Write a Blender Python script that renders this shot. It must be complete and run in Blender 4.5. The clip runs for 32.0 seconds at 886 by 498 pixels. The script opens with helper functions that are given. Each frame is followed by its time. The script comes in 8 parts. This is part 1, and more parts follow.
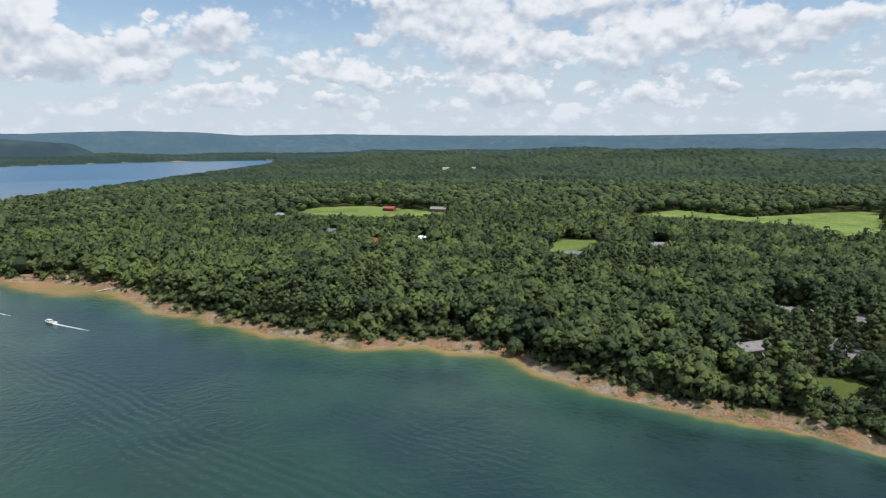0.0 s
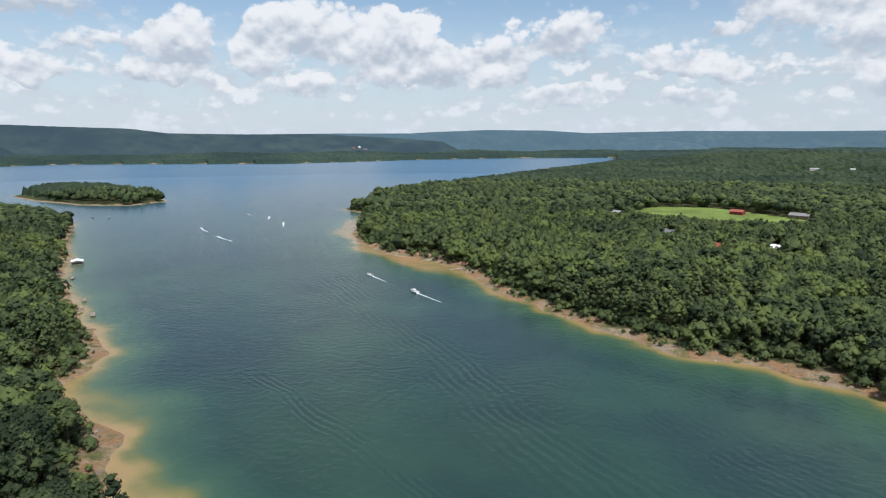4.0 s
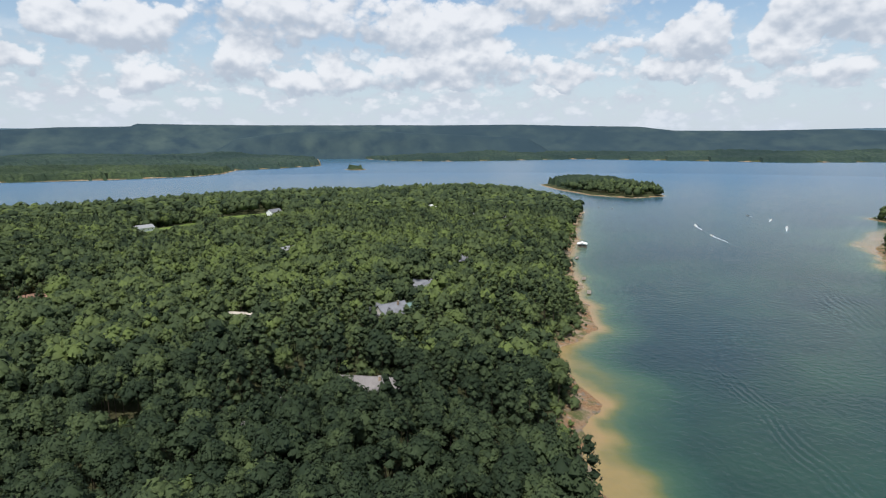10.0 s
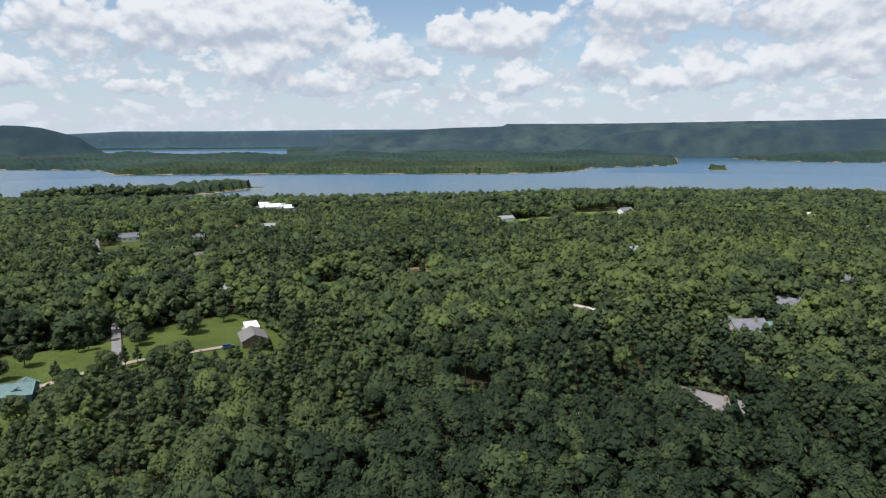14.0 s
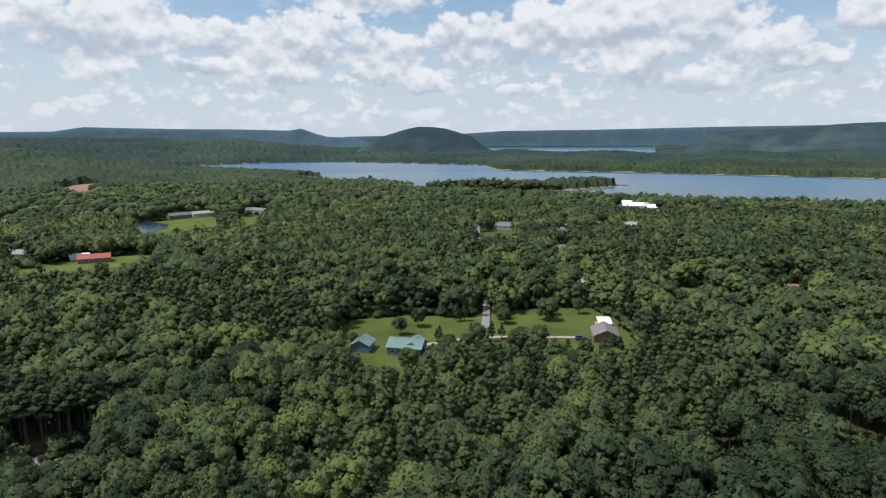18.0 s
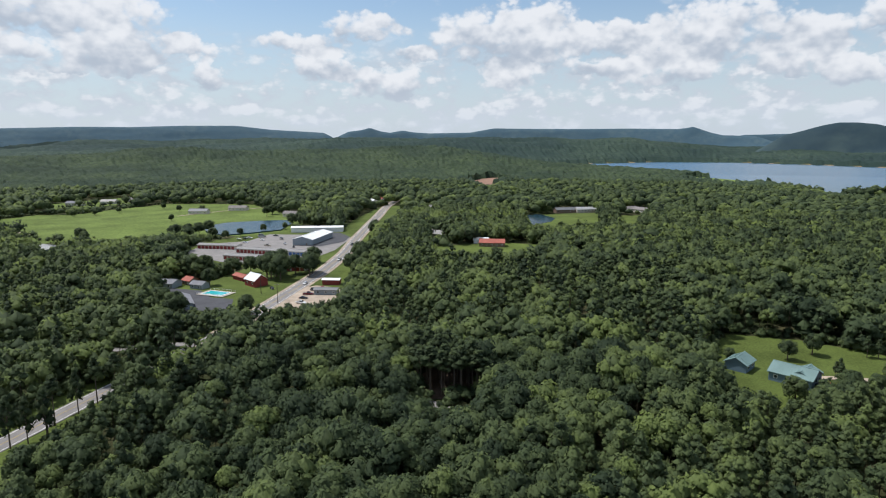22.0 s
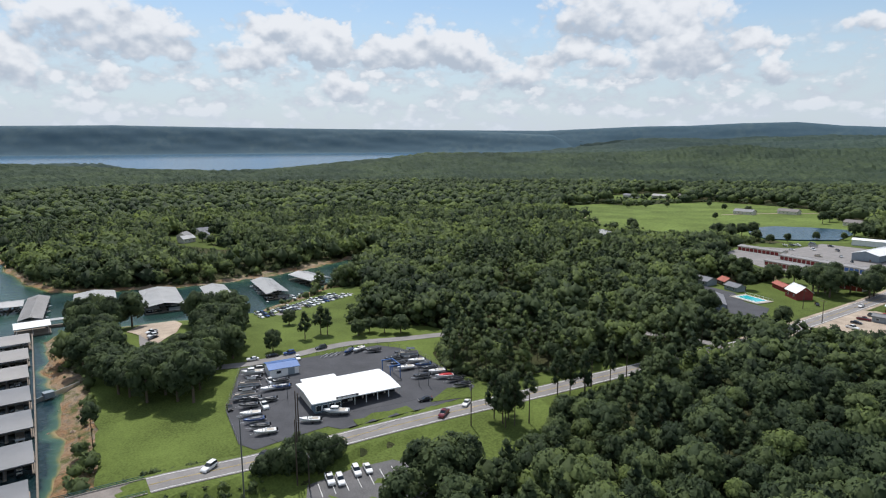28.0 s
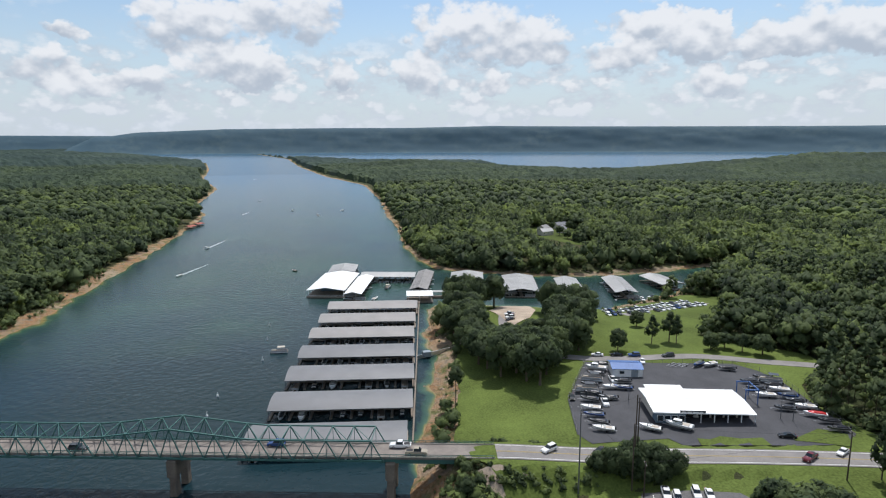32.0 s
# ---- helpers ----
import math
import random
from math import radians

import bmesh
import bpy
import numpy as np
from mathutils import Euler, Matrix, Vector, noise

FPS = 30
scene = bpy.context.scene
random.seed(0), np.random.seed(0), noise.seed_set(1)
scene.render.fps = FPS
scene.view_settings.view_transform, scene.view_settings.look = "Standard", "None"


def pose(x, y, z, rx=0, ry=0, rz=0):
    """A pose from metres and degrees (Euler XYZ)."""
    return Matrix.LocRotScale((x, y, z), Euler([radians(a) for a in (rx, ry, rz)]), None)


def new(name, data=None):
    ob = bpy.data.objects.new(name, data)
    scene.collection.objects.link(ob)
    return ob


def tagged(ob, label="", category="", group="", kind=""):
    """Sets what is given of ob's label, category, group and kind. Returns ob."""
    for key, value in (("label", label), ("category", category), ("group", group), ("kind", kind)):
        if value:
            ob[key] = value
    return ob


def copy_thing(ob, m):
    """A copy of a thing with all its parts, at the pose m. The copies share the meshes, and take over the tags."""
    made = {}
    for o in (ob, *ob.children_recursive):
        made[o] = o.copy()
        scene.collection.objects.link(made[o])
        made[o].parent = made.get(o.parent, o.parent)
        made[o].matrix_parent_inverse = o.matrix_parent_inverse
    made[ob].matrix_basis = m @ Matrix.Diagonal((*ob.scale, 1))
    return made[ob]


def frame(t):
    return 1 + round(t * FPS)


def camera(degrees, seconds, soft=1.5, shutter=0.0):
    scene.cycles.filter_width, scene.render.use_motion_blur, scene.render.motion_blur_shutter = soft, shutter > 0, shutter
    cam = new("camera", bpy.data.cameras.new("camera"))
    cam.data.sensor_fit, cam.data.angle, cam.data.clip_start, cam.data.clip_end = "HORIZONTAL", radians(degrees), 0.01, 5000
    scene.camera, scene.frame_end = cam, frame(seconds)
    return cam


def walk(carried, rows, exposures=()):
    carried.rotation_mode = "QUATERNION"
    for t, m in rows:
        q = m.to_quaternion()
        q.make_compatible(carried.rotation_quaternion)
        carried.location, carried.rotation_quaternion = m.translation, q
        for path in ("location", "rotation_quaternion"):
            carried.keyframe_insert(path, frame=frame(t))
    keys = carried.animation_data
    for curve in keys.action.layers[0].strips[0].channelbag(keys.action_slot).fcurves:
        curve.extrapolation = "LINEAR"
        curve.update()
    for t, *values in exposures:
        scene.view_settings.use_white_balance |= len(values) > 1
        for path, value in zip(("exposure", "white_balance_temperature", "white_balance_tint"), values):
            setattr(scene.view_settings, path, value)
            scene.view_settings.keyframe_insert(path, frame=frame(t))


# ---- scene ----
EXPOSE = ((0.0, 0.05, 6150, 11), (32.0, 0.0, 6150, 11))
cam = camera(71.12, 32.0, soft=1.15)
ROWS = [
    (0.0, -0.0, -0.0, 90.78, -0.0, -9.488, -0.29),
    (1.0, 0.02, -0.26, 90.71, 7.945, -9.492, -0.301),
    (2.0, 0.06, -0.47, 90.62, 15.702, -9.519, -0.289),
    (3.0, 0.11, -0.65, 90.51, 23.249, -9.541, -0.283),
    (4.0, 0.17, -0.83, 90.37, 30.489, -9.55, -0.308),
    (5.0, 0.2, -1.05, 90.2, 37.723, -9.565, -0.272),
    (6.0, 0.22, -1.29, 90.04, 43.561, -9.569, -0.237),
    (7.0, 0.21, -1.55, 89.92, 50.15, -9.575, -0.249),
    (8.0, 0.2, -1.77, 89.85, 58.16, -9.598, -0.274),
    (9.0, 0.2, -1.95, 89.8, 66.213, -9.597, -0.297),
    (10.0, 0.22, -2.09, 89.7, 74.189, -9.578, -0.283),
    (11.0, 0.25, -2.2, 89.59, 81.976, -9.579, -0.306),
    (12.0, 0.29, -2.35, 89.61, 89.903, -9.576, -0.318),
    (13.0, 0.34, -2.54, 89.69, 97.917, -9.58, -0.299),
    (14.0, 0.43, -2.77, 89.75, 105.889, -9.591, -0.29),
    (15.0, 0.57, -3.03, 89.79, 114.096, -9.581, -0.269),
    (16.0, 0.77, -3.26, 89.83, 122.14, -9.579, -0.241),
    (17.0, 1.02, -3.38, 89.85, 130.147, -9.59, -0.219),
    (18.0, 1.3, -3.34, 89.82, 138.528, -9.613, -0.215),
    (19.0, 1.61, -3.16, 89.79, 147.004, -9.604, -0.225),
    (20.0, 1.87, -2.88, 89.78, 155.615, -9.595, -0.212),
    (21.0, 2.02, -2.57, 89.8, 164.223, -9.569, -0.21),
    (22.0, 2.08, -2.25, 89.82, 172.816, -9.57, -0.221),
    (23.0, 2.07, -1.97, 89.85, 181.262, -9.566, -0.208),
    (24.0, 2.08, -1.78, 89.9, 188.962, -9.557, -0.226),
    (25.0, 2.13, -1.68, 89.95, 196.673, -9.555, -0.225),
    (26.0, 2.27, -1.62, 90.0, 204.731, -9.556, -0.225),
    (27.0, 2.45, -1.53, 90.05, 212.594, -9.56, -0.227),
    (28.0, 2.66, -1.37, 90.08, 220.366, -9.56, -0.221),
    (29.0, 2.86, -1.12, 90.11, 228.414, -9.562, -0.207),
    (30.0, 3.05, -0.84, 90.14, 236.393, -9.561, -0.21),
    (31.0, 3.21, -0.59, 90.18, 244.419, -9.563, -0.226),
    (32.0, 3.37, -0.39, 90.21, 252.438, -9.572, -0.245),
]
walk(cam, [(t, pose(x, y, z, 90 + pitch, 0, yaw) @ pose(0, 0, 0, 0, 0, roll)) for t, x, y, z, yaw, pitch, roll in ROWS], EXPOSE)

# ---- sky and sun ----
SUN_AZ, SUN_EL = 238.0, 61.0
SKY_STRENGTH = 0.11
world = bpy.data.worlds.new("sky")
scene.world = world
world.use_nodes = True
wt = world.node_tree
wt.nodes.clear()
wlink = wt.links.new


def wmath(op, a, b=None, c=None, clamp=False):
    n = wt.nodes.new("ShaderNodeMath")
    n.operation, n.use_clamp = op, clamp
    for sock, v in zip(n.inputs, (a, b, c)):
        if v is None:
            continue
        if isinstance(v, (int, float)):
            sock.default_value = v
        else:
            wlink(v, sock)
    return n.outputs[0]


def wsmooth(v, lo, hi, to0=0.0, to1=1.0):
    n = wt.nodes.new("ShaderNodeMapRange")
    n.interpolation_type = "SMOOTHSTEP"
    for k, x in (("From Min", lo), ("From Max", hi), ("To Min", to0), ("To Max", to1)):
        n.inputs[k].default_value = x
    wlink(v, n.inputs["Value"])
    return n.outputs[0]


def wmix(f, a, b):
    n = wt.nodes.new("ShaderNodeMix")
    n.data_type = "RGBA"
    for sock, v in ((n.inputs[0], f), (n.inputs[6], a), (n.inputs[7], b)):
        if isinstance(v, tuple):
            sock.default_value = (*v, 1)
        else:
            wlink(v, sock)
    return n.outputs[2]


sky = wt.nodes.new("ShaderNodeTexSky")
sky.sky_type, sky.sun_disc = "NISHITA", False
sky.sun_elevation, sky.sun_rotation = radians(SUN_EL), radians(-SUN_AZ)
sky.air_density, sky.dust_density, sky.ozone_density = 1.2, 0.4, 1.5

# fair-weather cumulus heaps: (bearing, height of the middle, half width, half height), in degrees
HEAPS_NORTH = [(33.6, 9.6, 1.9, 1.6), (30.6, 6.9, 3.2, 1.5), (25.6, 5.6, 2.1, 0.9), (24.5, 7.6, 2.9, 1.7), (24.1, 10.4, 0.8, 0.5), (19.9, 4.4, 2.7, 1), (19.2, 9.5, 2.5, 2), (11.4, 7, 2.9, 1.2), (9.3, 3.8, 3, 0.7), (6.8, 9.1, 1.4, 0.8), (6.7, 6.1, 2.2, 1.1), (1.9, 10.2, 3, 1.2), (-4.3, 8.1, 4.7, 2.1), (-5.9, 4.8, 4, 1), (-6.7, 12.1, 13.9, 1.9), (-9.7, 8.5, 2.4, 0.9), (-16.4, 8, 3.9, 2.2), (-18.2, 4.1, 2.3, 0.9), (-23, 9.4, 3.2, 2), (-23.5, 4.9, 1.3, 0.7), (-27.5, 8.5, 3, 1.6), (-31.2, 9.1, 2.9, 0.9), (-31.2, 5.2, 2.2, 0.6), (-33.1, 3.7, 2.1, 0.7)]
HEAPS_NORTH_WEST = [(98.8, 9.2, 2.7, 1.7), (98.8, 5.4, 2.5, 1.3), (91.3, 6.8, 2.5, 1.7), (87.6, 5.1, 1.8, 0.9), (86.8, 11.2, 7.4, 2.9), (84, 6, 2.3, 1.4), (77.4, 5.9, 3.9, 1.2), (75.8, 9.3, 3.4, 2.2), (72.1, 9.8, 3, 1.6), (70.4, 6.7, 3.8, 1.8), (63.4, 12.1, 6.4, 2), (63.4, 6.1, 2.5, 1.1), (59.6, 8, 1.7, 0.8), (55.4, 5.9, 3.9, 0.7), (53.5, 8, 3.1, 1.4), (52.6, 9.3, 2.4, 1.5), (46.4, 7.4, 2, 1.5), (45, 9.7, 2.6, 1.4), (42.5, 5.1, 3, 0.9), (40.8, 10, 5.3, 2), (35.9, 7.3, 4.9, 1.7), (34.3, 9.6, 2.9, 1.7)]
HEAPS_WEST = [(139.5, 5.4, 2.1, 1), (136.8, 9.6, 2.7, 1.4), (135.7, 7.3, 1.9, 1), (131.2, 4.6, 2.5, 0.7), (130, 9.2, 3.7, 2.1), (123, 10.4, 6.8, 1.9), (121.8, 6.5, 3.3, 1.9), (119.8, 10.7, 5.6, 2.7), (116.1, 5.2, 2.9, 1), (111.9, 7.7, 3, 1.9), (108.1, 6.4, 2.5, 0.8), (105.1, 9.7, 2, 1), (102.1, 9.5, 4, 1.8)]
HEAPS_SOUTH_WEST = [(179.1, 10.2, 2.9, 1.1), (177.7, 5.4, 3.7, 1.3), (174.9, 7.8, 1.6, 0.7), (168.6, 9.5, 4.3, 2.3), (167.1, 5.8, 2.7, 1.3), (163.7, 9.4, 2.8, 2), (159.1, 6.5, 2.9, 0.8), (158.6, 8.9, 2.6, 1.2), (153.7, 6.1, 4, 1.6), (150.2, 9.3, 5.5, 2.1), (144.2, 12.8, 5.9, 1.3), (143.2, 6.6, 3.5, 1.3), (142.4, 8.6, 2.2, 1.2)]
HEAPS_SOUTH = [(230, 8.3, 1.6, 1.7), (229.3, 5.1, 2.5, 1), (225.3, 7.8, 2.3, 1), (222.1, 8.6, 3.7, 1.8), (217.9, 8.1, 2.6, 1.3), (213.6, 6, 3.2, 1.4), (208.8, 7.6, 2.9, 1), (206.8, 11, 4.8, 2), (201.4, 6.7, 4, 1.4), (199.4, 9.5, 3.7, 2.7), (193.9, 7.9, 1.8, 0.9), (193.1, 5.6, 1.3, 1.1), (185, 8.6, 3.4, 0.8), (183.5, 6.7, 2.9, 1.1)]
HEAPS_EAST = [(284.5, 6.2, 2.5, 1.3), (283, 8.7, 1.4, 0.5), (281.7, 4.6, 1.9, 0.9), (277.7, 5.2, 2.1, 1.1), (274, 10, 4.7, 1.9), (271.5, 6.6, 3.6, 1.4), (268.3, 6.4, 1.9, 1.7), (265.3, 10.9, 3.8, 2.1), (261.1, 6.3, 1.5, 1.1), (254.6, 6, 2.3, 1.5), (249.6, 9.7, 5, 2.4), (248, 5.1, 1.8, 1.1), (243.6, 8.5, 2.9, 1.9), (237.3, 7.3, 2.3, 1.5), (235.2, 10.2, 2.7, 1), (232.4, 8.6, 3.1, 1.8)]
coord, part_xyz = wt.nodes.new("ShaderNodeTexCoord"), wt.nodes.new("ShaderNodeSeparateXYZ")
wlink(coord.outputs["Generated"], part_xyz.inputs[0])
dx, dy, dz = part_xyz.outputs


def wvec(op, a, b=None, c=None):
    n = wt.nodes.new("ShaderNodeVectorMath")
    n.operation = op
    for sock, v in zip(n.inputs, (a, b, c)):
        if v is None:
            continue
        if isinstance(v, tuple):
            sock.default_value = v
        else:
            wlink(v, sock)
    return n.outputs["Value"] if op == "DOT_PRODUCT" else n.outputs[0]


def wjoin(x, y, z):
    c = wt.nodes.new("ShaderNodeCombineXYZ")
    for sock, v in zip(c.inputs, (x, y, z)):
        if isinstance(v, (int, float)):
            sock.default_value = v
        else:
            wlink(v, sock)
    return c.outputs[0]


def puffs(vec, scale, detail):
    """Rounded heads: one at the middle of each puff, falling to its rim."""
    v = wt.nodes.new("ShaderNodeTexVoronoi")
    v.inputs["Scale"].default_value, v.inputs["Detail"].default_value, v.inputs["Roughness"].default_value = scale, detail, 0.55
    wlink(vec, v.inputs["Vector"])
    return wmath("SUBTRACT", 1.0, v.outputs["Distance"])


def fog(vec, scale, detail, rough=0.55):
    n = wt.nodes.new("ShaderNodeTexNoise")
    n.inputs["Scale"].default_value, n.inputs["Detail"].default_value, n.inputs["Roughness"].default_value = scale, detail, rough
    wlink(vec, n.inputs["Vector"])
    return n


MID = radians(126)
bx = wmath("ADD", wmath("MULTIPLY", dx, math.cos(MID)), wmath("MULTIPLY", dy, math.sin(MID)))
by = wmath("SUBTRACT", wmath("MULTIPLY", dy, math.cos(MID)), wmath("MULTIPLY", dx, math.sin(MID)))
bearing = wmath("MULTIPLY_ADD", wmath("ARCTAN2", wmath("MULTIPLY", bx, -1.0), by), 180 / math.pi, 126.0)
el = wmath("MAXIMUM", dz, 0.0)
height = wmath("MULTIPLY", wmath("ARCSINE", dz), 180 / math.pi)
here, above = wjoin(dx, dy, wmath("MULTIPLY", dz, 1.35)), wjoin(dx, dy, wmath("MULTIPLY_ADD", dz, 1.35, 0.020))
stir = fog(here, 17.0, 4.0, 0.6)
swirl = wvec("MULTIPLY_ADD", stir.outputs["Color"], (5.0, 3.0, 0.0), (-2.5, -1.5, 0.0))
spot = wvec("ADD", wjoin(bearing, height, 1.0), swirl)
total = None
for a, e, w, h in HEAPS_NORTH + HEAPS_NORTH_WEST + HEAPS_WEST + HEAPS_SOUTH_WEST + HEAPS_SOUTH + HEAPS_EAST:
    local = wvec("MULTIPLY_ADD", spot, (1 / (w * 1.55), 1 / (h * 1.55), 0.0), (-a / (w * 1.55), -e / (h * 1.55), 1.0))
    weight = wmath("SUBTRACT", 2.0, wvec("DOT_PRODUCT", local, local), clamp=True)
    total = wvec("MULTIPLY_ADD", local, weight, total if total is not None else (0.0, 0.0, 0.0))
    spot = wvec("MULTIPLY_ADD", total, (1e-9, 1e-9, 0.0), spot)  # one heap after the other
tx = wt.nodes.new("ShaderNodeSeparateXYZ")
wlink(total, tx.inputs[0])
mass, lifted = tx.outputs[2], wmath("DIVIDE", tx.outputs[1], wmath("MAXIMUM", tx.outputs[2], 0.05))
heads, heads_above = puffs(here, 30.0, 2.0), puffs(above, 30.0, 2.0)
fine = fog(here, 46.0, 4.0, 0.55).outputs[0]
grain = wmath("ADD", wmath("MULTIPLY_ADD", heads, 0.55, -0.30), wmath("MULTIPLY_ADD", fine, 0.9, -0.45))
body = wmath("ADD", wmath("MINIMUM", mass, 1.1), grain)
heap_cover = wsmooth(body, 0.02, 0.58)
swell = wmath("SUBTRACT", fog(here, 20.0, 2.5, 0.5).outputs[0], fog(above, 20.0, 2.5, 0.5).outputs[0])
relief = wmath("MULTIPLY_ADD", wmath("SUBTRACT", heads, heads_above), 0.35, wmath("MULTIPLY", swell, 1.5))
# white heads over greyer flat bases
heap_shade = wsmooth(wmath("ADD", wmath("ADD", wmath("MULTIPLY", lifted, 0.70), wmath("MULTIPLY", relief, 0.9)), wmath("MULTIPLY_ADD", fine, 0.4, -0.20)), -0.50, 0.34)
# small far clouds in rows over the horizon, and the open heaps overhead
rows_at = wjoin(dx, dy, wmath("MULTIPLY", dz, 2.6))
row_field = wmath("ADD", fog(rows_at, 13.0, 5.0, 0.62).outputs[0], wmath("MULTIPLY_ADD", heads, 0.22, -0.14))
far_cover = wmath("MULTIPLY", wsmooth(row_field, 0.24, 0.52), wsmooth(height, 6.0, 10.5, 0.9, 0.0))
veil = wmath("MULTIPLY", wsmooth(row_field, 0.42, 0.72), wsmooth(height, 9.0, 14.0, 0.55, 0.25))
high_cover = wmath("MULTIPLY", wsmooth(fog(here, 4.5, 5.0).outputs[0], 0.46, 0.54), wsmooth(height, 12.5, 15.5))
cover = wmath("MAXIMUM", wmath("MULTIPLY", heap_cover, 0.96), wmath("MAXIMUM", wmath("MAXIMUM", far_cover, veil), high_cover))
row_shade = wsmooth(wmath("ADD", row_field, wmath("MULTIPLY", relief, 0.6)), 0.34, 0.62, 0.25, 0.95)
own = wsmooth(heap_cover, 0.0, 0.7)
shade = wmath("ADD", wmath("MULTIPLY", heap_shade, own), wmath("MULTIPLY", row_shade, wmath("SUBTRACT", 1.0, own)))
CLOUD_BASE, CLOUD_HEAD = (4.3, 4.75, 5.3), (7.7, 7.7, 7.65)
HAZE = (5.1, 5.8, 6.5)
clear_sky = wmix(wsmooth(el, 0.0, 0.24, 0.85, 0.0), sky.outputs[0], HAZE)
cloud = wmix(shade, CLOUD_BASE, CLOUD_HEAD)
cloud = wmix(wsmooth(el, 0.0, 0.10, 0.85, 0.0), cloud, (5.9, 6.4, 6.9))
sky_bg = wt.nodes.new("ShaderNodeBackground")
sky_bg.inputs[1].default_value = SKY_STRENGTH
sky_out = wt.nodes.new("ShaderNodeOutputWorld")
wlink(wmix(cover, clear_sky, cloud), sky_bg.inputs[0])
wlink(sky_bg.outputs[0], sky_out.inputs[0])

sun = new("sun", bpy.data.lights.new("sun", "SUN"))
sun.data.energy, sun.data.angle, sun.data.color = 4.2, radians(0.6), (1.0, 0.96, 0.9)
to_sun = Vector((-math.sin(radians(SUN_AZ)) * math.cos(radians(SUN_EL)), math.cos(radians(SUN_AZ)) * math.cos(radians(SUN_EL)), math.sin(radians(SUN_EL))))
sun.rotation_euler = to_sun.to_track_quat("Z", "Y").to_euler()

# ---- materials ----
def mat(name, color, rough=0.8, metal=0.0, spread=0.15, scale=0.5, fine=6.0, bump=0.1, spec=0.3):
    """A surface with blotches and fine grain; scale and fine in patterns a metre."""
    m = bpy.data.materials.new(name)
    m.use_nodes = True
    nt = m.node_tree
    p = nt.nodes["Principled BSDF"]
    geo = nt.nodes.new("ShaderNodeNewGeometry")
    big, small = nt.nodes.new("ShaderNodeTexNoise"), nt.nodes.new("ShaderNodeTexNoise")
    big.inputs["Scale"].default_value, small.inputs["Scale"].default_value = scale, fine
    big.inputs["Detail"].default_value, small.inputs["Detail"].default_value = 4, 3
    add = nt.nodes.new("ShaderNodeMath")
    add.operation = "ADD"
    ramp = nt.nodes.new("ShaderNodeMapRange")
    ramp.inputs["From Min"].default_value, ramp.inputs["From Max"].default_value = 0.7, 1.3
    ramp.inputs["To Min"].default_value, ramp.inputs["To Max"].default_value = 1 - spread, 1 + spread
    info = nt.nodes.new("ShaderNodeObjectInfo")
    var = nt.nodes.new("ShaderNodeMapRange")
    var.inputs["To Min"].default_value, var.inputs["To Max"].default_value = 1 - spread * 0.4, 1 + spread * 0.4
    mul = nt.nodes.new("ShaderNodeMath")
    mul.operation = "MULTIPLY"
    col = nt.nodes.new("ShaderNodeVectorMath")
    col.operation = "SCALE"
    col.inputs[0].default_value = color
    bmp = nt.nodes.new("ShaderNodeBump")
    bmp.inputs["Strength"].default_value, bmp.inputs["Distance"].default_value = bump, 0.05
    ln = nt.links.new
    ln(geo.outputs["Position"], big.inputs["Vector"])
    ln(geo.outputs["Position"], small.inputs["Vector"])
    ln(big.outputs[0], add.inputs[0])
    ln(small.outputs[0], add.inputs[1])
    ln(add.outputs[0], ramp.inputs["Value"])
    ln(info.outputs["Random"], var.inputs["Value"])
    ln(ramp.outputs[0], mul.inputs[0])
    ln(var.outputs[0], mul.inputs[1])
    ln(mul.outputs[0], col.inputs["Scale"])
    ln(col.outputs[0], p.inputs["Base Color"])
    ln(small.outputs[0], bmp.inputs["Height"])
    ln(bmp.outputs[0], p.inputs["Normal"])
    p.inputs["Roughness"].default_value, p.inputs["Metallic"].default_value = rough, metal
    p.inputs["Specular IOR Level"].default_value = spec
    return m


def mix_rgb(nt, fac, a, b):
    n = nt.nodes.new("ShaderNodeMix")
    n.data_type = "RGBA"
    for sock, v in ((n.inputs[0], fac), (n.inputs[6], a), (n.inputs[7], b)):
        if isinstance(v, (tuple, float, int)):
            sock.default_value = (*v, 1) if isinstance(v, tuple) else v
        else:
            nt.links.new(v, sock)
    return n.outputs[2]


def noise_at(nt, vec, scale, detail=4.0, lo=0.4, hi=0.6, rough=0.5):
    n, r = nt.nodes.new("ShaderNodeTexNoise"), nt.nodes.new("ShaderNodeMapRange")
    n.inputs["Scale"].default_value, n.inputs["Detail"].default_value, n.inputs["Roughness"].default_value = scale, detail, rough
    r.inputs["From Min"].default_value, r.inputs["From Max"].default_value = lo, hi
    nt.links.new(vec, n.inputs["Vector"])
    nt.links.new(n.outputs[0], r.inputs["Value"])
    return r.outputs[0]


def attr(nt, name):
    n = nt.nodes.new("ShaderNodeAttribute")
    n.attribute_name = name
    return n.outputs["Fac"]


def ramp_of(nt, fac, stops):
    n = nt.nodes.new("ShaderNodeValToRGB")
    el = n.color_ramp.elements
    while len(el) < len(stops):
        el.new(0.5)
    for e, (at, c) in zip(el, stops):
        e.position, e.color = at, (*c, 1)
    nt.links.new(fac, n.inputs[0])
    return n.outputs[0]


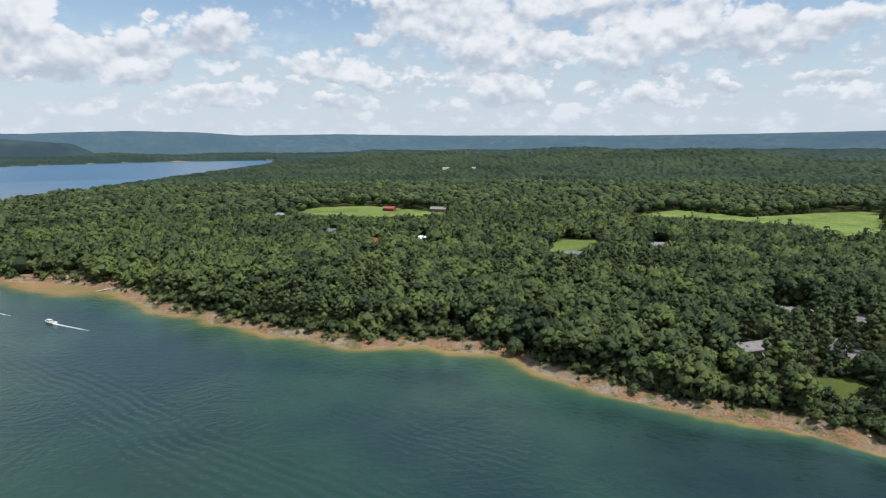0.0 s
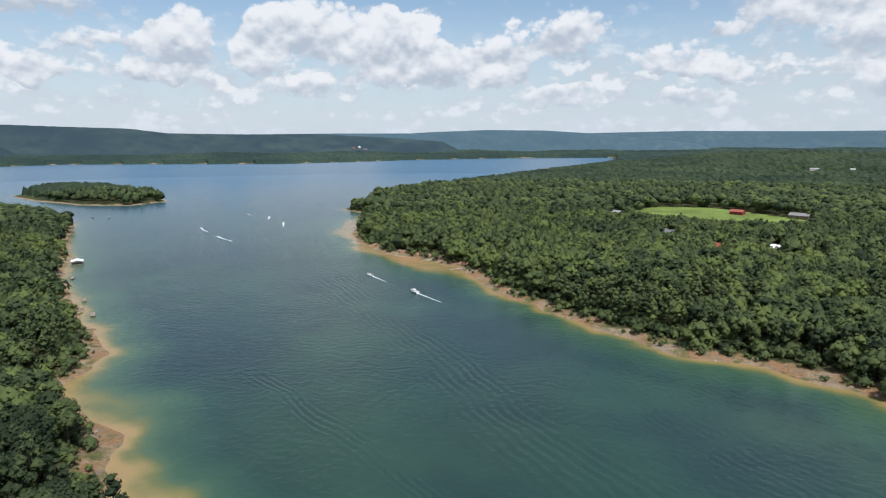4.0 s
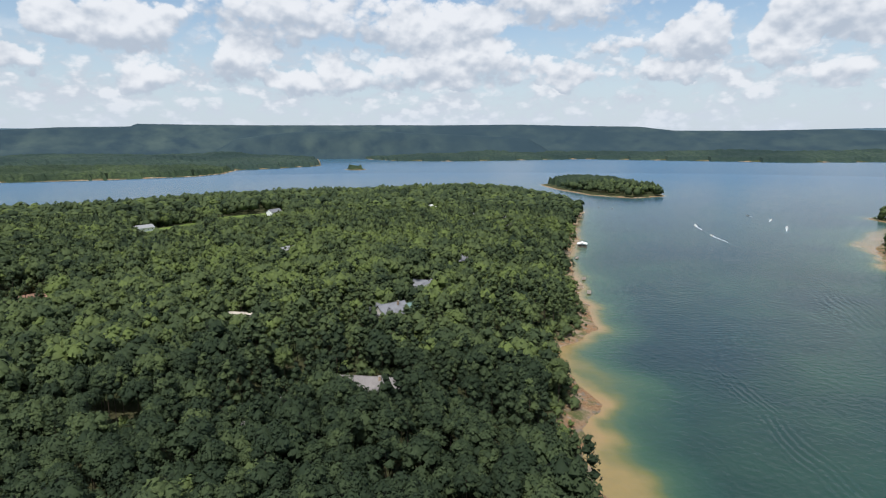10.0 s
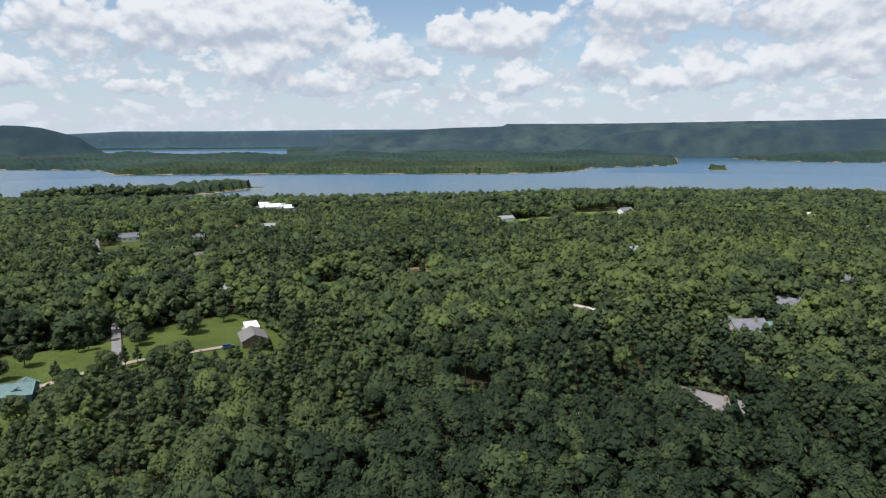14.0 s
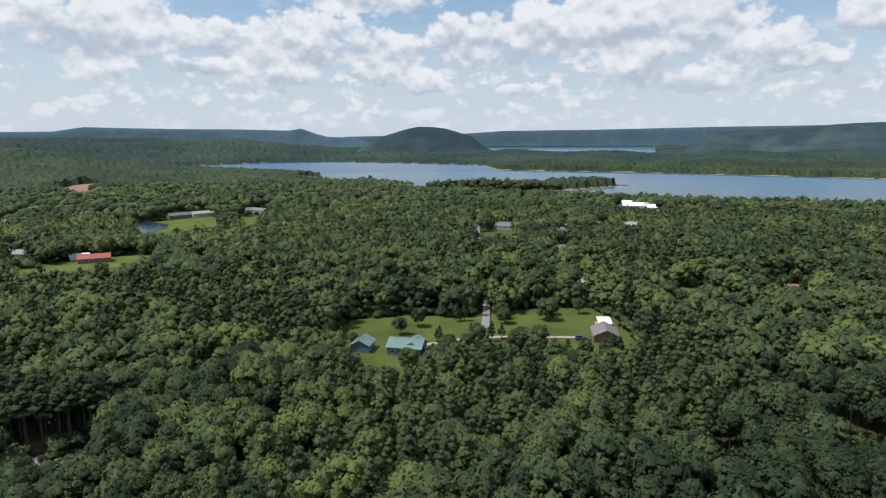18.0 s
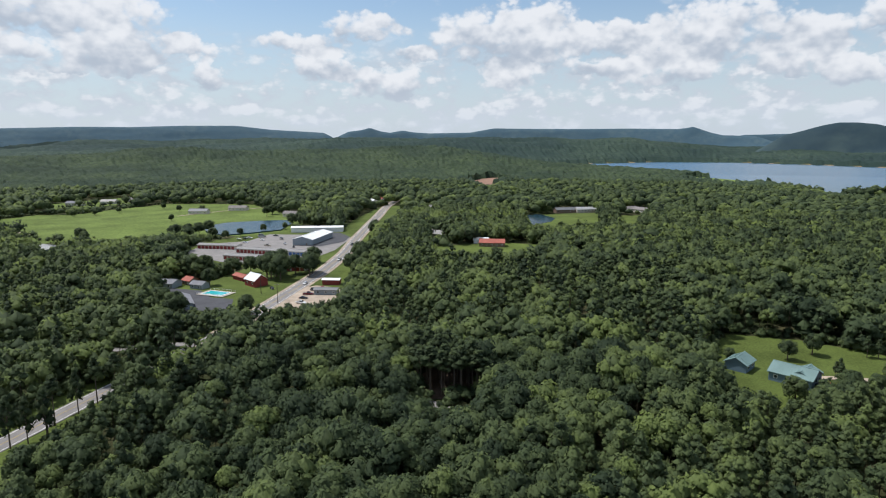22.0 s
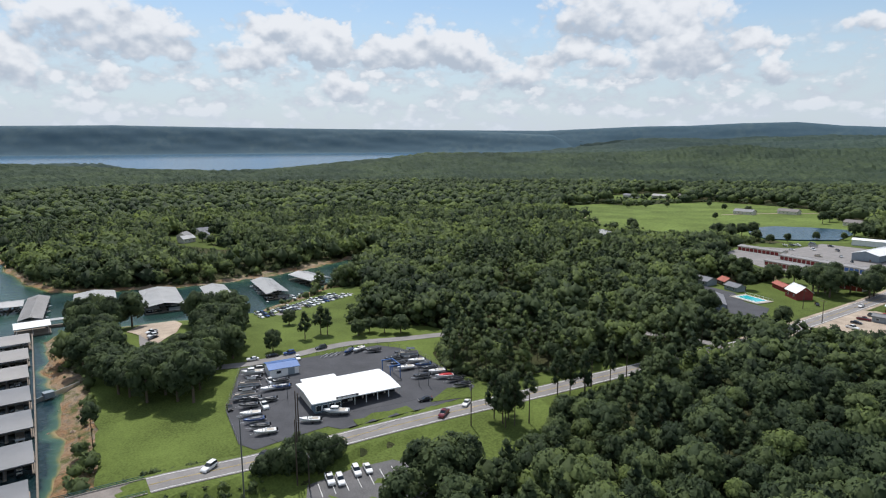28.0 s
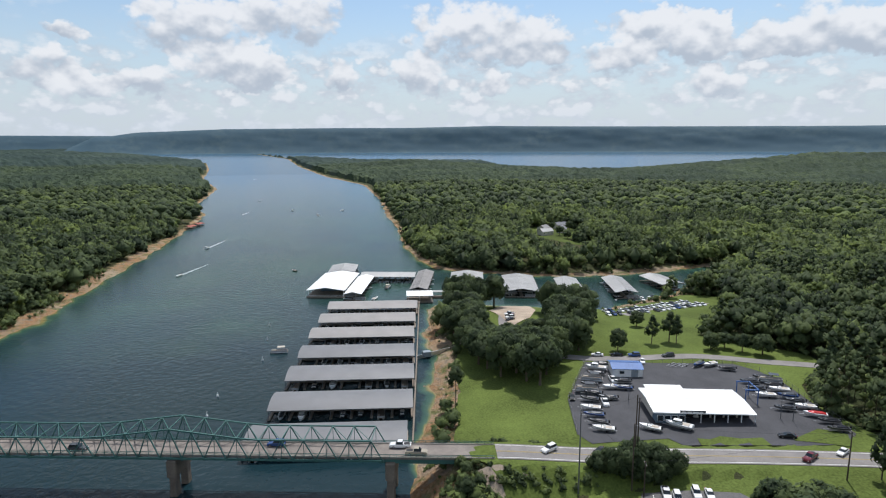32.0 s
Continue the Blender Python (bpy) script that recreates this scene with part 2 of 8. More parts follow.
def blank(name, rough=0.8, spec=0.3):
    m = bpy.data.materials.new(name)
    m.use_nodes = True
    nt = m.node_tree
    p = nt.nodes["Principled BSDF"]
    p.inputs["Roughness"].default_value, p.inputs["Specular IOR Level"].default_value = rough, spec
    g = nt.nodes.new("ShaderNodeNewGeometry")
    return m, nt, p, g.outputs["Position"]


def leaf_material():
    """Foliage; the tint attribute runs from dark pine green to fresh yellow green, outward is the way each spray of leaves faces."""
    m, nt, p, pos = blank("foliage", 0.7, 0.12)
    c = ramp_of(nt, attr(nt, "tint"), ((0.0, (0.12, 0.095, 0.07)), (0.05, (0.030, 0.046, 0.025)), (0.35, (0.072, 0.099, 0.045)), (0.7, (0.118, 0.152, 0.058)), (1.0, (0.170, 0.218, 0.064))))
    dark = noise_at(nt, pos, 1.6, 4, 0.35, 0.65, 0.65)
    half = nt.nodes.new("ShaderNodeMath")
    half.operation = "MULTIPLY"
    half.inputs[1].default_value = 0.28
    nt.links.new(dark, half.inputs[0])
    c = mix_rgb(nt, half.outputs[0], c, (0.036, 0.056, 0.020))
    facing = nt.nodes.new("ShaderNodeAttribute")
    facing.attribute_name = "outward"
    turn = nt.nodes.new("ShaderNodeVectorTransform")
    turn.vector_type, turn.convert_from, turn.convert_to = "NORMAL", "OBJECT", "WORLD"
    nt.links.new(facing.outputs["Vector"], turn.inputs[0])
    bm_ = nt.nodes.new("ShaderNodeBump")
    bm_.inputs["Strength"].default_value, bm_.inputs["Distance"].default_value = 0.5, 0.22
    n = nt.nodes.new("ShaderNodeTexNoise")
    n.inputs["Scale"].default_value, n.inputs["Detail"].default_value, n.inputs["Roughness"].default_value = 2.4, 3, 0.7
    nt.links.new(pos, n.inputs["Vector"])
    nt.links.new(n.outputs[0], bm_.inputs["Height"])
    nt.links.new(turn.outputs[0], bm_.inputs["Normal"])
    nt.links.new(bm_.outputs[0], p.inputs["Normal"])
    nt.links.new(c, p.inputs["Base Color"])
    thin, both = nt.nodes.new("ShaderNodeBsdfTranslucent"), nt.nodes.new("ShaderNodeMixShader")
    both.inputs[0].default_value = 0.30
    nt.links.new(c, thin.inputs[0])
    nt.links.new(p.outputs[0], both.inputs[1])
    nt.links.new(thin.outputs[0], both.inputs[2])
    nt.links.new(both.outputs[0], nt.nodes["Material Output"].inputs[0])
    return m


def canopy_material(name, low, high, scale, relief=1.0, grain=0.12):
    m, nt, p, pos = blank(name, 0.8, 0.1)
    # broad patches paint cloud shade and mixed woodland into the colour
    a = noise_at(nt, pos, scale, 6, 0.38, 0.62, 0.6)
    b = noise_at(nt, pos, grain, 3, 0.35, 0.65)
    c = mix_rgb(nt, a, low, high)
    c = mix_rgb(nt, b, c, low)
    nt.links.new(c, p.inputs["Base Color"])
    n = nt.nodes.new("ShaderNodeTexNoise")
    n.inputs["Scale"].default_value, n.inputs["Detail"].default_value = 0.16, 4
    nt.links.new(pos, n.inputs["Vector"])
    bm_ = nt.nodes.new("ShaderNodeBump")
    bm_.inputs["Strength"].default_value, bm_.inputs["Distance"].default_value = relief, 6.0
    nt.links.new(n.outputs[0], bm_.inputs["Height"])
    nt.links.new(bm_.outputs[0], p.inputs["Normal"])
    return m


def ground_material():
    """Forest floor, with the bare orange-brown drawdown shore where the shore attribute is low."""
    m, nt, p, pos = blank("ground", 0.95, 0.1)
    big, fine = noise_at(nt, pos, 0.05, 5, 0.35, 0.65), noise_at(nt, pos, 0.9, 5, 0.3, 0.7, 0.7)
    soil = mix_rgb(nt, fine, (0.24, 0.125, 0.06), (0.42, 0.27, 0.15))
    soil = mix_rgb(nt, noise_at(nt, pos, 0.06, 4, 0.45, 0.62), soil, (0.37, 0.29, 0.20))
    soil = mix_rgb(nt, noise_at(nt, pos, 0.35, 4, 0.52, 0.66), soil, (0.26, 0.21, 0.155))
    scrub = mix_rgb(nt, fine, (0.10, 0.115, 0.04), (0.17, 0.17, 0.07))
    soil = mix_rgb(nt, noise_at(nt, pos, 0.13, 5, 0.50, 0.62, 0.7), soil, scrub)
    floor = mix_rgb(nt, big, (0.040, 0.055, 0.020), (0.085, 0.080, 0.038))
    add = nt.nodes.new("ShaderNodeMath")
    add.operation = "MULTIPLY_ADD"
    add.inputs[1].default_value, add.inputs[2].default_value = 0.3, -0.15
    nt.links.new(noise_at(nt, pos, 0.15, 4, 0.3, 0.7), add.inputs[0])
    s2 = nt.nodes.new("ShaderNodeMath")
    nt.links.new(attr(nt, "shore"), s2.inputs[0])
    nt.links.new(add.outputs[0], s2.inputs[1])
    mr = nt.nodes.new("ShaderNodeMapRange")
    mr.inputs["From Min"].default_value, mr.inputs["From Max"].default_value = 0.45, 0.6
    nt.links.new(s2.outputs[0], mr.inputs["Value"])
    nt.links.new(mix_rgb(nt, mr.outputs[0], soil, floor), p.inputs["Base Color"])
    bm_ = nt.nodes.new("ShaderNodeBump")
    bm_.inputs["Distance"].default_value = 0.6
    nt.links.new(fine, bm_.inputs["Height"])
    nt.links.new(bm_.outputs[0], p.inputs["Normal"])
    return m


def water_material():
    """Lake water: silty tan at the edge, clear green over the shelf, blue-green in the deep; far out, sky reflection is
    painted in.
    """
    m, nt, p, pos = blank("lake_water", 0.2, 0.34)
    p.inputs["IOR"].default_value = 1.33
    wob = nt.nodes.new("ShaderNodeMath")
    wob.operation = "MULTIPLY_ADD"
    wob.inputs[1].default_value = 0.16
    nt.links.new(noise_at(nt, pos, 0.02, 4, 0.3, 0.7), wob.inputs[0])
    nt.links.new(attr(nt, "deep"), wob.inputs[2])
    c = ramp_of(nt, wob.outputs[0], ((0.0, (0.36, 0.22, 0.11)), (0.12, (0.26, 0.195, 0.08)), (0.22, (0.125, 0.135, 0.052)), (0.29, (0.066, 0.108, 0.060)), (0.38, (0.042, 0.090, 0.056)), (0.70, (0.027, 0.067, 0.049)), (0.88, (0.018, 0.043, 0.036)), (1.0, (0.008, 0.023, 0.026))))
    patch = noise_at(nt, pos, 0.010, 3, 0.42, 0.62)
    gated = nt.nodes.new("ShaderNodeMath")
    gated.operation = "MULTIPLY"
    nt.links.new(patch, gated.inputs[0])
    deep_in = nt.nodes.new("ShaderNodeMapRange")
    deep_in.inputs["From Min"].default_value, deep_in.inputs["From Max"].default_value, deep_in.inputs["To Max"].default_value = 0.35, 0.7, 0.6
    nt.links.new(wob.outputs[0], deep_in.inputs["Value"])
    nt.links.new(deep_in.outputs[0], gated.inputs[1])
    c = mix_rgb(nt, gated.outputs[0], c, (0.010, 0.030, 0.041))
    # blue sky reflection painted into the far water's colour
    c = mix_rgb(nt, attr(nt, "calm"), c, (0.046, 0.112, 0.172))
    nt.links.new(c, p.inputs["Base Color"])
    n1, n2 = nt.nodes.new("ShaderNodeTexNoise"), nt.nodes.new("ShaderNodeTexNoise")
    for n, s, d in ((n1, 0.35, 4), (n2, 0.03, 3)):
        n.inputs["Scale"].default_value, n.inputs["Detail"].default_value = s, d
        nt.links.new(pos, n.inputs["Vector"])
    # trains of boat waves: bearing vector of the crests, distance from the middle, half width, wave length, height
    gate = None
    split = nt.nodes.new("ShaderNodeSeparateXYZ")
    nt.links.new(pos, split.inputs[0])

    def calc(op, *args):
        n = nt.nodes.new("ShaderNodeMath")
        n.operation = op
        for sock, v in zip(n.inputs, args):
            if isinstance(v, (int, float)):
                sock.default_value = v
            else:
                nt.links.new(v, sock)
        return n.outputs[0]

    wander = calc("MULTIPLY_ADD", noise_at(nt, pos, 0.02, 2, 0.3, 0.7), 7.0, -3.5)
    broken = noise_at(nt, pos, 0.04, 3, 0.25, 0.6)
    for ux, uy, q0, half_w, length, high, u0, u1 in ((0.809, -0.588, 97, 19, 3.9, 0.32, -460, -20), (0.809, -0.588, 146, 15, 3.2, 0.10, -260, 60), (0.936, -0.352, 89.5, 7, 2.7, 0.26, -270, 0), (0.86, -0.51, 190, 12, 3.6, 0.09, -200, 80), (-0.35, -0.94, -300, 30, 3.4, 0.10, -150, 60)):
        q = calc("ADD", calc("MULTIPLY", split.outputs[0], -uy), calc("MULTIPLY_ADD", split.outputs[1], ux, wander))
        u = calc("ADD", calc("MULTIPLY", split.outputs[0], ux), calc("MULTIPLY", split.outputs[1], uy))
        off = calc("SUBTRACT", q, float(q0))
        band = calc("MAXIMUM", calc("SUBTRACT", 1.0, calc("POWER", calc("DIVIDE", off, float(half_w)), 2.0)), 0.0)
        ends = calc("MULTIPLY", calc("MINIMUM", calc("MAXIMUM", calc("DIVIDE", calc("SUBTRACT", u, float(u0)), 60.0), 0.0), 1.0), calc("MINIMUM", calc("MAXIMUM", calc("DIVIDE", calc("SUBTRACT", float(u1), u), 60.0), 0.0), 1.0))
        crest = calc("MULTIPLY", calc("SINE", calc("MULTIPLY", off, 2 * math.pi / length)), high)
        one = calc("MULTIPLY", calc("MULTIPLY", crest, broken), calc("MULTIPLY", band, ends))
        gate = one if gate is None else calc("ADD", gate, one)
    half = nt.nodes.new("ShaderNodeMath")
    nt.links.new(n1.outputs[0], half.inputs[0])
    nt.links.new(gate, half.inputs[1])
    add = nt.nodes.new("ShaderNodeMath")
    nt.links.new(half.outputs[0], add.inputs[0])
    nt.links.new(n2.outputs[0], add.inputs[1])
    bm_ = nt.nodes.new("ShaderNodeBump")
    bm_.inputs["Strength"].default_value, bm_.inputs["Distance"].default_value = 0.9, 0.4
    nt.links.new(add.outputs[0], bm_.inputs["Height"])
    # away from the middle, ripples fade and the gloss is raised to even sheen
    fade = nt.nodes.new("ShaderNodeMapRange")
    fade.inputs["To Min"].default_value, fade.inputs["To Max"].default_value = 0.9, 0.02
    nt.links.new(attr(nt, "calm"), fade.inputs["Value"])
    nt.links.new(fade.outputs[0], bm_.inputs["Strength"])
    shine = nt.nodes.new("ShaderNodeMapRange")
    shine.inputs["To Min"].default_value, shine.inputs["To Max"].default_value = 0.27, 1.0
    nt.links.new(attr(nt, "calm"), shine.inputs["Value"])
    nt.links.new(shine.outputs[0], p.inputs["Specular IOR Level"])
    # far out, normals are tilted towards the middle so the water mirrors higher sky
    inward, unit, much, lean, both, up = [nt.nodes.new("ShaderNodeVectorMath") for _ in range(6)]
    inward.operation, unit.operation, much.operation, both.operation, up.operation = "MULTIPLY", "NORMALIZE", "SCALE", "ADD", "NORMALIZE"
    inward.inputs[1].default_value = (-1, -1, 0)
    amount = nt.nodes.new("ShaderNodeMapRange")
    amount.inputs["To Min"].default_value, amount.inputs["To Max"].default_value = 0.0, 0.10
    nt.links.new(attr(nt, "calm"), amount.inputs["Value"])
    nt.links.new(pos, inward.inputs[0])
    nt.links.new(inward.outputs[0], unit.inputs[0])
    nt.links.new(unit.outputs[0], much.inputs[0])
    nt.links.new(amount.outputs[0], much.inputs["Scale"])
    nt.links.new(bm_.outputs[0], both.inputs[0])
    nt.links.new(much.outputs[0], both.inputs[1])
    nt.links.new(both.outputs[0], up.inputs[0])
    nt.links.new(up.outputs[0], p.inputs["Normal"])
    return m


M_LEAF, M_GROUND, M_WATER = leaf_material(), ground_material(), water_material()
M_CANOPY = canopy_material("far_canopy", (0.026, 0.042, 0.023), (0.070, 0.096, 0.040), 0.006, 0.8)
# haze of the distance is mixed into this bluer canopy colour
M_HAZECANOPY = canopy_material("distant_canopy", (0.022, 0.040, 0.034), (0.056, 0.082, 0.052), 0.003, 0.3)
# distance haze put into the hill colours, bluer for the farther ridges
M_HAZEWOOD = canopy_material("hill_woods", (0.028, 0.050, 0.062), (0.062, 0.090, 0.084), 0.0022, 0.10, 0.012)
M_HAZEHILL = canopy_material("far_hill_woods", (0.060, 0.105, 0.134), (0.086, 0.131, 0.148), 0.006, 0.04, 0.03)
M_BARK = mat("bark", (0.13, 0.10, 0.075), 0.95, fine=9, bump=0.5)
M_GRASS = mat("mown_grass", (0.086, 0.113, 0.027), 0.95, spread=0.38, scale=0.05, fine=1.6, bump=0.15, spec=0.1)
M_PASTURE = mat("pasture", (0.135, 0.180, 0.045), 0.95, spread=0.4, scale=0.03, fine=0.5, bump=0.3, spec=0.1)
M_ASPHALT = mat("asphalt", (0.066, 0.066, 0.071), 0.9, spread=0.25, scale=0.15, fine=3)
M_ROAD = mat("worn_asphalt", (0.235, 0.218, 0.205), 0.9, spread=0.2, scale=0.2, fine=3)
M_STALLS = mat("old_grey_paving", (0.125, 0.12, 0.118), 0.9, spread=0.3, scale=0.2, fine=3)
M_GRAVEL = mat("gravel", (0.36, 0.29, 0.22), 0.95, spread=0.3, scale=0.15, fine=3)
M_REDDIRT = mat("red_dirt", (0.29, 0.17, 0.115), 0.95, spread=0.3, scale=0.06, fine=1)
M_NEEDLES = mat("pine_needles", (0.15, 0.10, 0.07), 0.95, spread=0.35, scale=0.15, fine=3)
M_CONCRETE = mat("concrete", (0.38, 0.34, 0.29), 0.9, spread=0.25, scale=0.4, fine=4)
M_PIER = mat("stained_pier_concrete", (0.20, 0.165, 0.13), 0.9, spread=0.35, scale=0.25, fine=4)
M_DECK = mat("worn_bridge_deck", (0.23, 0.20, 0.175), 0.9, spread=0.25, scale=0.3, fine=4)
M_PAINT = mat("road_paint", (0.75, 0.74, 0.70), 0.8, spread=0.1)
M_YELLOW = mat("yellow_paint", (0.42, 0.32, 0.12), 0.8, spread=0.1)
M_WHITEROOF = mat("white_membrane", (0.82, 0.82, 0.80), 0.6, spread=0.06, scale=0.2)
M_GALV = mat("weathered_metal_roof", (0.165, 0.166, 0.170), 0.55, 0.1, spread=0.12, scale=0.15)
M_GALV2 = mat("pale_metal_roof", (0.36, 0.355, 0.345), 0.5, 0.2, spread=0.12, scale=0.15)
M_TANROOF = mat("tan_metal_roof", (0.255, 0.242, 0.23), 0.6, 0.1, spread=0.12, scale=0.15)
M_STEEL = mat("green_bridge_steel", (0.055, 0.135, 0.120), 0.6, spread=0.2, scale=0.3)
M_DARK = mat("dark_opening", (0.02, 0.02, 0.022), 0.7, spread=0.2)
M_TIMBER = mat("weathered_timber", (0.24, 0.20, 0.16), 0.9, spread=0.25, scale=0.6)

# ---- the plan, in metres from the middle of the camera's hover ----
FAR_BANK = [(131, 171), (111, 185), (87, 198), (65, 213), (48, 224), (36, 242), (27, 259), (9, 266), (-14, 274), (-35, 270), (-59, 279), (-84, 292), (-112, 309), (-139, 324), (-163, 338), (-195, 372), (-218, 392), (-238, 400), (-272, 412), (-304, 418), (-353, 450), (-402, 495), (-459, 589), (-511, 660), (-575, 690), (-540, 770), (-614, 800), (-658, 880), (-672, 1088), (-688, 1411), (-713, 1774), (-752, 2398), (-823, 3019)]
WEST_SHORE = [(-1147, 4206), (-1752, 3849), (-2089, 3251), (-2184, 2810), (-2308, 2320), (-2828, 2070), (-3350, 1800), (-3270, 1400), (-3213, 936), (-3443, 700), (-3810, 632), (-4850, 558), (-5225, 409)]
MIDDLE_POINT = [(-2760, 230), (-2573, 85), (-2403, -103), (-2134, -129), (-1953, -204), (-1840, -421), (-1790, -747), (-1735, -1065), (-1640, -1360), (-1575, -1501), (-1700, -1650), (-1892, -1892), (-1883, -2092), (-1846, -2459), (-1741, -2816), (-1439, -2940), (-1047, -2793), (-764, -2482)]
BAY_SHORE = [(-728, -2364), (-772, -1963), (-876, -1643), (-902, -1263), (-800, -1199), (-812, -1025), (-679, -827), (-731, -752), (-784, -603), (-810, -466), (-885, -327), (-954, -187), (-1062, -37), (-1077, 152), (-1110, 330), (-1060, 440), (-914, 420)]
NEAR_BANK = [(-762, 416), (-606, 319), (-513, 274), (-461, 238), (-385, 202), (-359, 192), (-323, 175), (-292, 163), (-257, 148), (-246, 130), (-237, 115), (-215, 108), (-189, 108), (-181, 106), (-170, 93), (-161, 87), (-145, 83), (-132, 80), (-110, 74), (-60, 50), (10, 20), (80, -15), (130, -34)]
COVE_SHORE = [(146, -38), (154, -41), (171, -47), (192, -55), (218, -65), (255, -75), (289, -80), (325, -96), (338, -108), (320, -127), (308, -152), (293, -184), (302, -219), (311, -248), (345, -300), (370, -335)]
NORTH_POINT = [(375, -320), (367, -276), (375, -208), (394, -174), (428, -133), (467, -128), (548, -135), (672, -158), (781, -171), (1017, -212), (1401, -255), (1817, -221), (2715, -218), (4263, -272)]
LEFT_BANK = [(14000, 388), (9000, 1700), (3473, 190), (2559, 131), (1796, 108), (1387, 57), (964, 76), (878, 52), (688, 66), (543, 83), (478, 92), (413, 101), (359, 107), (337, 115), (270, 135), (190, 150)]
LAKES = [FAR_BANK + WEST_SHORE + MIDDLE_POINT + BAY_SHORE + NEAR_BANK + COVE_SHORE + NORTH_POINT + LEFT_BANK,
         [(14038, 388), (9958, -1771), (8000, -5000), (6000, -7000), (3300, -6900), (2250, -5200), (2080, -2438), (1874, -1495), (1620, -1007), (2002, -877), (2800, -1100), (2850, -850), (3000, -640), (4599, -294)],
         [(-12600, -13300), (-14600, -11500), (-15800, -9100), (-4050, -2306), (-4130, -3038), (-4500, -4300)]]
ISLANDS = [[(-916, 653), (-900, 581), (-973, 545), (-1128, 553), (-1274, 583), (-1360, 699), (-1260, 782), (-1015, 707)],
           [(-734, -899), (-858, -806), (-1005, -743), (-1193, -742), (-1163, -827), (-954, -912), (-821, -970)],
           [(-2339, 275), (-2214, 304), (-2287, 363), (-2420, 337)]]
EYE_Z = 90.0
ROADBED = [(142.2, -57.5, 11.25), (141, -62, 11.1), (135.5, -82, 9.6), (128.5, -106, 8.8), (119.5, -134, 8.6), (112, -152, 8.7), (100, -180, 9.1)]


def inside(poly, x, y):
    c = np.zeros(x.shape, bool)
    for (ax, ay), (bx, by) in zip(poly, poly[1:] + poly[:1]):
        hit = (ay > y) != (by > y)
        c ^= hit & (x < (bx - ax) * (y - ay) / ((by - ay) or 1e-9) + ax)
    return c


def edge_distance(poly, x, y, closed=True):
    d = np.full(x.shape, 1e9)
    for (ax, ay), (bx, by) in zip(poly, poly[1:] + (poly[:1] if closed else [])):
        ux, uy = bx - ax, by - ay
        k = np.clip(((x - ax) * ux + (y - ay) * uy) / (ux * ux + uy * uy + 1e-9), 0, 1)
        d = np.minimum(d, (x - ax - k * ux) ** 2 + (y - ay - k * uy) ** 2)
    return np.sqrt(d)


def wave(x, y, size, seed=0.0):
    """Smooth wandering values of about -1 to 1, by sines of unlike directions."""
    k = 2 * math.pi / size
    return (np.sin(k * (x * 0.9 + y * 0.42) + seed) + np.sin(k * (x * -0.53 + y * 1.13) + 2.1 * seed + 1) + np.sin(k * (x * 1.7 - y * 0.6) + seed + 2.5) * 0.6 + np.sin(k * (x * 0.4 + y * 2.1) + 4) * 0.6) / 2.6


def shore(x, y):
    """Metres from the water's edge: plus on land, minus in the water. The edge wanders a little."""
    x, y = np.asarray(x, float), np.asarray(y, float)
    wx, wy = x + 2.6 * wave(x, y, 37) + 1.1 * wave(x, y, 11, 2), y + 2.6 * wave(x, y, 41, 3) + 1.1 * wave(x, y, 13, 5)
    d, wet = np.full(x.shape, 1e9), np.zeros(x.shape, bool)
    for p in LAKES:
        wet |= inside(p, wx, wy)
        d = np.minimum(d, edge_distance(p, wx, wy))
    for p in ISLANDS:
        wet &= ~inside(p, wx, wy)
        d = np.minimum(d, edge_distance(p, wx, wy))
    return np.where(wet, -d, d)


HILLS = [(700, 1000, 420, 14), (-300, 1900, 500, 16), (240, 2600, 700, 24), (900, 2300, 600, 26), (-1500, -1100, 500, 18), (-560, -1900, 420, 22), (300, -2900, 900, 30), (-300, -3600, 900, 26)]


def relief(x, y, s):
    """Wooded rises behind the lake, well away from its shores."""
    r, az = np.hypot(x, y), np.degrees(np.arctan2(-x, y)) % 360
    z = 14 * (1 + wave(x, y, 900, 3)) * np.clip((r - 1550) / 900, 0, 1)
    for hx, hy, hr, hh in HILLS:
        z = z + hh * np.exp(-((x - hx) ** 2 + (y - hy) ** 2) / hr ** 2) * np.clip((r - 1500) / 500, 0, 1)
    # a long rise beyond the marina woods, and high ground behind the road
    arc = np.clip((az - 163) / 10, 0, 1) * np.clip((242 - az) / 10, 0, 1)
    z = z + arc * np.where(az > 200, 27, 32) * np.exp(-((r - 2050 - 90 * wave(x, y, 1300, 2)) / 330) ** 2) * (1 + 0.16 * wave(x, y, 420, 6))
    back = np.clip((az - 148) / 8, 0, 1) * np.clip((222 - az) / 8, 0, 1)
    z = z + back * 92 * np.clip((r - 2300) / 2400, 0, 1) ** 1.3 * (1 + 0.12 * wave(x, y, 1500, 8))
    return z * np.clip((s - 40) / 420, 0, 1)


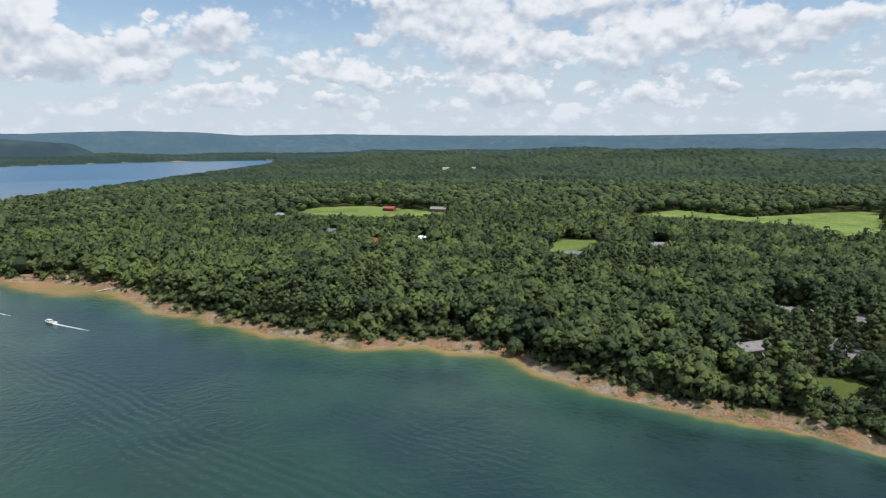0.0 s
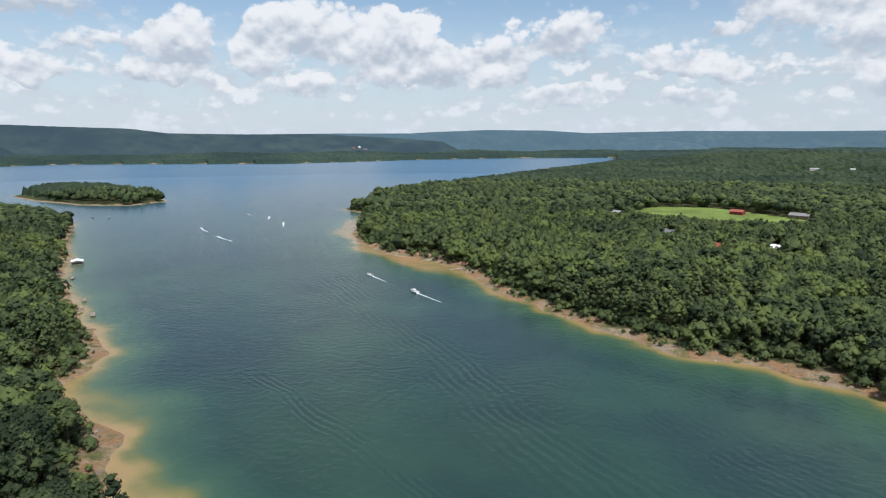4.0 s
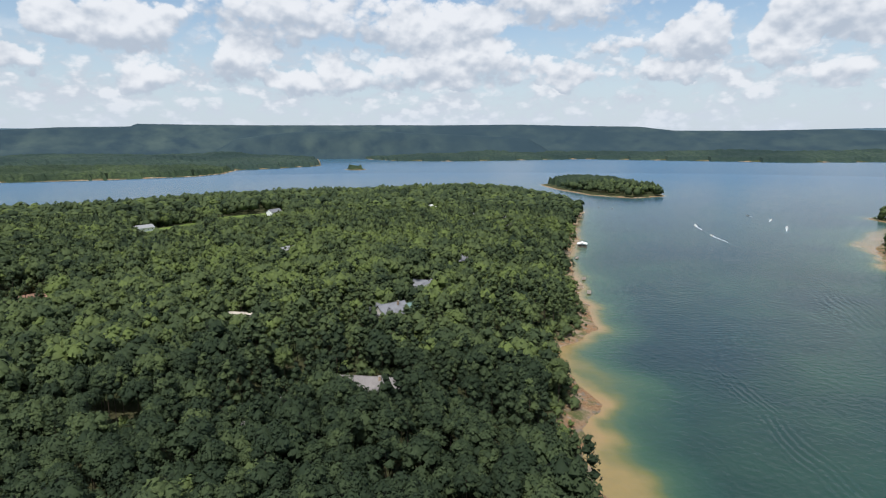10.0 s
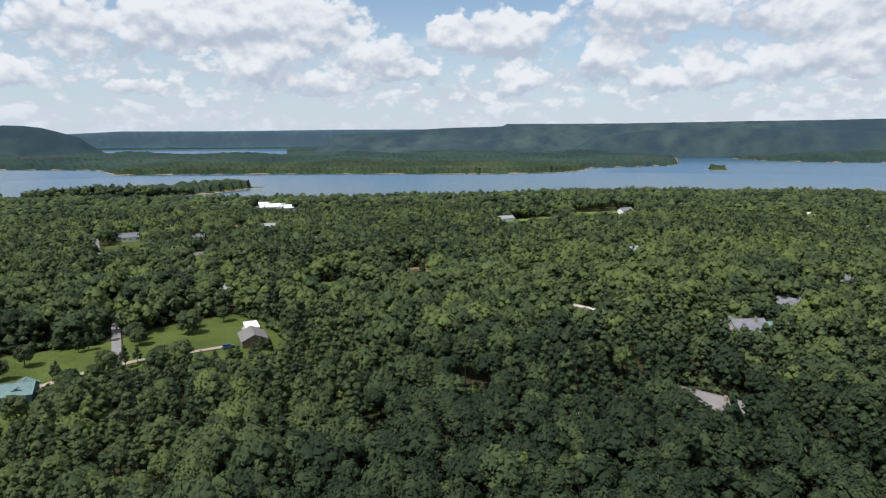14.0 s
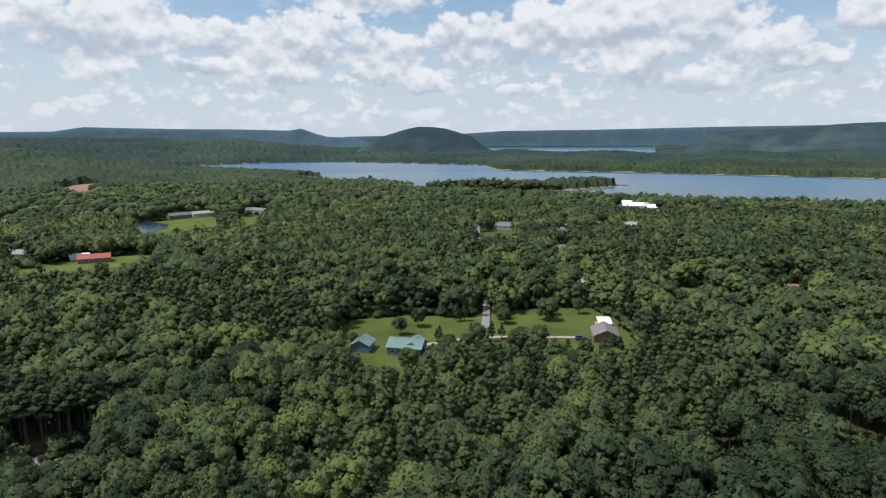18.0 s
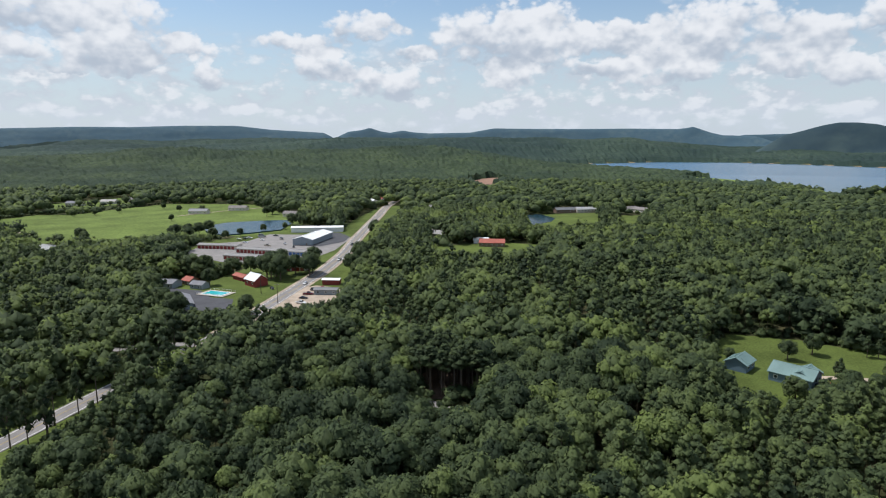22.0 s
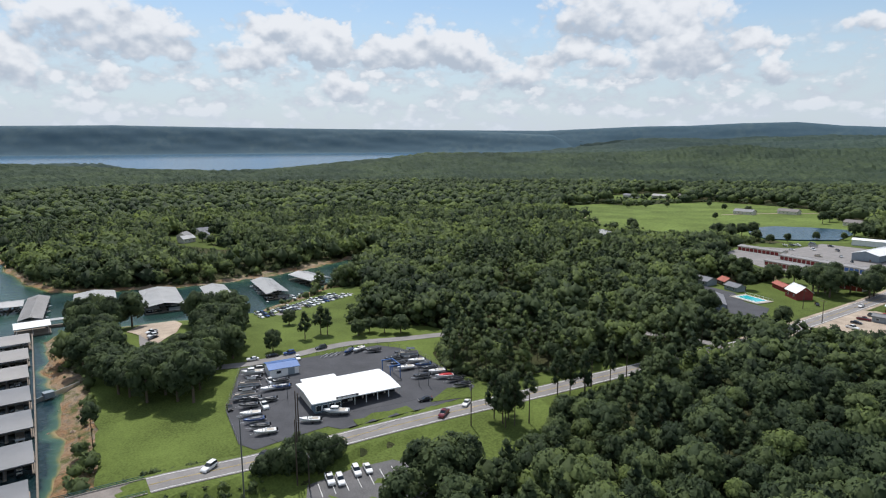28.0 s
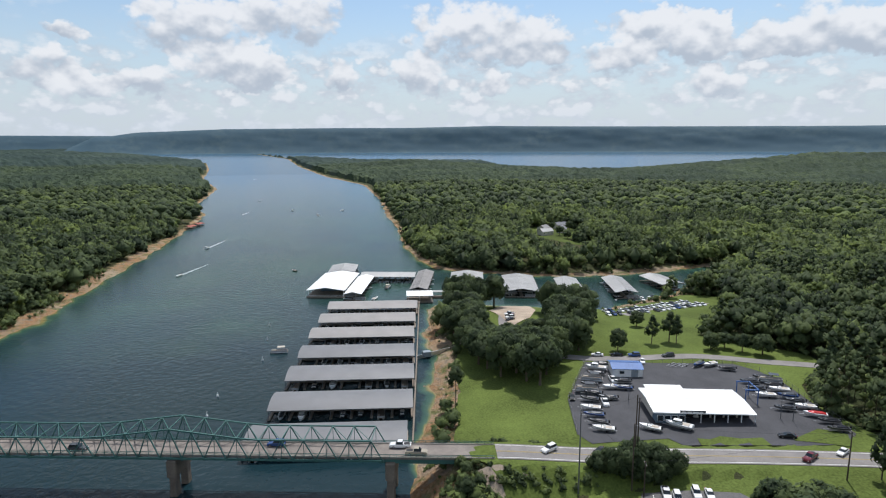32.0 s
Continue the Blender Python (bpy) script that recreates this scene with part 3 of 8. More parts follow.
def land_height(x, y, s=None):
    s = shore(x, y) if s is None else s
    rise = np.where(s > 0, 9.0 * (1 - np.exp(-np.maximum(s, 0) / 45.0)), np.maximum(s * 0.16, -7.0))
    rise = rise + np.where(s > 60, 0.8 * wave(x, y, 310) * np.clip((s - 60) / 100, 0, 1), 0)
    x, y = np.asarray(x, float), np.asarray(y, float)
    rise = rise + np.where(np.hypot(x, y) > 1100, relief(x, y, s), 0)
    d2, bed = np.full(x.shape, 1e9), np.full(x.shape, 9.0)
    for (ax, ay, az_), (bx, by, bz) in zip(ROADBED, ROADBED[1:]):
        ux, uy = bx - ax, by - ay
        k = np.clip(((x - ax) * ux + (y - ay) * uy) / (ux * ux + uy * uy), 0, 1)
        e = (x - ax - k * ux) ** 2 + (y - ay - k * uy) ** 2
        bed = np.where(e < d2, az_ + k * (bz - az_), bed)
        d2 = np.minimum(d2, e)
    off = np.maximum(np.sqrt(d2) - 6.5, 0)
    return np.where(s > -25, np.minimum(np.maximum(rise, bed - 0.75 * off), bed + 0.15 + 0.3 * off + np.where(off > 30, 99, 0)), rise)


def warp(x, y, z):
    """Beyond two kilometres the land is drawn in towards the middle, each point along its own line of sight."""
    r = np.hypot(x, y) + 1e-9
    far = np.maximum(r - 2000.0, 0)
    k = np.where(r > 2000, 2000 + 2800 * far / (far + 4800), r) / r
    return x * k, y * k, EYE_Z + (z - EYE_Z) * k


def mesh_object(name, verts, faces, material, attrs=(), smooth=False, parent=None, label=""):
    me = bpy.data.meshes.new(name)
    verts, faces = np.asarray(verts, np.float32), np.asarray(faces, np.int32)
    n = faces.shape[1]
    me.vertices.add(len(verts))
    me.vertices.foreach_set("co", verts.ravel())
    me.loops.add(faces.size)
    me.loops.foreach_set("vertex_index", faces.ravel())
    me.polygons.add(len(faces))
    me.polygons.foreach_set("loop_start", np.arange(0, faces.size, n, dtype=np.int32))
    for key, value in attrs:
        value = np.asarray(value, np.float32)
        if value.ndim == 2:
            me.attributes.new(key, "FLOAT_VECTOR", "POINT").data.foreach_set("vector", value.ravel())
        else:
            me.attributes.new(key, "FLOAT", "POINT").data.foreach_set("value", value)
    me.update(calc_edges=True)
    me.polygons.foreach_set("use_smooth", np.full(len(faces), smooth))
    me.materials.append(material)
    ob = new(name, me)
    ob.parent = parent
    if label:
        ob["label"] = label
    return ob


def grid_faces(rows, cols):
    i = np.arange((rows - 1) * cols).reshape(rows - 1, cols)
    j = np.roll(i, -1, 1)
    return np.stack([i, j, j + cols, i + cols], -1).reshape(-1, 4)


def polar(radii, count):
    a = np.linspace(0, 2 * math.pi, count, endpoint=False)
    return -np.sin(a)[None] * radii[:, None], np.cos(a)[None] * radii[:, None]


radii = np.concatenate([[0.05], np.arange(20, 130, 12.0), 130 * 1.02 ** np.arange(0, 260)])
radii = np.append(radii[radii < 16000], [20000, 40000, 200000])
gx, gy = polar(radii, 860)
gs = shore(gx, gy)
gz = land_height(gx, gy, gs)
ground = mesh_object("ground", np.stack(warp(gx, gy, gz), -1).reshape(-1, 3), grid_faces(*gx.shape), M_GROUND, (("shore", np.clip(gs / np.where((np.hypot(gx, gy) > 650) | ((gx > 380) & (gy < 0)), 9.0, 18.0), 0, 1).ravel()),), True)
tagged(ground, "wooded lakeside land with bare orange-brown drawdown shore", "ground", kind="structure")
deep = np.clip((np.maximum(-gs, 0) / 48.0 + 0.06 * np.clip((-gs - 2) / 4, 0, 1)) * (1 + 2.6 * np.clip((gx - 20) / 110, 0, 1) + 6.0 * np.clip((gx - 120) / 40, 0, 1) * np.clip((0 - gy) / 20, 0, 1) * np.clip((400 - gx) / 60, 0, 1)), 0, 0.72 + 0.26 * np.clip((gx - 40) / 110, 0, 1) * np.clip((360 - gx) / 120, 0, 1))
for px, py, pr, strength in ((-214, 124, 12, 0.22), (-199, 131, 12, 0.24), (-184, 135, 9, 0.15), (-156, 98, 9, 0.22), (-134, 92, 12, 0.26), (-118, 88, 10, 0.22), (-480, 570, 50, 0.42), (-430, 500, 40, 0.35), (-262, 392, 28, 0.42), (-235, 368, 24, 0.30), (-330, 420, 30, 0.3)):
    deep = np.maximum(deep - strength * np.exp(-((gx - px) ** 2 + (gy - py) ** 2) / pr ** 2) * (deep > 0), 0)
keep = (gs < 14).reshape(-1)
wf = grid_faces(*gx.shape)
wf = wf[keep[wf].any(1)]
# the sheen painted on the water grows with distance from the middle
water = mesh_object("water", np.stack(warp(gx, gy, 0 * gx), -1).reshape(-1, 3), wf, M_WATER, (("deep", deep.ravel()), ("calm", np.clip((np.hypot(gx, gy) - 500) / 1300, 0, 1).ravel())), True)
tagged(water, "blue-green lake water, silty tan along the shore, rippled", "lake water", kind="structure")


# ---- far ridges ----
def ridge(name, label, distance, depth, crest, base=0.0, seed=0, material=None):
    """A wooded ridge at true distance; crest: (bearing, degrees above the eye's level)."""
    az0, az1 = crest[0][0], crest[-1][0]
    a = np.arange(min(az0, az1), max(az0, az1), 0.24)
    pts = sorted(crest)
    top = np.interp(a, [p[0] for p in pts], [p[1] for p in pts])
    k = np.linspace(0, 1, 26)[:, None]
    r = distance + depth * k
    ar = np.radians(a)[None]
    x, y = -np.sin(ar) * r, np.cos(ar) * r
    wide = np.convolve(np.pad(top, 16, mode="edge"), np.ones(33) / 33, "valid")
    crest_z = EYE_Z + (distance + depth * 0.8) * np.tan(np.radians(wide + (top - wide) * np.clip((k - 0.5) / 0.25, 0, 1)))
    fold = 0.5 * wave(x, y, distance * 0.22, seed) + 0.3 * wave(x, y, distance * 0.07, seed + 1)
    up = np.clip(k / 0.8 + 0.10 * fold * (1 - np.clip(k / 0.8, 0, 1)) * 2.2 * k, 0, 1)
    up = up * up * (3 - 2 * up)
    up = up * np.clip(np.minimum(a - a[0], a[-1] - a) / 2.5, 0, 1)[None] ** 0.7
    z = base - 8 + (crest_z - base + 8) * up * np.where(k > 0.8, 1 - ((k - 0.8) / 0.2) ** 2 * 0.5, 1) + 1.2 * wave(x, y, distance * 0.02, seed) * up
    i = np.arange(25 * len(a)).reshape(25, len(a))[:, :-1]
    f = np.stack([i, i + 1, i + 1 + len(a), i + len(a)], -1).reshape(-1, 4)
    ob = mesh_object(name, np.stack(warp(x, y, z), -1).reshape(-1, 3), f, material or M_HAZEHILL, (), True)
    return tagged(ob, label, "hill", kind="structure")


HILL = "long wooded ridge, dark blue-green in the distance"
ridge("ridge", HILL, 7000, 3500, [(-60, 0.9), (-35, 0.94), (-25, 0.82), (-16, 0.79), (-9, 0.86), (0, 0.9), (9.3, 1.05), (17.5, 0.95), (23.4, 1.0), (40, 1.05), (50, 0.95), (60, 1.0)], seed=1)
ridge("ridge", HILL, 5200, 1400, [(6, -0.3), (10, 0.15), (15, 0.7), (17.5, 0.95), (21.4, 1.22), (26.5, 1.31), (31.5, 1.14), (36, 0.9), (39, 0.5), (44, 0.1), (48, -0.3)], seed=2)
ridge("ridge", HILL, 4100, 2600, [(28, 0.2), (33, 0.55), (39, 0.85), (42, 1.0), (48, 0.98), (54, 1.06), (57, 1.43), (62, 1.55), (67.4, 1.72), (75, 1.70), (79.5, 1.73), (90.4, 1.71), (95, 1.73), (100.1, 1.77), (100.5, 1.55), (105.6, 1.45), (111, 1.1), (118, 0.8)], seed=3, material=M_HAZEWOOD)
ridge("ridge", HILL, 4000, 700, [(64, 0.35), (70, 0.7), (76, 1.0), (82, 1.25), (88, 1.1), (92, 0.6), (95, 0.3)], seed=9, material=M_HAZEWOOD)
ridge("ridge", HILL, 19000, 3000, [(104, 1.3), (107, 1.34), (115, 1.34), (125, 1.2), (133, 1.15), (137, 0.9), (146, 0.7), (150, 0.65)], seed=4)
ridge("hill", "flat-topped wooded hill standing alone by the lake", 4300, 900, [(133.5, 0.1), (135.5, 0.57), (137, 1.0), (138.4, 1.40), (139.5, 1.52), (140.8, 1.55), (141.8, 1.35), (142.6, 1.12), (143.7, 0.8), (145.4, 0.4), (147, 0.1)], seed=5, material=M_HAZEWOOD)
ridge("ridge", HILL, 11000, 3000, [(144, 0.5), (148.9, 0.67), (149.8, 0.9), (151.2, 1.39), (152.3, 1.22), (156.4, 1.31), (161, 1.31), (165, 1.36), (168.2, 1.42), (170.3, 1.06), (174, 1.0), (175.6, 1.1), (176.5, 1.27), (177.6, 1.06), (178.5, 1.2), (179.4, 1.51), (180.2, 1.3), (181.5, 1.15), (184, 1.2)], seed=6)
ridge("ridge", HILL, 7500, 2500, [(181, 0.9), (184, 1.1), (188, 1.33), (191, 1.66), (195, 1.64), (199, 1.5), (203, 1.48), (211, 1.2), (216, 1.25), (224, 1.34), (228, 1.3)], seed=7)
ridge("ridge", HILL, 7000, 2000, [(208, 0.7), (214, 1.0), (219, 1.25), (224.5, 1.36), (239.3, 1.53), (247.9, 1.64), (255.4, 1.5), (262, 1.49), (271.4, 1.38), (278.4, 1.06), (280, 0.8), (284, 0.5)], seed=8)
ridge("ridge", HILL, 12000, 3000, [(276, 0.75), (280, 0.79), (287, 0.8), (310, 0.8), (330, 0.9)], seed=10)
ridge("wooded_point", "low wooded lake point seen across the bay", 2350, 1500, [(97, -1.35), (101, -1.0), (108, -0.95), (118, -0.85), (127, -0.78), (132, -0.85), (136, -1.2), (138, -1.4)], seed=11, material=M_HAZECANOPY)

# ---- clearings: (name, material, label, outline) ----
CLEARINGS = [
    ("field", M_PASTURE, "bright green pasture among trees", [(-185, 757), (-171, 841), (-104, 852), (11, 757), (-29, 711), (-135, 728)]),
    ("field", M_PASTURE, "small olive-green field among trees", [(76, 452), (100, 535), (140, 533), (124, 502), (93, 463)]),
    ("field", M_PASTURE, "long green pasture between tree lines", [(211, 705), (298, 783), (349, 697), (518, 749), (515, 718), (403, 558), (358, 543), (352, 621), (293, 683)]),
    ("field", M_PASTURE, "narrow green meadow among trees", [(-741, -58), (-793, 19), (-744, 17), (-713, -54)]),
    ("field", M_PASTURE, "narrow green strip among trees", [(-640, -130), (-700, -80), (-690, -60), (-625, -110)]),
    ("field", M_PASTURE, "pale pasture far off among the woods", [(-60, 1690), (-50, 1760), (200, 1740), (180, 1670)]),
    ("lawn", M_GRASS, "mown lawn round the houses", [(-150, -241), (-177, -230), (-197, -207), (-228, -198), (-251, -180), (-242, -157), (-212, -127), (-195, -127), (-187, -143), (-174, -170), (-146, -179), (-126, -164), (-117, -179), (-121, -204), (-138, -228)]),
    ("field", M_PASTURE, "wide bright green pasture beyond the road", [(412, -732), (387, -796), (353, -790), (279, -918), (150, -880), (120, -800), (70, -700), (66, -620), (82, -585), (112, -572), (170, -600), (224, -559), (255, -562), (274, -553), (359, -657)]),
    ("field", M_PASTURE, "far strip of pasture beyond a hedge", [(413, -869), (446, -945), (378, -1047), (325, -932), (362, -876)]),
    ("lawn", M_GRASS, "mown grass slope by the marina and the road", [(146, -50), (171, -57), (192, -65), (218, -75), (255, -86), (289, -93), (318, -106), (325, -115), (308, -140), (302, -160), (286, -188), (292, -222), (302, -245), (285, -252), (262, -240), (238, -205), (218, -186), (204, -190), (188, -204), (172, -204), (164, -192), (157, -177), (150, -171), (138, -166.5), (122, -166), (116, -176.5), (109.5, -189), (102, -204), (96, -216), (83, -212), (88, -198), (91, -186), (92, -176), (88, -146), (89, -122), (92, -113), (90, -100), (104, -78), (124, -58)]),
    ("lawn", M_GRASS, "roadside grass by the shops", [(58, -306), (14, -314), (12, -380), (4, -430), (-8, -560), (-32, -700), (-52, -830), (-24, -840), (12, -700), (26, -600), (96, -600), (138, -540), (141, -484), (108, -446), (82, -424), (96, -384), (124, -384), (124, -368), (100, -312)]),
    ("lawn", M_GRASS, "grass round a farmhouse by the road", [(-46, -484), (-88, -500), (-106, -506), (-133, -492), (-142, -484), (-122, -450), (-95, -452), (-74, -455), (-46, -472)]),
    ("lawn", M_GRASS, "smooth green lawn by a pond", [(-160, -600), (-180, -700), (-214, -705), (-273, -698), (-232, -598), (-220, -613), (-200, -600)]),
    ("lawn", M_GRASS, "smooth green lawn before a house", [(-282, -669), (-315, -672), (-293, -626), (-253, -585)]),
    ("lawn", M_GRASS, "small lawn between lakeside houses", [(150, 215), (152, 203), (136, 200), (128, 210), (138, 218)]),
    ("lawn", M_GRASS, "small lawn before the lakeside house", [(108, 226), (110, 212), (102, 211), (100, 226)]),
    ("lawn", M_GRASS, "small lawns beside a village street", [(-380, -385), (-400, -400), (-440, -420), (-430, -380), (-395, -365)]),
    ("lawn", M_GRASS, "small lawn between marina woods", [(204, -294), (190, -288), (176, -286), (176, -277), (192, -276), (206, -284)]),
    ("lawn", M_GRASS, "small lawn beside the marina woods", [(148, -280), (136, -276), (134, -267), (146, -268)]),
    ("lawn", M_GRASS, "small green clearing among trees", [(-304, -177), (-330, -172), (-334, -156), (-311, -159)]),
    ("lawn", M_GRASS, "grassy clearing round hillside houses", [(557, -262), (560, -310), (497, -288), (474, -262), (441, -282), (455, -258), (500, -245)]),
    ("parking_lot", M_STALLS, "shaded paved yard behind the lakeside house", [(166, 257), (177, 259), (169, 232), (158, 217), (158, 226), (155, 239)]),
    ("parking_lot", M_ROAD, "pale stretch of lakeside street", [(170, 316), (177, 310), (186, 302), (182, 294), (172, 302), (167, 309)]),
    ("bare_ground", M_REDDIRT, "bare red earth round a building site", [(-362, -142), (-376, -140), (-386, -128), (-376, -116), (-366, -112), (-361, -126)]),
    ("meadow", M_PASTURE, "pale marshy meadow at the bay's edge", [(-690, -1290), (-820, -1480), (-905, -1480), (-890, -1290), (-790, -1180), (-800, -1120), (-690, -1130)]),
    ("bare_ground", M_REDDIRT, "cleared red earth among the woods", [(-220, -1265), (-232, -1300), (-222, -1340), (-262, -1420), (-300, -1470), (-330, -1440), (-290, -1370), (-306, -1320), (-262, -1290), (-270, -1235), (-236, -1205)]),
]


def in_clearing(x, y, spots_within=1e9):
    hit = np.zeros(x.shape, bool)
    for _, _, _, p in CLEARINGS:
        hit |= inside(p, x, y)
    for p in OPEN_SPOTS:
        if math.hypot(p[0], p[1]) > spots_within:
            continue
        hit |= np.hypot(x - p[0], y - p[1]) < p[2]
    return hit


def clear_of(x, y):
    """True where no clearing lies."""
    free = ~in_clearing(x, y)
    for p, w in PATHS:
        free &= edge_distance(p, x, y, False) > w
    return free


ROAD = [(-31, -811), (-8, -648), (20, -430), (44, -329), (62, -270), (82, -220), (100, -180), (110, -152), (122, -127), (132, -104), (140, -80), (145, -62)]
PATHS = [(ROAD, 9.0), ([(181, -181), (172, -196), (158, -214), (140, -232), (118, -250), (92, -258), (70, -258)], 4.0), ([(-179, -181), (-223, -223), (-300, -280)], 4.0), ([(150, 275), (172, 303), (200, 290)], 5.0), ([(-180, -12), (-205, 6), (-212, 20)], 5.0), ([(-455, -470), (-386, -395), (-330, -340)], 5.0), ([(-520, -400), (-386, -295), (-350, -275)], 5.0)]
OPEN_SPOTS = [(-147, -64, 5), (-152, -80, 4), (-17, -185, 4.5), (-21, -197, 6), (-28, -200, 7), (-20, -206, 7), (-30, -208, 6), (-364, -114, 9), (-181, -45, 4), (96, 455, 14), (230, 1000, 3), (290, -130, 13)]


SHOWN = []


def dense_ring(outline, step):
    out = []
    for a, b in zip(outline, outline[1:] + outline[:1]):
        n = max(1, int(math.dist(a, b) / step))
        out += [(a[0] + (b[0] - a[0]) * i / n, a[1] + (b[1] - a[1]) * i / n) for i in range(n)]
    return out


def patch(name, material, label, outline, lift=0.15, step=6.0, cuts=40):
    """A flat area laid over the land, its edge a little ragged where it is grass."""
    if material in (M_GRASS, M_PASTURE):
        fine = dense_ring(outline, 4.0 if abs(outline[0][1]) < 400 else 12.0)
        outline = [(x + 1.3 * float(wave(x, y, 17, 2)) + 0.6 * float(wave(x, y, 6, 5)), y + 1.3 * float(wave(x, y, 19, 4)) + 0.6 * float(wave(x, y, 7, 1))) for x, y in fine]
    bm = bmesh.new()
    vs = [bm.verts.new((x, y, 0)) for x, y in outline]
    bm.faces.new(vs)
    xs, ys = [p[0] for p in outline], [p[1] for p in outline]
    for lo, hi, ax in ((min(xs), max(xs), 0), (min(ys), max(ys), 1)):
        n = min(int((hi - lo) / step), cuts)
        for i in range(1, n):
            co, no = [0, 0, 0], [0, 0, 0]
            co[ax], no[ax] = lo + (hi - lo) * i / n, 1
            bmesh.ops.bisect_plane(bm, geom=bm.verts[:] + bm.edges[:] + bm.faces[:], plane_co=co, plane_no=no)
    bmesh.ops.triangulate(bm, faces=bm.faces[:])
    co = np.array([v.co[:] for v in bm.verts])
    z = land_height(co[:, 0], co[:, 1])
    for v, h in zip(bm.verts, z):
        v.co.z = h + lift
    me = bpy.data.meshes.new(name)
    bm.to_mesh(me)
    bm.free()
    me.materials.append(material)
    return tagged(new(name, me), label, name, kind="structure")


for c in CLEARINGS:
    patch(*c, *((0.28, 2.4, 100) if "by the marina" in c[2] else ()))



# ---- building kit ----
M_WHITE = mat("white_paint", (0.80, 0.80, 0.78), 0.55, spread=0.08)
M_OFFWHITE = mat("cream_siding", (0.62, 0.58, 0.50), 0.7, spread=0.1)
M_GREY = mat("grey_siding", (0.26, 0.30, 0.33), 0.7, spread=0.12)
M_BLUEGREY = mat("slate_blue_siding", (0.13, 0.19, 0.24), 0.7, spread=0.12)
M_BROWN = mat("brown_siding", (0.20, 0.14, 0.10), 0.8, spread=0.15)
M_REDWALL = mat("barn_red_siding", (0.24, 0.045, 0.04), 0.75, spread=0.15)
M_SANDROOF = mat("sand_coloured_roof", (0.50, 0.44, 0.36), 0.8, spread=0.15, scale=0.4, fine=5, bump=0.3)
M_SHINGLE = mat("brown_grey_shingles", (0.205, 0.185, 0.172), 0.9, spread=0.2, scale=0.4, fine=5, bump=0.4)
M_GREYSHINGLE = mat("grey_shingles", (0.20, 0.20, 0.21), 0.9, spread=0.2, scale=0.4, fine=5, bump=0.4)
M_TEALROOF = mat("teal_metal_roof", (0.17, 0.255, 0.24), 0.7, 0.0, spread=0.12, scale=0.3)
M_REDROOF = mat("rust_red_roof", (0.34, 0.10, 0.07), 0.7, spread=0.2)
M_BLUEROOF = mat("blue_metal_roof", (0.07, 0.15, 0.36), 0.5, spread=0.12)
M_GLASS = mat("dark_window_glass", (0.02, 0.028, 0.034), 0.08, spread=0.1, bump=0.0, spec=0.6)
M_TYRE = mat("tyre_rubber", (0.02, 0.02, 0.02), 0.9)
M_RIM = mat("wheel_rim", (0.45, 0.45, 0.46), 0.35, 0.8)
M_CHROME = mat("bare_aluminium", (0.55, 0.56, 0.57), 0.35, 0.8)
M_LAMP = mat("lamp_lens", (0.75, 0.72, 0.65), 0.2)
M_TAIL = mat("red_lamp_lens", (0.40, 0.02, 0.02), 0.25)
M_FOAM = mat("wake_foam", (0.80, 0.83, 0.84), 0.9, spread=0.2, scale=0.3, fine=1.5)
M_POOL = mat("pool_water", (0.05, 0.42, 0.44), 0.15, spread=0.1)
M_CREOSOTE = mat("creosoted_pole", (0.085, 0.065, 0.05), 0.9, spread=0.2)
M_WIRE = mat("wire", (0.03, 0.03, 0.03), 0.6)
M_ROCK = mat("shore_rock", (0.32, 0.24, 0.17), 0.95, spread=0.35, scale=0.5, fine=3, bump=0.5)
M_SIGNDARK = mat("sign_board", (0.06, 0.06, 0.065), 0.5)
M_VINYL = mat("tan_vinyl", (0.45, 0.40, 0.33), 0.6)
PAINTS = {k: mat(k + "_car_paint", c, 0.25, 0.1, spread=0.05, bump=0.0, spec=0.5) for k, c in (("white", (0.78, 0.78, 0.77)), ("silver", (0.42, 0.43, 0.44)), ("black", (0.018, 0.018, 0.02)), ("dark_grey", (0.07, 0.075, 0.08)), ("maroon", (0.13, 0.015, 0.022)), ("blue", (0.03, 0.07, 0.20)), ("red", (0.45, 0.03, 0.03)), ("beige", (0.38, 0.33, 0.25)))}


def part(name, bm, material, parent=None, label=""):
    me = bpy.data.meshes.new(name)
    bm.normal_update()
    bm.to_mesh(me)
    bm.free()
    me.materials.append(material)
    ob = new(name, me)
    ob.parent = parent
    if label:
        ob["label"] = label
    return ob


def twin(ob, parent, m=None):
    """Another object on the same mesh, as a part of parent."""
    o = new(ob.name.split(".")[0], ob.data)
    o.parent = parent
    if m is not None:
        o.matrix_basis = m
    if "label" in ob:
        o["label"] = ob["label"]
    return o


def thing(name, label, category, m=None, group=""):
    ob = new(name)
    ob.empty_display_size = 0.3
    if m is not None:
        ob.matrix_basis = m
    return tagged(ob, label, category, group)


def add_box(bm, cx, cy, cz, sx, sy, sz, rz=0.0, taper=1.0):
    r = bmesh.ops.create_cube(bm, size=1, matrix=Matrix.Diagonal((sx, sy, sz, 1)))
    if taper != 1.0:
        for v in r["verts"]:
            if v.co.z > 0:
                v.co.x *= taper
                v.co.y *= taper
    bmesh.ops.transform(bm, matrix=pose(cx, cy, cz, 0, 0, rz), verts=r["verts"])
    return r["verts"]


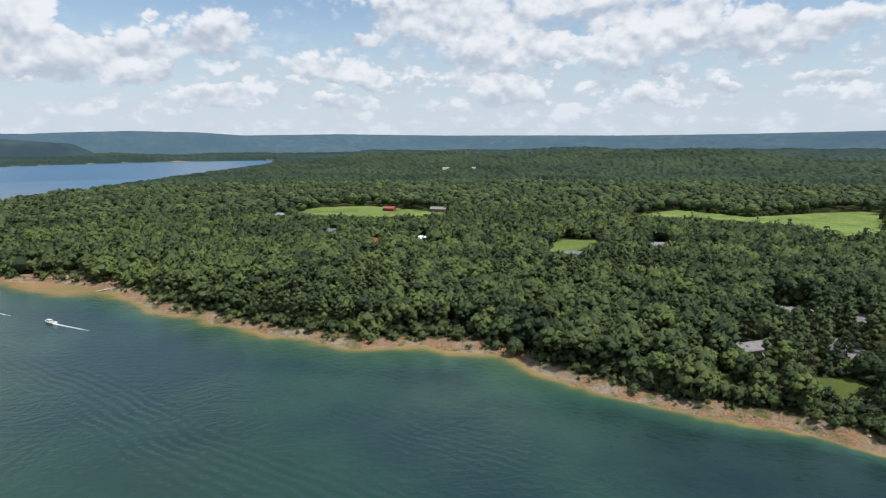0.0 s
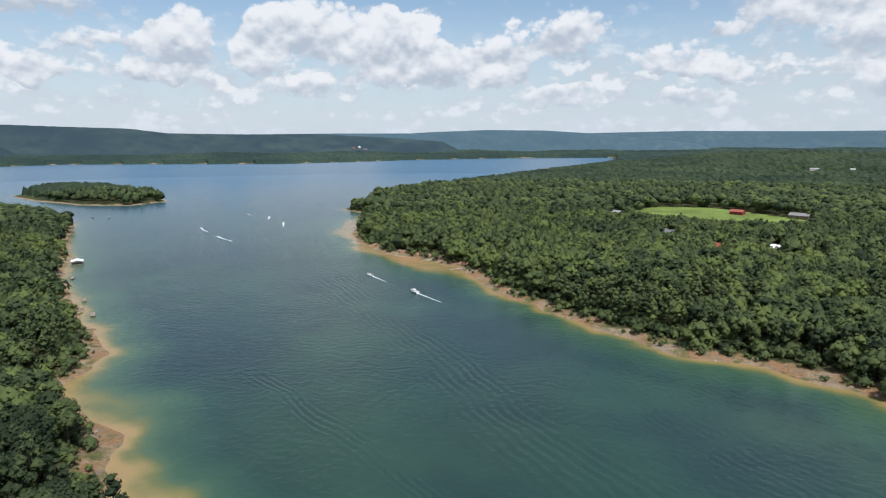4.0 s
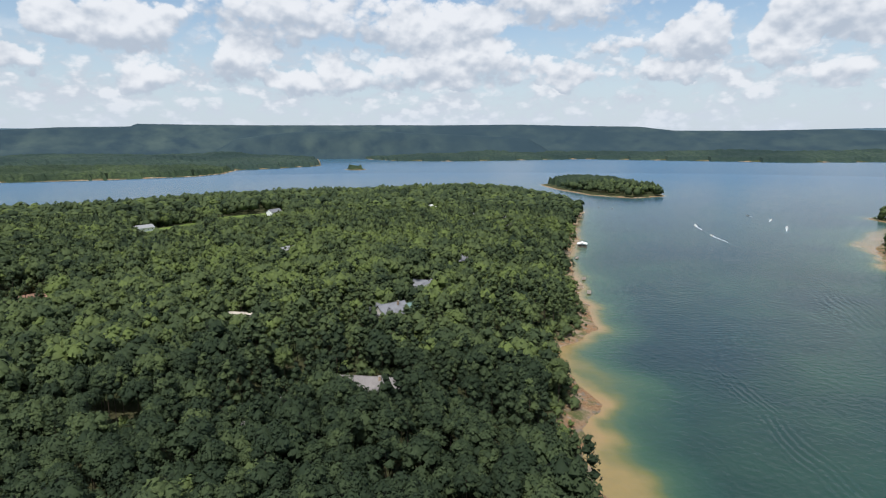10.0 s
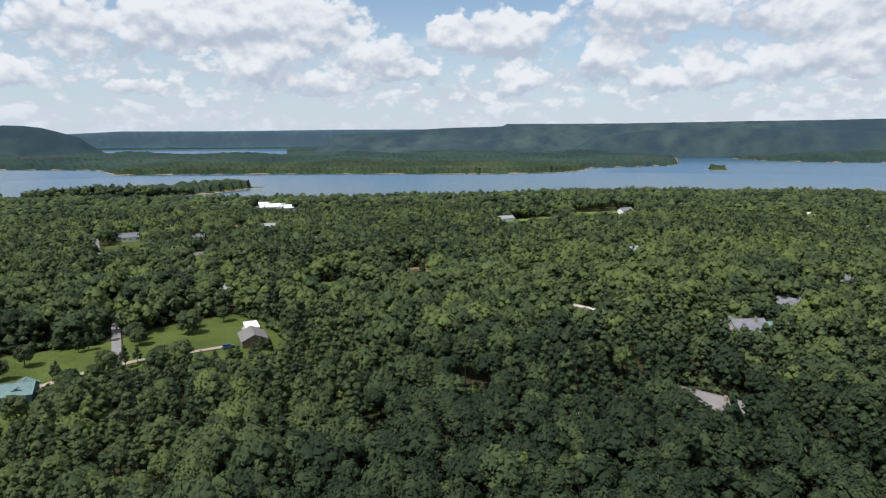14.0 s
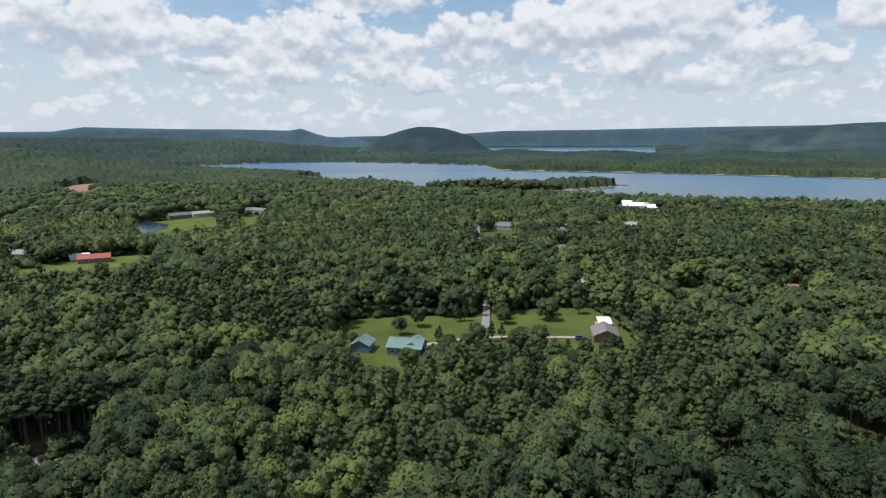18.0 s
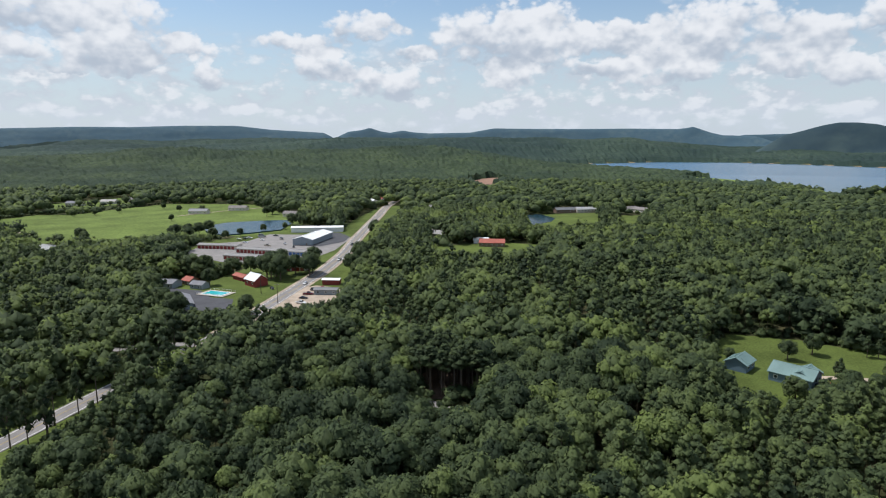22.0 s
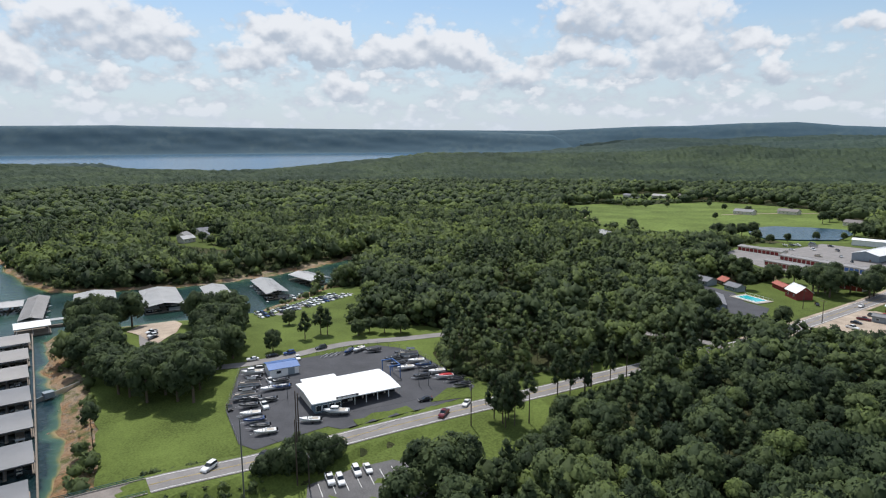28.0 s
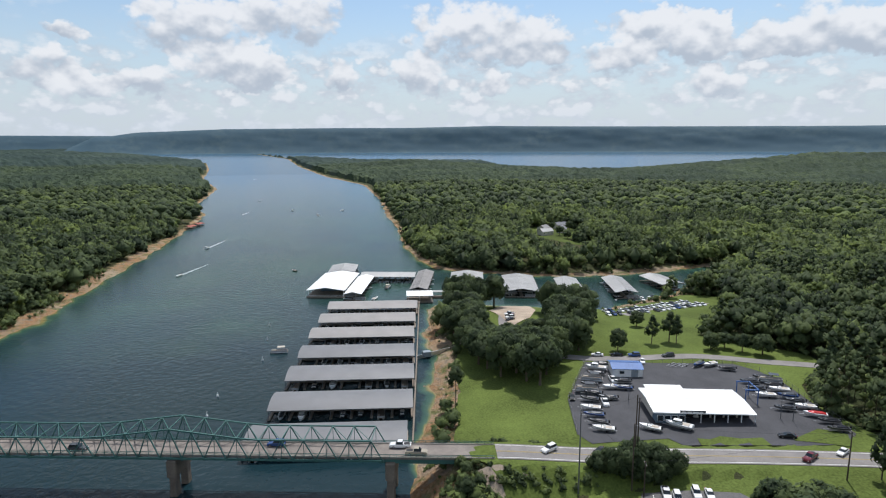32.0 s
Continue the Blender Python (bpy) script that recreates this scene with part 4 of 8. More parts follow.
def box(cx, cy, cz, sx, sy, sz, rz=0.0, bevel=0.0, taper=1.0):
    bm = bmesh.new()
    add_box(bm, cx, cy, cz, sx, sy, sz, rz, taper)
    if bevel:
        bmesh.ops.bevel(bm, geom=bm.edges[:], offset=bevel, segments=1, affect="EDGES")
    return bm


def add_bar(bm, a, b, w, h=None, sides=4):
    a, b = Vector(a), Vector(b)
    d = b - a
    m = Matrix.Translation((a + b) / 2) @ d.to_track_quat("Z", "Y").to_matrix().to_4x4()
    if sides == 4:
        bmesh.ops.create_cube(bm, size=1, matrix=m @ Matrix.Diagonal((w, h or w, d.length, 1)))
    else:
        bmesh.ops.create_cone(bm, cap_ends=True, segments=sides, radius1=w, radius2=h or w, depth=d.length, matrix=m)


def bar(a, b, w, h=None, sides=4):
    bm = bmesh.new()
    add_bar(bm, a, b, w, h, sides)
    return bm


def solid(points, z0, z1):
    """A prism over an outline."""
    bm = bmesh.new()
    lo = [bm.verts.new((x, y, z0)) for x, y in points]
    hi = [bm.verts.new((x, y, z1)) for x, y in points]
    bm.faces.new(hi)
    bm.faces.new(lo[::-1])
    n = len(lo)
    for i in range(n):
        bm.faces.new((lo[i], lo[(i + 1) % n], hi[(i + 1) % n], hi[i]))
    bmesh.ops.recalc_face_normals(bm, faces=bm.faces[:])
    return bm


def gable_roof(length, width, z, rise, over=0.5, thick=0.22, seams=0.0):
    """A two-slope roof, its ridge along y, with raised seams every so many metres."""
    bm = bmesh.new()
    l, w = length / 2 + over, width / 2 + over
    drop = rise * w / (width / 2)
    for s in (-1, 1):
        q = [(0, -l, z + rise), (s * w, -l, z + rise - drop), (s * w, l, z + rise - drop), (0, l, z + rise)]
        lo = [bm.verts.new(p) for p in q]
        hi = [bm.verts.new((p[0], p[1], p[2] + thick)) for p in q]
        for f in ((hi[0], hi[1], hi[2], hi[3]), (lo[3], lo[2], lo[1], lo[0]), (lo[0], lo[1], hi[1], hi[0]), (lo[1], lo[2], hi[2], hi[1]), (lo[2], lo[3], hi[3], hi[2])):
            bm.faces.new(f)
        if seams:
            for i in range(1, int(2 * l / seams)):
                y = -l + i * seams
                add_bar(bm, (s * 0.1, y, z + rise + thick), (s * w, y, z + rise - drop + thick), 0.08, 0.10)
    add_bar(bm, (0, -l, z + rise + thick), (0, l, z + rise + thick), 0.35, 0.12)
    bmesh.ops.recalc_face_normals(bm, faces=bm.faces[:])
    return bm


def arched_roof(length, width, z, rise, over=0.3, thick=0.14):
    """A low vaulted metal roof along y, with a folded edge at the eaves."""
    bm = bmesh.new()
    l, w = length / 2 + over, width / 2 + over
    n = 14
    rows = []
    for i in range(n + 1):
        x = -w + 2 * w * i / n
        zz = z + rise * (1 - (x / w) ** 2)
        rows.append([bm.verts.new((x, y, zz + k)) for y, k in ((-l, 0), (-l, thick), (l, thick), (l, 0))])
    for a, b in zip(rows, rows[1:]):
        for k in range(4):
            bm.faces.new((a[k], a[(k + 1) % 4], b[(k + 1) % 4], b[k]))
    bm.faces.new(rows[0])
    bm.faces.new(rows[-1])
    for x in (-w, w):
        add_bar(bm, (x, -l, z - 0.12), (x, l, z - 0.12), 0.09, 0.09, 4)
    for y in (-l, l):
        for i in range(n):
            (xa, za), (xb, zb) = ((q, z + rise * (1 - (q / w) ** 2) - 0.08) for q in (-w + 2 * w * i / n, -w + 2 * w * (i + 1) / n))
            add_bar(bm, (xa, y, za), (xb, y, zb), 0.07, 0.07, 4)
    bmesh.ops.recalc_face_normals(bm, faces=bm.faces[:])
    return bm


def gable_walls(length, width, height, rise):
    bm = bmesh.new()
    l, w = length / 2, width / 2
    v = [bm.verts.new(p) for p in ((-w, -l, -1), (w, -l, -1), (w, l, -1), (-w, l, -1), (-w, -l, height), (w, -l, height), (w, l, height), (-w, l, height), (0, -l, height + rise), (0, l, height + rise))]
    for f in ((0, 1, 5, 8, 4), (2, 3, 7, 9, 6), (1, 2, 6, 5), (3, 0, 4, 7)):
        bm.faces.new([v[i] for i in f])
    bmesh.ops.recalc_face_normals(bm, faces=bm.faces[:])
    return bm


def on_land(x, y):
    return float(land_height(np.array([x]), np.array([y]))[0])


def building(name, label, category, x, y, rz, width, length, height, rise, wall, roof, windows=True, seams=0.0, wing=None, chimney=False, door=True, group=""):
    """A gabled building, its ridge along its own y; wing: (offset x, offset y, width, length)."""
    ob = thing(name, label, category, pose(x, y, on_land(x, y) + 0.1, 0, 0, rz), group)
    OPEN_SPOTS.append((x, y, 0.40 * length + 1.0 if math.hypot(x, y) > 330 else 0.5 * length + 1.5))
    if math.hypot(x, y) > 330:
        SHOWN.append((x, y, 0.36 * length))
    w = part("wall", gable_walls(length, width, height, rise), wall, ob)
    part("roof", gable_roof(length, width, height, rise, seams=seams), roof, ob)
    if wing:
        wx, wy, ww, wl = wing
        rise2 = rise * ww / width
        o = part("wall", gable_walls(wl, ww, height - 0.15, rise2), wall, ob)
        o.matrix_basis = pose(wx, wy, 0, 0, 0, 90)
        o = part("roof", gable_roof(wl, ww, height - 0.15, rise2, seams=seams), roof, ob)
        o.matrix_basis = pose(wx, wy, 0, 0, 0, 90)
    if chimney:
        c = part("chimney", box(width * 0.12, length * 0.2, height + rise, 0.8, 0.8, 2.0, 0, 0.06), M_ROCK, ob)
        part("cap", box(width * 0.12, length * 0.2, height + rise + 1.05, 1.0, 1.0, 0.12), M_CONCRETE, c)
    if windows:
        win = None
        for side in (-1, 1):
            n = max(2, int(length / 4))
            for i in range(n):
                yy = -length / 2 + length * (i + 0.5) / n
                m = pose(side * width / 2, yy, height * 0.55, 0, 0, 0 if side > 0 else 180)
                if win is None:
                    win = part("window", box(0.02, 0, 0, 0.08, 1.25, 1.2), M_WHITE, ob)
                    pane = part("pane", box(0.07, 0, 0, 0.02, 1.0, 0.95), M_GLASS, win)
                    win.matrix_basis = m
                else:
                    o = twin(win, ob, m)
                    twin(pane, o)
    if door:
        part("door", box(width * 0.2, -length / 2 - 0.03, 1.02, 1.0, 0.08, 2.05), M_BROWN, ob)
    return ob


# ---- vehicles ----
def loft(sections, material_faces=None):
    """A skin through rings of (x, y, z) points of equal count."""
    bm = bmesh.new()
    rings = [[bm.verts.new(p) for p in s] for s in sections]
    n = len(rings[0])
    for a, b in zip(rings, rings[1:]):
        for i in range(n):
            bm.faces.new((a[i], a[(i + 1) % n], b[(i + 1) % n], b[i]))
    bm.faces.new(rings[0][::-1])
    bm.faces.new(rings[-1])
    bmesh.ops.recalc_face_normals(bm, faces=bm.faces[:])
    return bm


def wheel_mesh(r, w):
    bm = bmesh.new()
    bmesh.ops.create_cone(bm, cap_ends=True, segments=14, radius1=r, radius2=r, depth=w, matrix=Matrix.Rotation(radians(90), 4, "Y"))
    bmesh.ops.bevel(bm, geom=[e for e in bm.edges if len(e.link_faces) == 2 and e.calc_face_angle(0) > 1], offset=0.05, segments=1, affect="EDGES")
    return bm


def vehicle(kind, paint, label):
    """A car pointing along +y: sedan, suv or pickup."""
    ob = thing("car" if kind == "sedan" else "pickup_truck" if kind == "pickup" else "suv", label, "car" if kind != "pickup" else "truck")
    L, W, H = {"sedan": (4.7, 1.8, 1.42), "suv": (4.8, 1.9, 1.75), "pickup": (5.7, 1.98, 1.85)}[kind]
    belt = 0.95 if kind == "sedan" else 1.08
    ys = [-L / 2, -L / 2 + 0.25, -L / 2 + 1.1, 0, L / 2 - 1.25, L / 2 - 0.3, L / 2]
    tops = {"sedan": (0.72, 0.93, 0.97, belt, 0.93, 0.80, 0.62), "suv": (0.9, 1.06, 1.08, belt, 1.05, 0.92, 0.7), "pickup": (1.0, 1.08, 1.08, 1.1, 1.1, 1.02, 0.8)}[kind]
    rings = []
    for i, (y, t) in enumerate(zip(ys, tops)):
        w = W / 2 * (0.9 if i in (0, 6) else 0.985)
        rings.append([(-w * 0.95, y, 0.28), (-w, y, 0.5), (-w * 0.96, y, t - 0.1), (-w * 0.86, y, t), (w * 0.86, y, t), (w * 0.96, y, t - 0.1), (w, y, 0.5), (w * 0.95, y, 0.28)])
    body = part("body", loft(rings), paint, ob)
    c0, c1 = {"sedan": (-1.75, 1.05), "suv": (-2.2, 0.95), "pickup": (-0.75, 1.35)}[kind]
    sl0, sl1 = {"sedan": (0.75, 0.85), "suv": (0.3, 0.75), "pickup": (0.2, 0.7)}[kind]
    wb, wt_ = W / 2 * 0.86, W / 2 * 0.70
    glass = loft([[(-wb, c0, belt - 0.05), (-wt_, c0 + sl0, H - 0.06), (wt_, c0 + sl0, H - 0.06), (wb, c0, belt - 0.05)], [(-wb, c1, belt - 0.05), (-wt_, c1 - sl1, H - 0.06), (wt_, c1 - sl1, H - 0.06), (wb, c1, belt - 0.05)]])
    part("window", glass, M_GLASS, ob)
    part("roof", box(0, (c0 + sl0 + c1 - sl1) / 2, H - 0.03, wt_ * 2.02, (c1 - sl1) - (c0 + sl0) + 0.1, 0.08, 0, 0.03), paint, ob)
    if kind == "pickup":
        part("cargo_bed", box(0, -1.75, 1.06, W * 0.74, 1.75, 0.08), M_DARK, ob, "dark open cargo bed")
    wheel = None
    for sx in (-1, 1):
        for y in (-L * 0.30, L * 0.31):
            m = pose(sx * (W / 2 - 0.10), y, 0.34)
            if wheel is None:
                wheel = part("wheel", wheel_mesh(0.35, 0.24), M_TYRE, ob)
                wheel.matrix_basis = m
                b2 = bmesh.new()
                bmesh.ops.create_cone(b2, cap_ends=True, segments=10, radius1=0.2, radius2=0.2, depth=0.27, matrix=Matrix.Rotation(radians(90), 4, "Y"))
                rim = part("rim", b2, M_RIM, wheel)
            else:
                twin(rim, twin(wheel, ob, m))
    for sx in (-1, 1):
        part("headlight", box(sx * W * 0.34, L / 2 - 0.02, 0.66, 0.36, 0.1, 0.14), M_LAMP, ob)
        part("tail_light", box(sx * W * 0.38, -L / 2 + 0.02, 0.82, 0.2, 0.1, 0.22), M_TAIL, ob)
    return ob


def hull_mesh(L, W, H, cabin=False):
    rings = []
    for k in (0, 0.2, 0.45, 0.7, 0.88, 1.0):
        w = W / 2 * (0.94 if k == 0 else 1.0 if k < 0.5 else max(0.05, 1 - ((k - 0.45) / 0.55) ** 2.2))
        y = (k - 0.5) * L
        t = H * (0.85 + 0.25 * k * k)
        keel = 0.0 if k < 0.75 else H * 0.55 * ((k - 0.75) / 0.25) ** 1.5
        rings.append([(0, y, keel), (-w * 0.8, y, keel * 0.6 + H * 0.32), (-w, y, t), (-w * 0.8, y, t + 0.03), (w * 0.8, y, t + 0.03), (w, y, t), (w * 0.8, y, keel * 0.6 + H * 0.32)])
    return loft(rings)


def boat(kind, paint, label, trailer=False, L=6.2, cover=None):
    """A boat with its bow along +y: runabout, pontoon or cruiser."""
    lift = 0.55 if trailer else -0.22
    ob = thing("boat" if kind != "pontoon" else "pontoon_boat", label, "boat")
    if kind == "pontoon":
        for sx in (-1, 1):
            part("float", bar((sx * 0.85, -L / 2, lift + 0.35), (sx * 0.85, L / 2, lift + 0.35), 0.32, 0.3, 8), M_CHROME, ob)
        part("deck", box(0, 0, lift + 0.72, 2.5, L, 0.12), M_TIMBER, ob)
        for cx, cy, sx, sy in ((-1.22, 0, 0.06, L * 0.96), (1.22, 0, 0.06, L * 0.96), (0, L * 0.48, 2.4, 0.06), (0, -L * 0.48, 2.4, 0.06)):
            part("side_panel", box(cx, cy, lift + 1.1, sx, sy, 0.62), paint, ob)
        part("bimini_top", box(0, -L * 0.12, lift + 2.75, 2.4, L * 0.42, 0.12, 0, 0.04), cover or M_VINYL, ob, "canvas sun top")
        for sx in (-1, 1):
            for yy in (-0.3, 0.08):
                part("post", bar((sx * 1.15, yy * L, lift + 1.35), (sx * 1.15, yy * L, lift + 2.7), 0.05), M_CHROME, ob)
        part("seat", box(0.7, L * 0.3, lift + 1.0, 0.7, 1.6, 0.45, 0, 0.06), M_VINYL, ob)
    else:
        W, H = L * 0.36, 0.95 if kind == "runabout" else 1.3
        o = part("hull", hull_mesh(L, W, H), paint, ob)
        o.matrix_basis = pose(0, 0, lift)
        part("deck", box(0, L * 0.2, lift + H * 0.98, W * 0.66, L * 0.28, 0.12, 0, 0.04, 0.85), cover or M_WHITE, ob)
        if cover:
            part("cover", box(0, -L * 0.1, lift + H * 1.1, W * 0.86, L * 0.72, 0.42, 0, 0.12, 0.6), cover, ob, "fitted canvas cover")
        else:
            part("cockpit", box(0, -L * 0.14, lift + H * 0.9, W * 0.7, L * 0.5, 0.1), M_VINYL, ob, "open cockpit")
            part("windshield", box(0, L * 0.1, lift + H * 1.22, W * 0.72, 0.12, 0.42), M_GLASS, ob)
            for sx in (-1, 1):
                part("seat", box(sx * W * 0.2, -L * 0.05, lift + H * 1.02, 0.5, 0.5, 0.5, 0, 0.06), M_WHITE, ob)
        if kind == "cruiser":
            part("cabin", box(0, L * 0.05, lift + H * 1.35, W * 0.66, L * 0.36, 0.9, 0, 0.1, 0.8), M_WHITE, ob)
            part("window", box(0, L * 0.05, lift + H * 1.42, W * 0.62, L * 0.365, 0.3), M_GLASS, ob)
        part("outboard_motor", box(0, -L * 0.5 - 0.2, lift + H * 0.85, 0.45, 0.5, 0.95, 0, 0.08), M_DARK if kind == "runabout" else M_WHITE, ob)
    if trailer:
        tr = part("trailer", box(0, 0.2, 0.5, 0.12, L + 1.6, 0.12), M_CHROME, ob)
        for sx in (-1, 1):
            part("rail", box(sx * 0.75, -0.4, 0.52, 0.1, L * 0.8, 0.1), M_CHROME, tr)
            part("wheel", box(sx * 1.1, -L * 0.15, 0.32, 0.22, 0.64, 0.64, 0, 0.12), M_TYRE, tr)
    return ob


def place_on(ob, x, y, rz, z=None):
    ob.matrix_basis = pose(x, y, on_land(x, y) + 0.2 if z is None else z, 0, 0, rz)
    return ob

# ---- road ----
ROAD_MID = [(142.3, -58.6), (136, -81), (128.5, -108), (119.5, -134), (112, -152), (105.5, -167), (100, -180), (84, -220), (66, -268), (53, -316), (41, -360), (29.5, -406), (17, -471), (8.6, -549), (-5.6, -662), (-26.5, -823), (-60, -1000), (-90, -1200)]


def dense(line, step):
    out = []
    for a, b in zip(line, line[1:]):
        n = max(1, int(math.dist(a, b) / step))
        out += [(a[0] + (b[0] - a[0]) * i / n, a[1] + (b[1] - a[1]) * i / n) for i in range(n)]
    out.append(line[-1])
    p = np.array(out)
    for _ in range(6):
        p[1:-1] = (p[:-2] + 2 * p[1:-1] + p[2:]) / 4
    return p


def lane_height(x, y):
    """The road's own level: the bridge deck, easing down to the land."""
    return land_height(x, y) + 0.42


def ribbon(name, material, line, offset, width, lift, label, category="road", kind="structure", step=4.0, dash=0, parent=None, thick=0.12):
    p = dense(line, step)
    d = np.gradient(p, axis=0)
    d /= np.linalg.norm(d, axis=1, keepdims=True)
    nrm = np.stack([d[:, 1], -d[:, 0]], 1)
    zc = lane_height(p[:, 0], p[:, 1]) + lift
    a, b = p + nrm * (offset - width / 2), p + nrm * (offset + width / 2)
    bm = bmesh.new()
    rows = [[bm.verts.new((*q, z)) for q, z in ((a[i], zc[i] - thick), (a[i], zc[i]), (b[i], zc[i]), (b[i], zc[i] - thick))] for i in range(len(p))]
    for i in range(len(p) - 1):
        if dash and i % dash >= dash / 2:
            continue
        for k in range(3):
            bm.faces.new((rows[i][k], rows[i][k + 1], rows[i + 1][k + 1], rows[i + 1][k]))
    bmesh.ops.recalc_face_normals(bm, faces=bm.faces[:])
    ob = part(name, bm, material, parent)
    return tagged(ob, label, category, kind=kind) if not parent else ob


road = ribbon("road", M_ROAD, ROAD_MID, 0, 8.0, 0.0, "two-lane worn grey asphalt highway", thick=0.8)
for off in (-3.3, 3.3):
    ribbon("edge_line", M_PAINT, ROAD_MID, off, 0.16, 0.03, "", parent=road)
for off in (-0.16, 0.16):
    ribbon("centre_line", M_YELLOW, ROAD_MID, off, 0.12, 0.03, "", parent=road)
for off in (-4.9, 4.9):
    ribbon("shoulder", M_GRAVEL, ROAD_MID[8:], off, 2.0, -0.06, "pale gravel shoulder of the highway", thick=0.5)
ribbon("verge", M_GRASS, ROAD_MID[5:12], 9.5, 9.5, -0.12, "mown grass verge beside the highway", "grass", thick=0.6)
ribbon("verge", M_GRASS, ROAD_MID[5:12], -9.5, 9.5, -0.12, "mown grass verge beside the highway", "grass", thick=0.6)
ribbon("drive", M_ROAD, [(70, -258), (92, -258), (118, -250), (140, -232), (158, -214), (172, -196), (181, -181), (193, -168), (198, -155), (200, -142), (206, -128), (214, -116), (232, -108), (262, -112), (285, -122)], 0, 5.5, 0.0, "narrow grey access drive to the marina", "road")
ribbon("drive", M_ROAD, [(-179, -181), (-196, -197), (-223, -223), (-250, -248), (-300, -280)], 0, 3.6, 0.05, "pale grey house drive through the lawn", "road")
ribbon("drive", M_GRAVEL, [(-150, -190), (-165, -187), (-179, -181), (-195, -165), (-208, -152)], 0, 3.0, 0.05, "pale gravel house drive through the lawn", "road")
ribbon("drive", M_ROAD, [(-180, -12), (-205, 6), (-212, 20), (-206, 32)], 0, 5.0, 0.05, "shaded asphalt house drive", "road")
ribbon("street", M_ROAD, [(-455, -470), (-420, -430), (-386, -395), (-330, -340)], 0, 5.0, 0.05, "pale village street between trees", "road")
ribbon("street", M_ROAD, [(-520, -400), (-440, -330), (-386, -295), (-350, -275)], 0, 5.0, 0.05, "pale village street between trees", "road")
ribbon("street", M_ROAD, [(150, 275), (172, 303), (200, 290), (260, 300)], 0, 5.0, 0.05, "pale lakeside street between trees", "road")

ribbon("farm_track", M_GRAVEL, [(420, -700), (356, -652), (322, -621), (295, -597)], 0, 3.0, 0.05, "pale farm track across the pasture", "road")
ribbon("farm_track", M_GRAVEL, [(218, -750), (195, -780), (168, -805), (120, -838), (60, -850), (-20, -846)], 0, 3.0, 0.05, "pale farm track beside the pasture", "road")
LOT = [(205.7, -121.9), (193.9, -144.1), (182.1, -170.6), (172.5, -173.7), (159.5, -172.4), (124.5, -161.1), (121, -152), (126.5, -134), (133.5, -113), (141.2, -111), (147, -90), (154.0, -89.1), (177.2, -98.9)]
lot = patch("parking_lot", M_ASPHALT, "dark asphalt boat dealer's lot beside the highway", LOT, 0.4, 2.5, 60)
patch("lawn", M_GRASS, "mown grass strip between lot and highway", [(127, -141), (131, -153), (125, -158.5), (119.5, -153)], 0.5, 4)
patch("lawn", M_GRASS, "mown grass island between lot and highway", [(138.7, -117.9), (132.0, -134.2), (126.9, -132.5), (133.4, -115.4)], 0.5, 4)
patch("parking_lot", M_STALLS, "worn asphalt trailer parking with painted stalls", [(109, -78), (121, -88), (117, -100), (112, -109), (100, -112), (92, -100)], 0.3, 5)
patch("parking_lot", M_GRAVEL, "pale gravel turnaround under trees by the marina", [(278, -118), (296, -118), (316, -136), (312, -148), (290, -142), (272, -130), (262, -116)], 0.6, 5)
patch("parking_lot", M_ROAD, "grey strip of marina parking by the cove", [(270, -168), (279, -180), (279, -205), (280, -232), (268, -236), (265, -205), (264, -175)], 0.25, 6)
patch("parking_lot", M_GRAVEL, "pale marina shore parking by the cove", [(317, -178), (325, -190), (322, -212), (310, -230), (302, -226), (309, -205)], 0.25, 6)
patch("parking_lot", M_ROAD, "grey paved clearing among pines", [(-11, -189), (-17.7, -189.5), (-24, -182.5), (-19, -178), (-10, -181)], 0.25, 4)
patch("bare_ground", M_NEEDLES, "red-brown pine needle floor under tall pines", [(-12, -192), (-24, -189.5), (-36, -187), (-40, -200), (-36, -214), (-18, -220), (-10, -206)], 0.2, 5)
patch("parking_lot", M_GRAVEL, "dusty gravel lot beside the highway", [(52, -312), (43, -353), (31, -361), (15, -350), (14, -330), (24, -316), (36, -308)], 0.35, 5)
patch("parking_lot", M_ASPHALT, "asphalt yard in front of low roofs", [(115, -368), (96, -360), (86, -342), (73, -336), (70, -312), (84, -306), (100, -318)], 0.3, 5)
patch("parking_lot", M_ROAD, "grey gravel storage yard", [(140, -484), (132, -530), (102, -540), (90, -582), (66, -576), (22, -568), (14, -541), (26, -480), (45, -440), (70, -430), (104, -448)], 0.3, 7)
patch("parking_lot", M_ASPHALT, "asphalt yard round a metal building", [(60, -508), (38, -500), (20, -520), (16, -550), (26, -580), (50, -590)], 0.5, 7)
patch("bare_ground", M_GRAVEL, "pale washed gravel below the bridge end", [(137, -50), (136, -57), (132, -63), (128, -61), (129, -54), (133, -49)], 0.25, 2.5)
patch("bare_ground", M_REDDIRT, "bare sandy shore clearing", [(-196, 388), (-236, 408), (-300, 428), (-290, 432), (-236, 416), (-200, 400)], 0.2, 6)
patch("bare_ground", M_GRAVEL, "pale earth yard at the wood's edge", [(66, 446), (84, 470), (112, 472), (118, 458), (92, 440)], 0.3, 6)
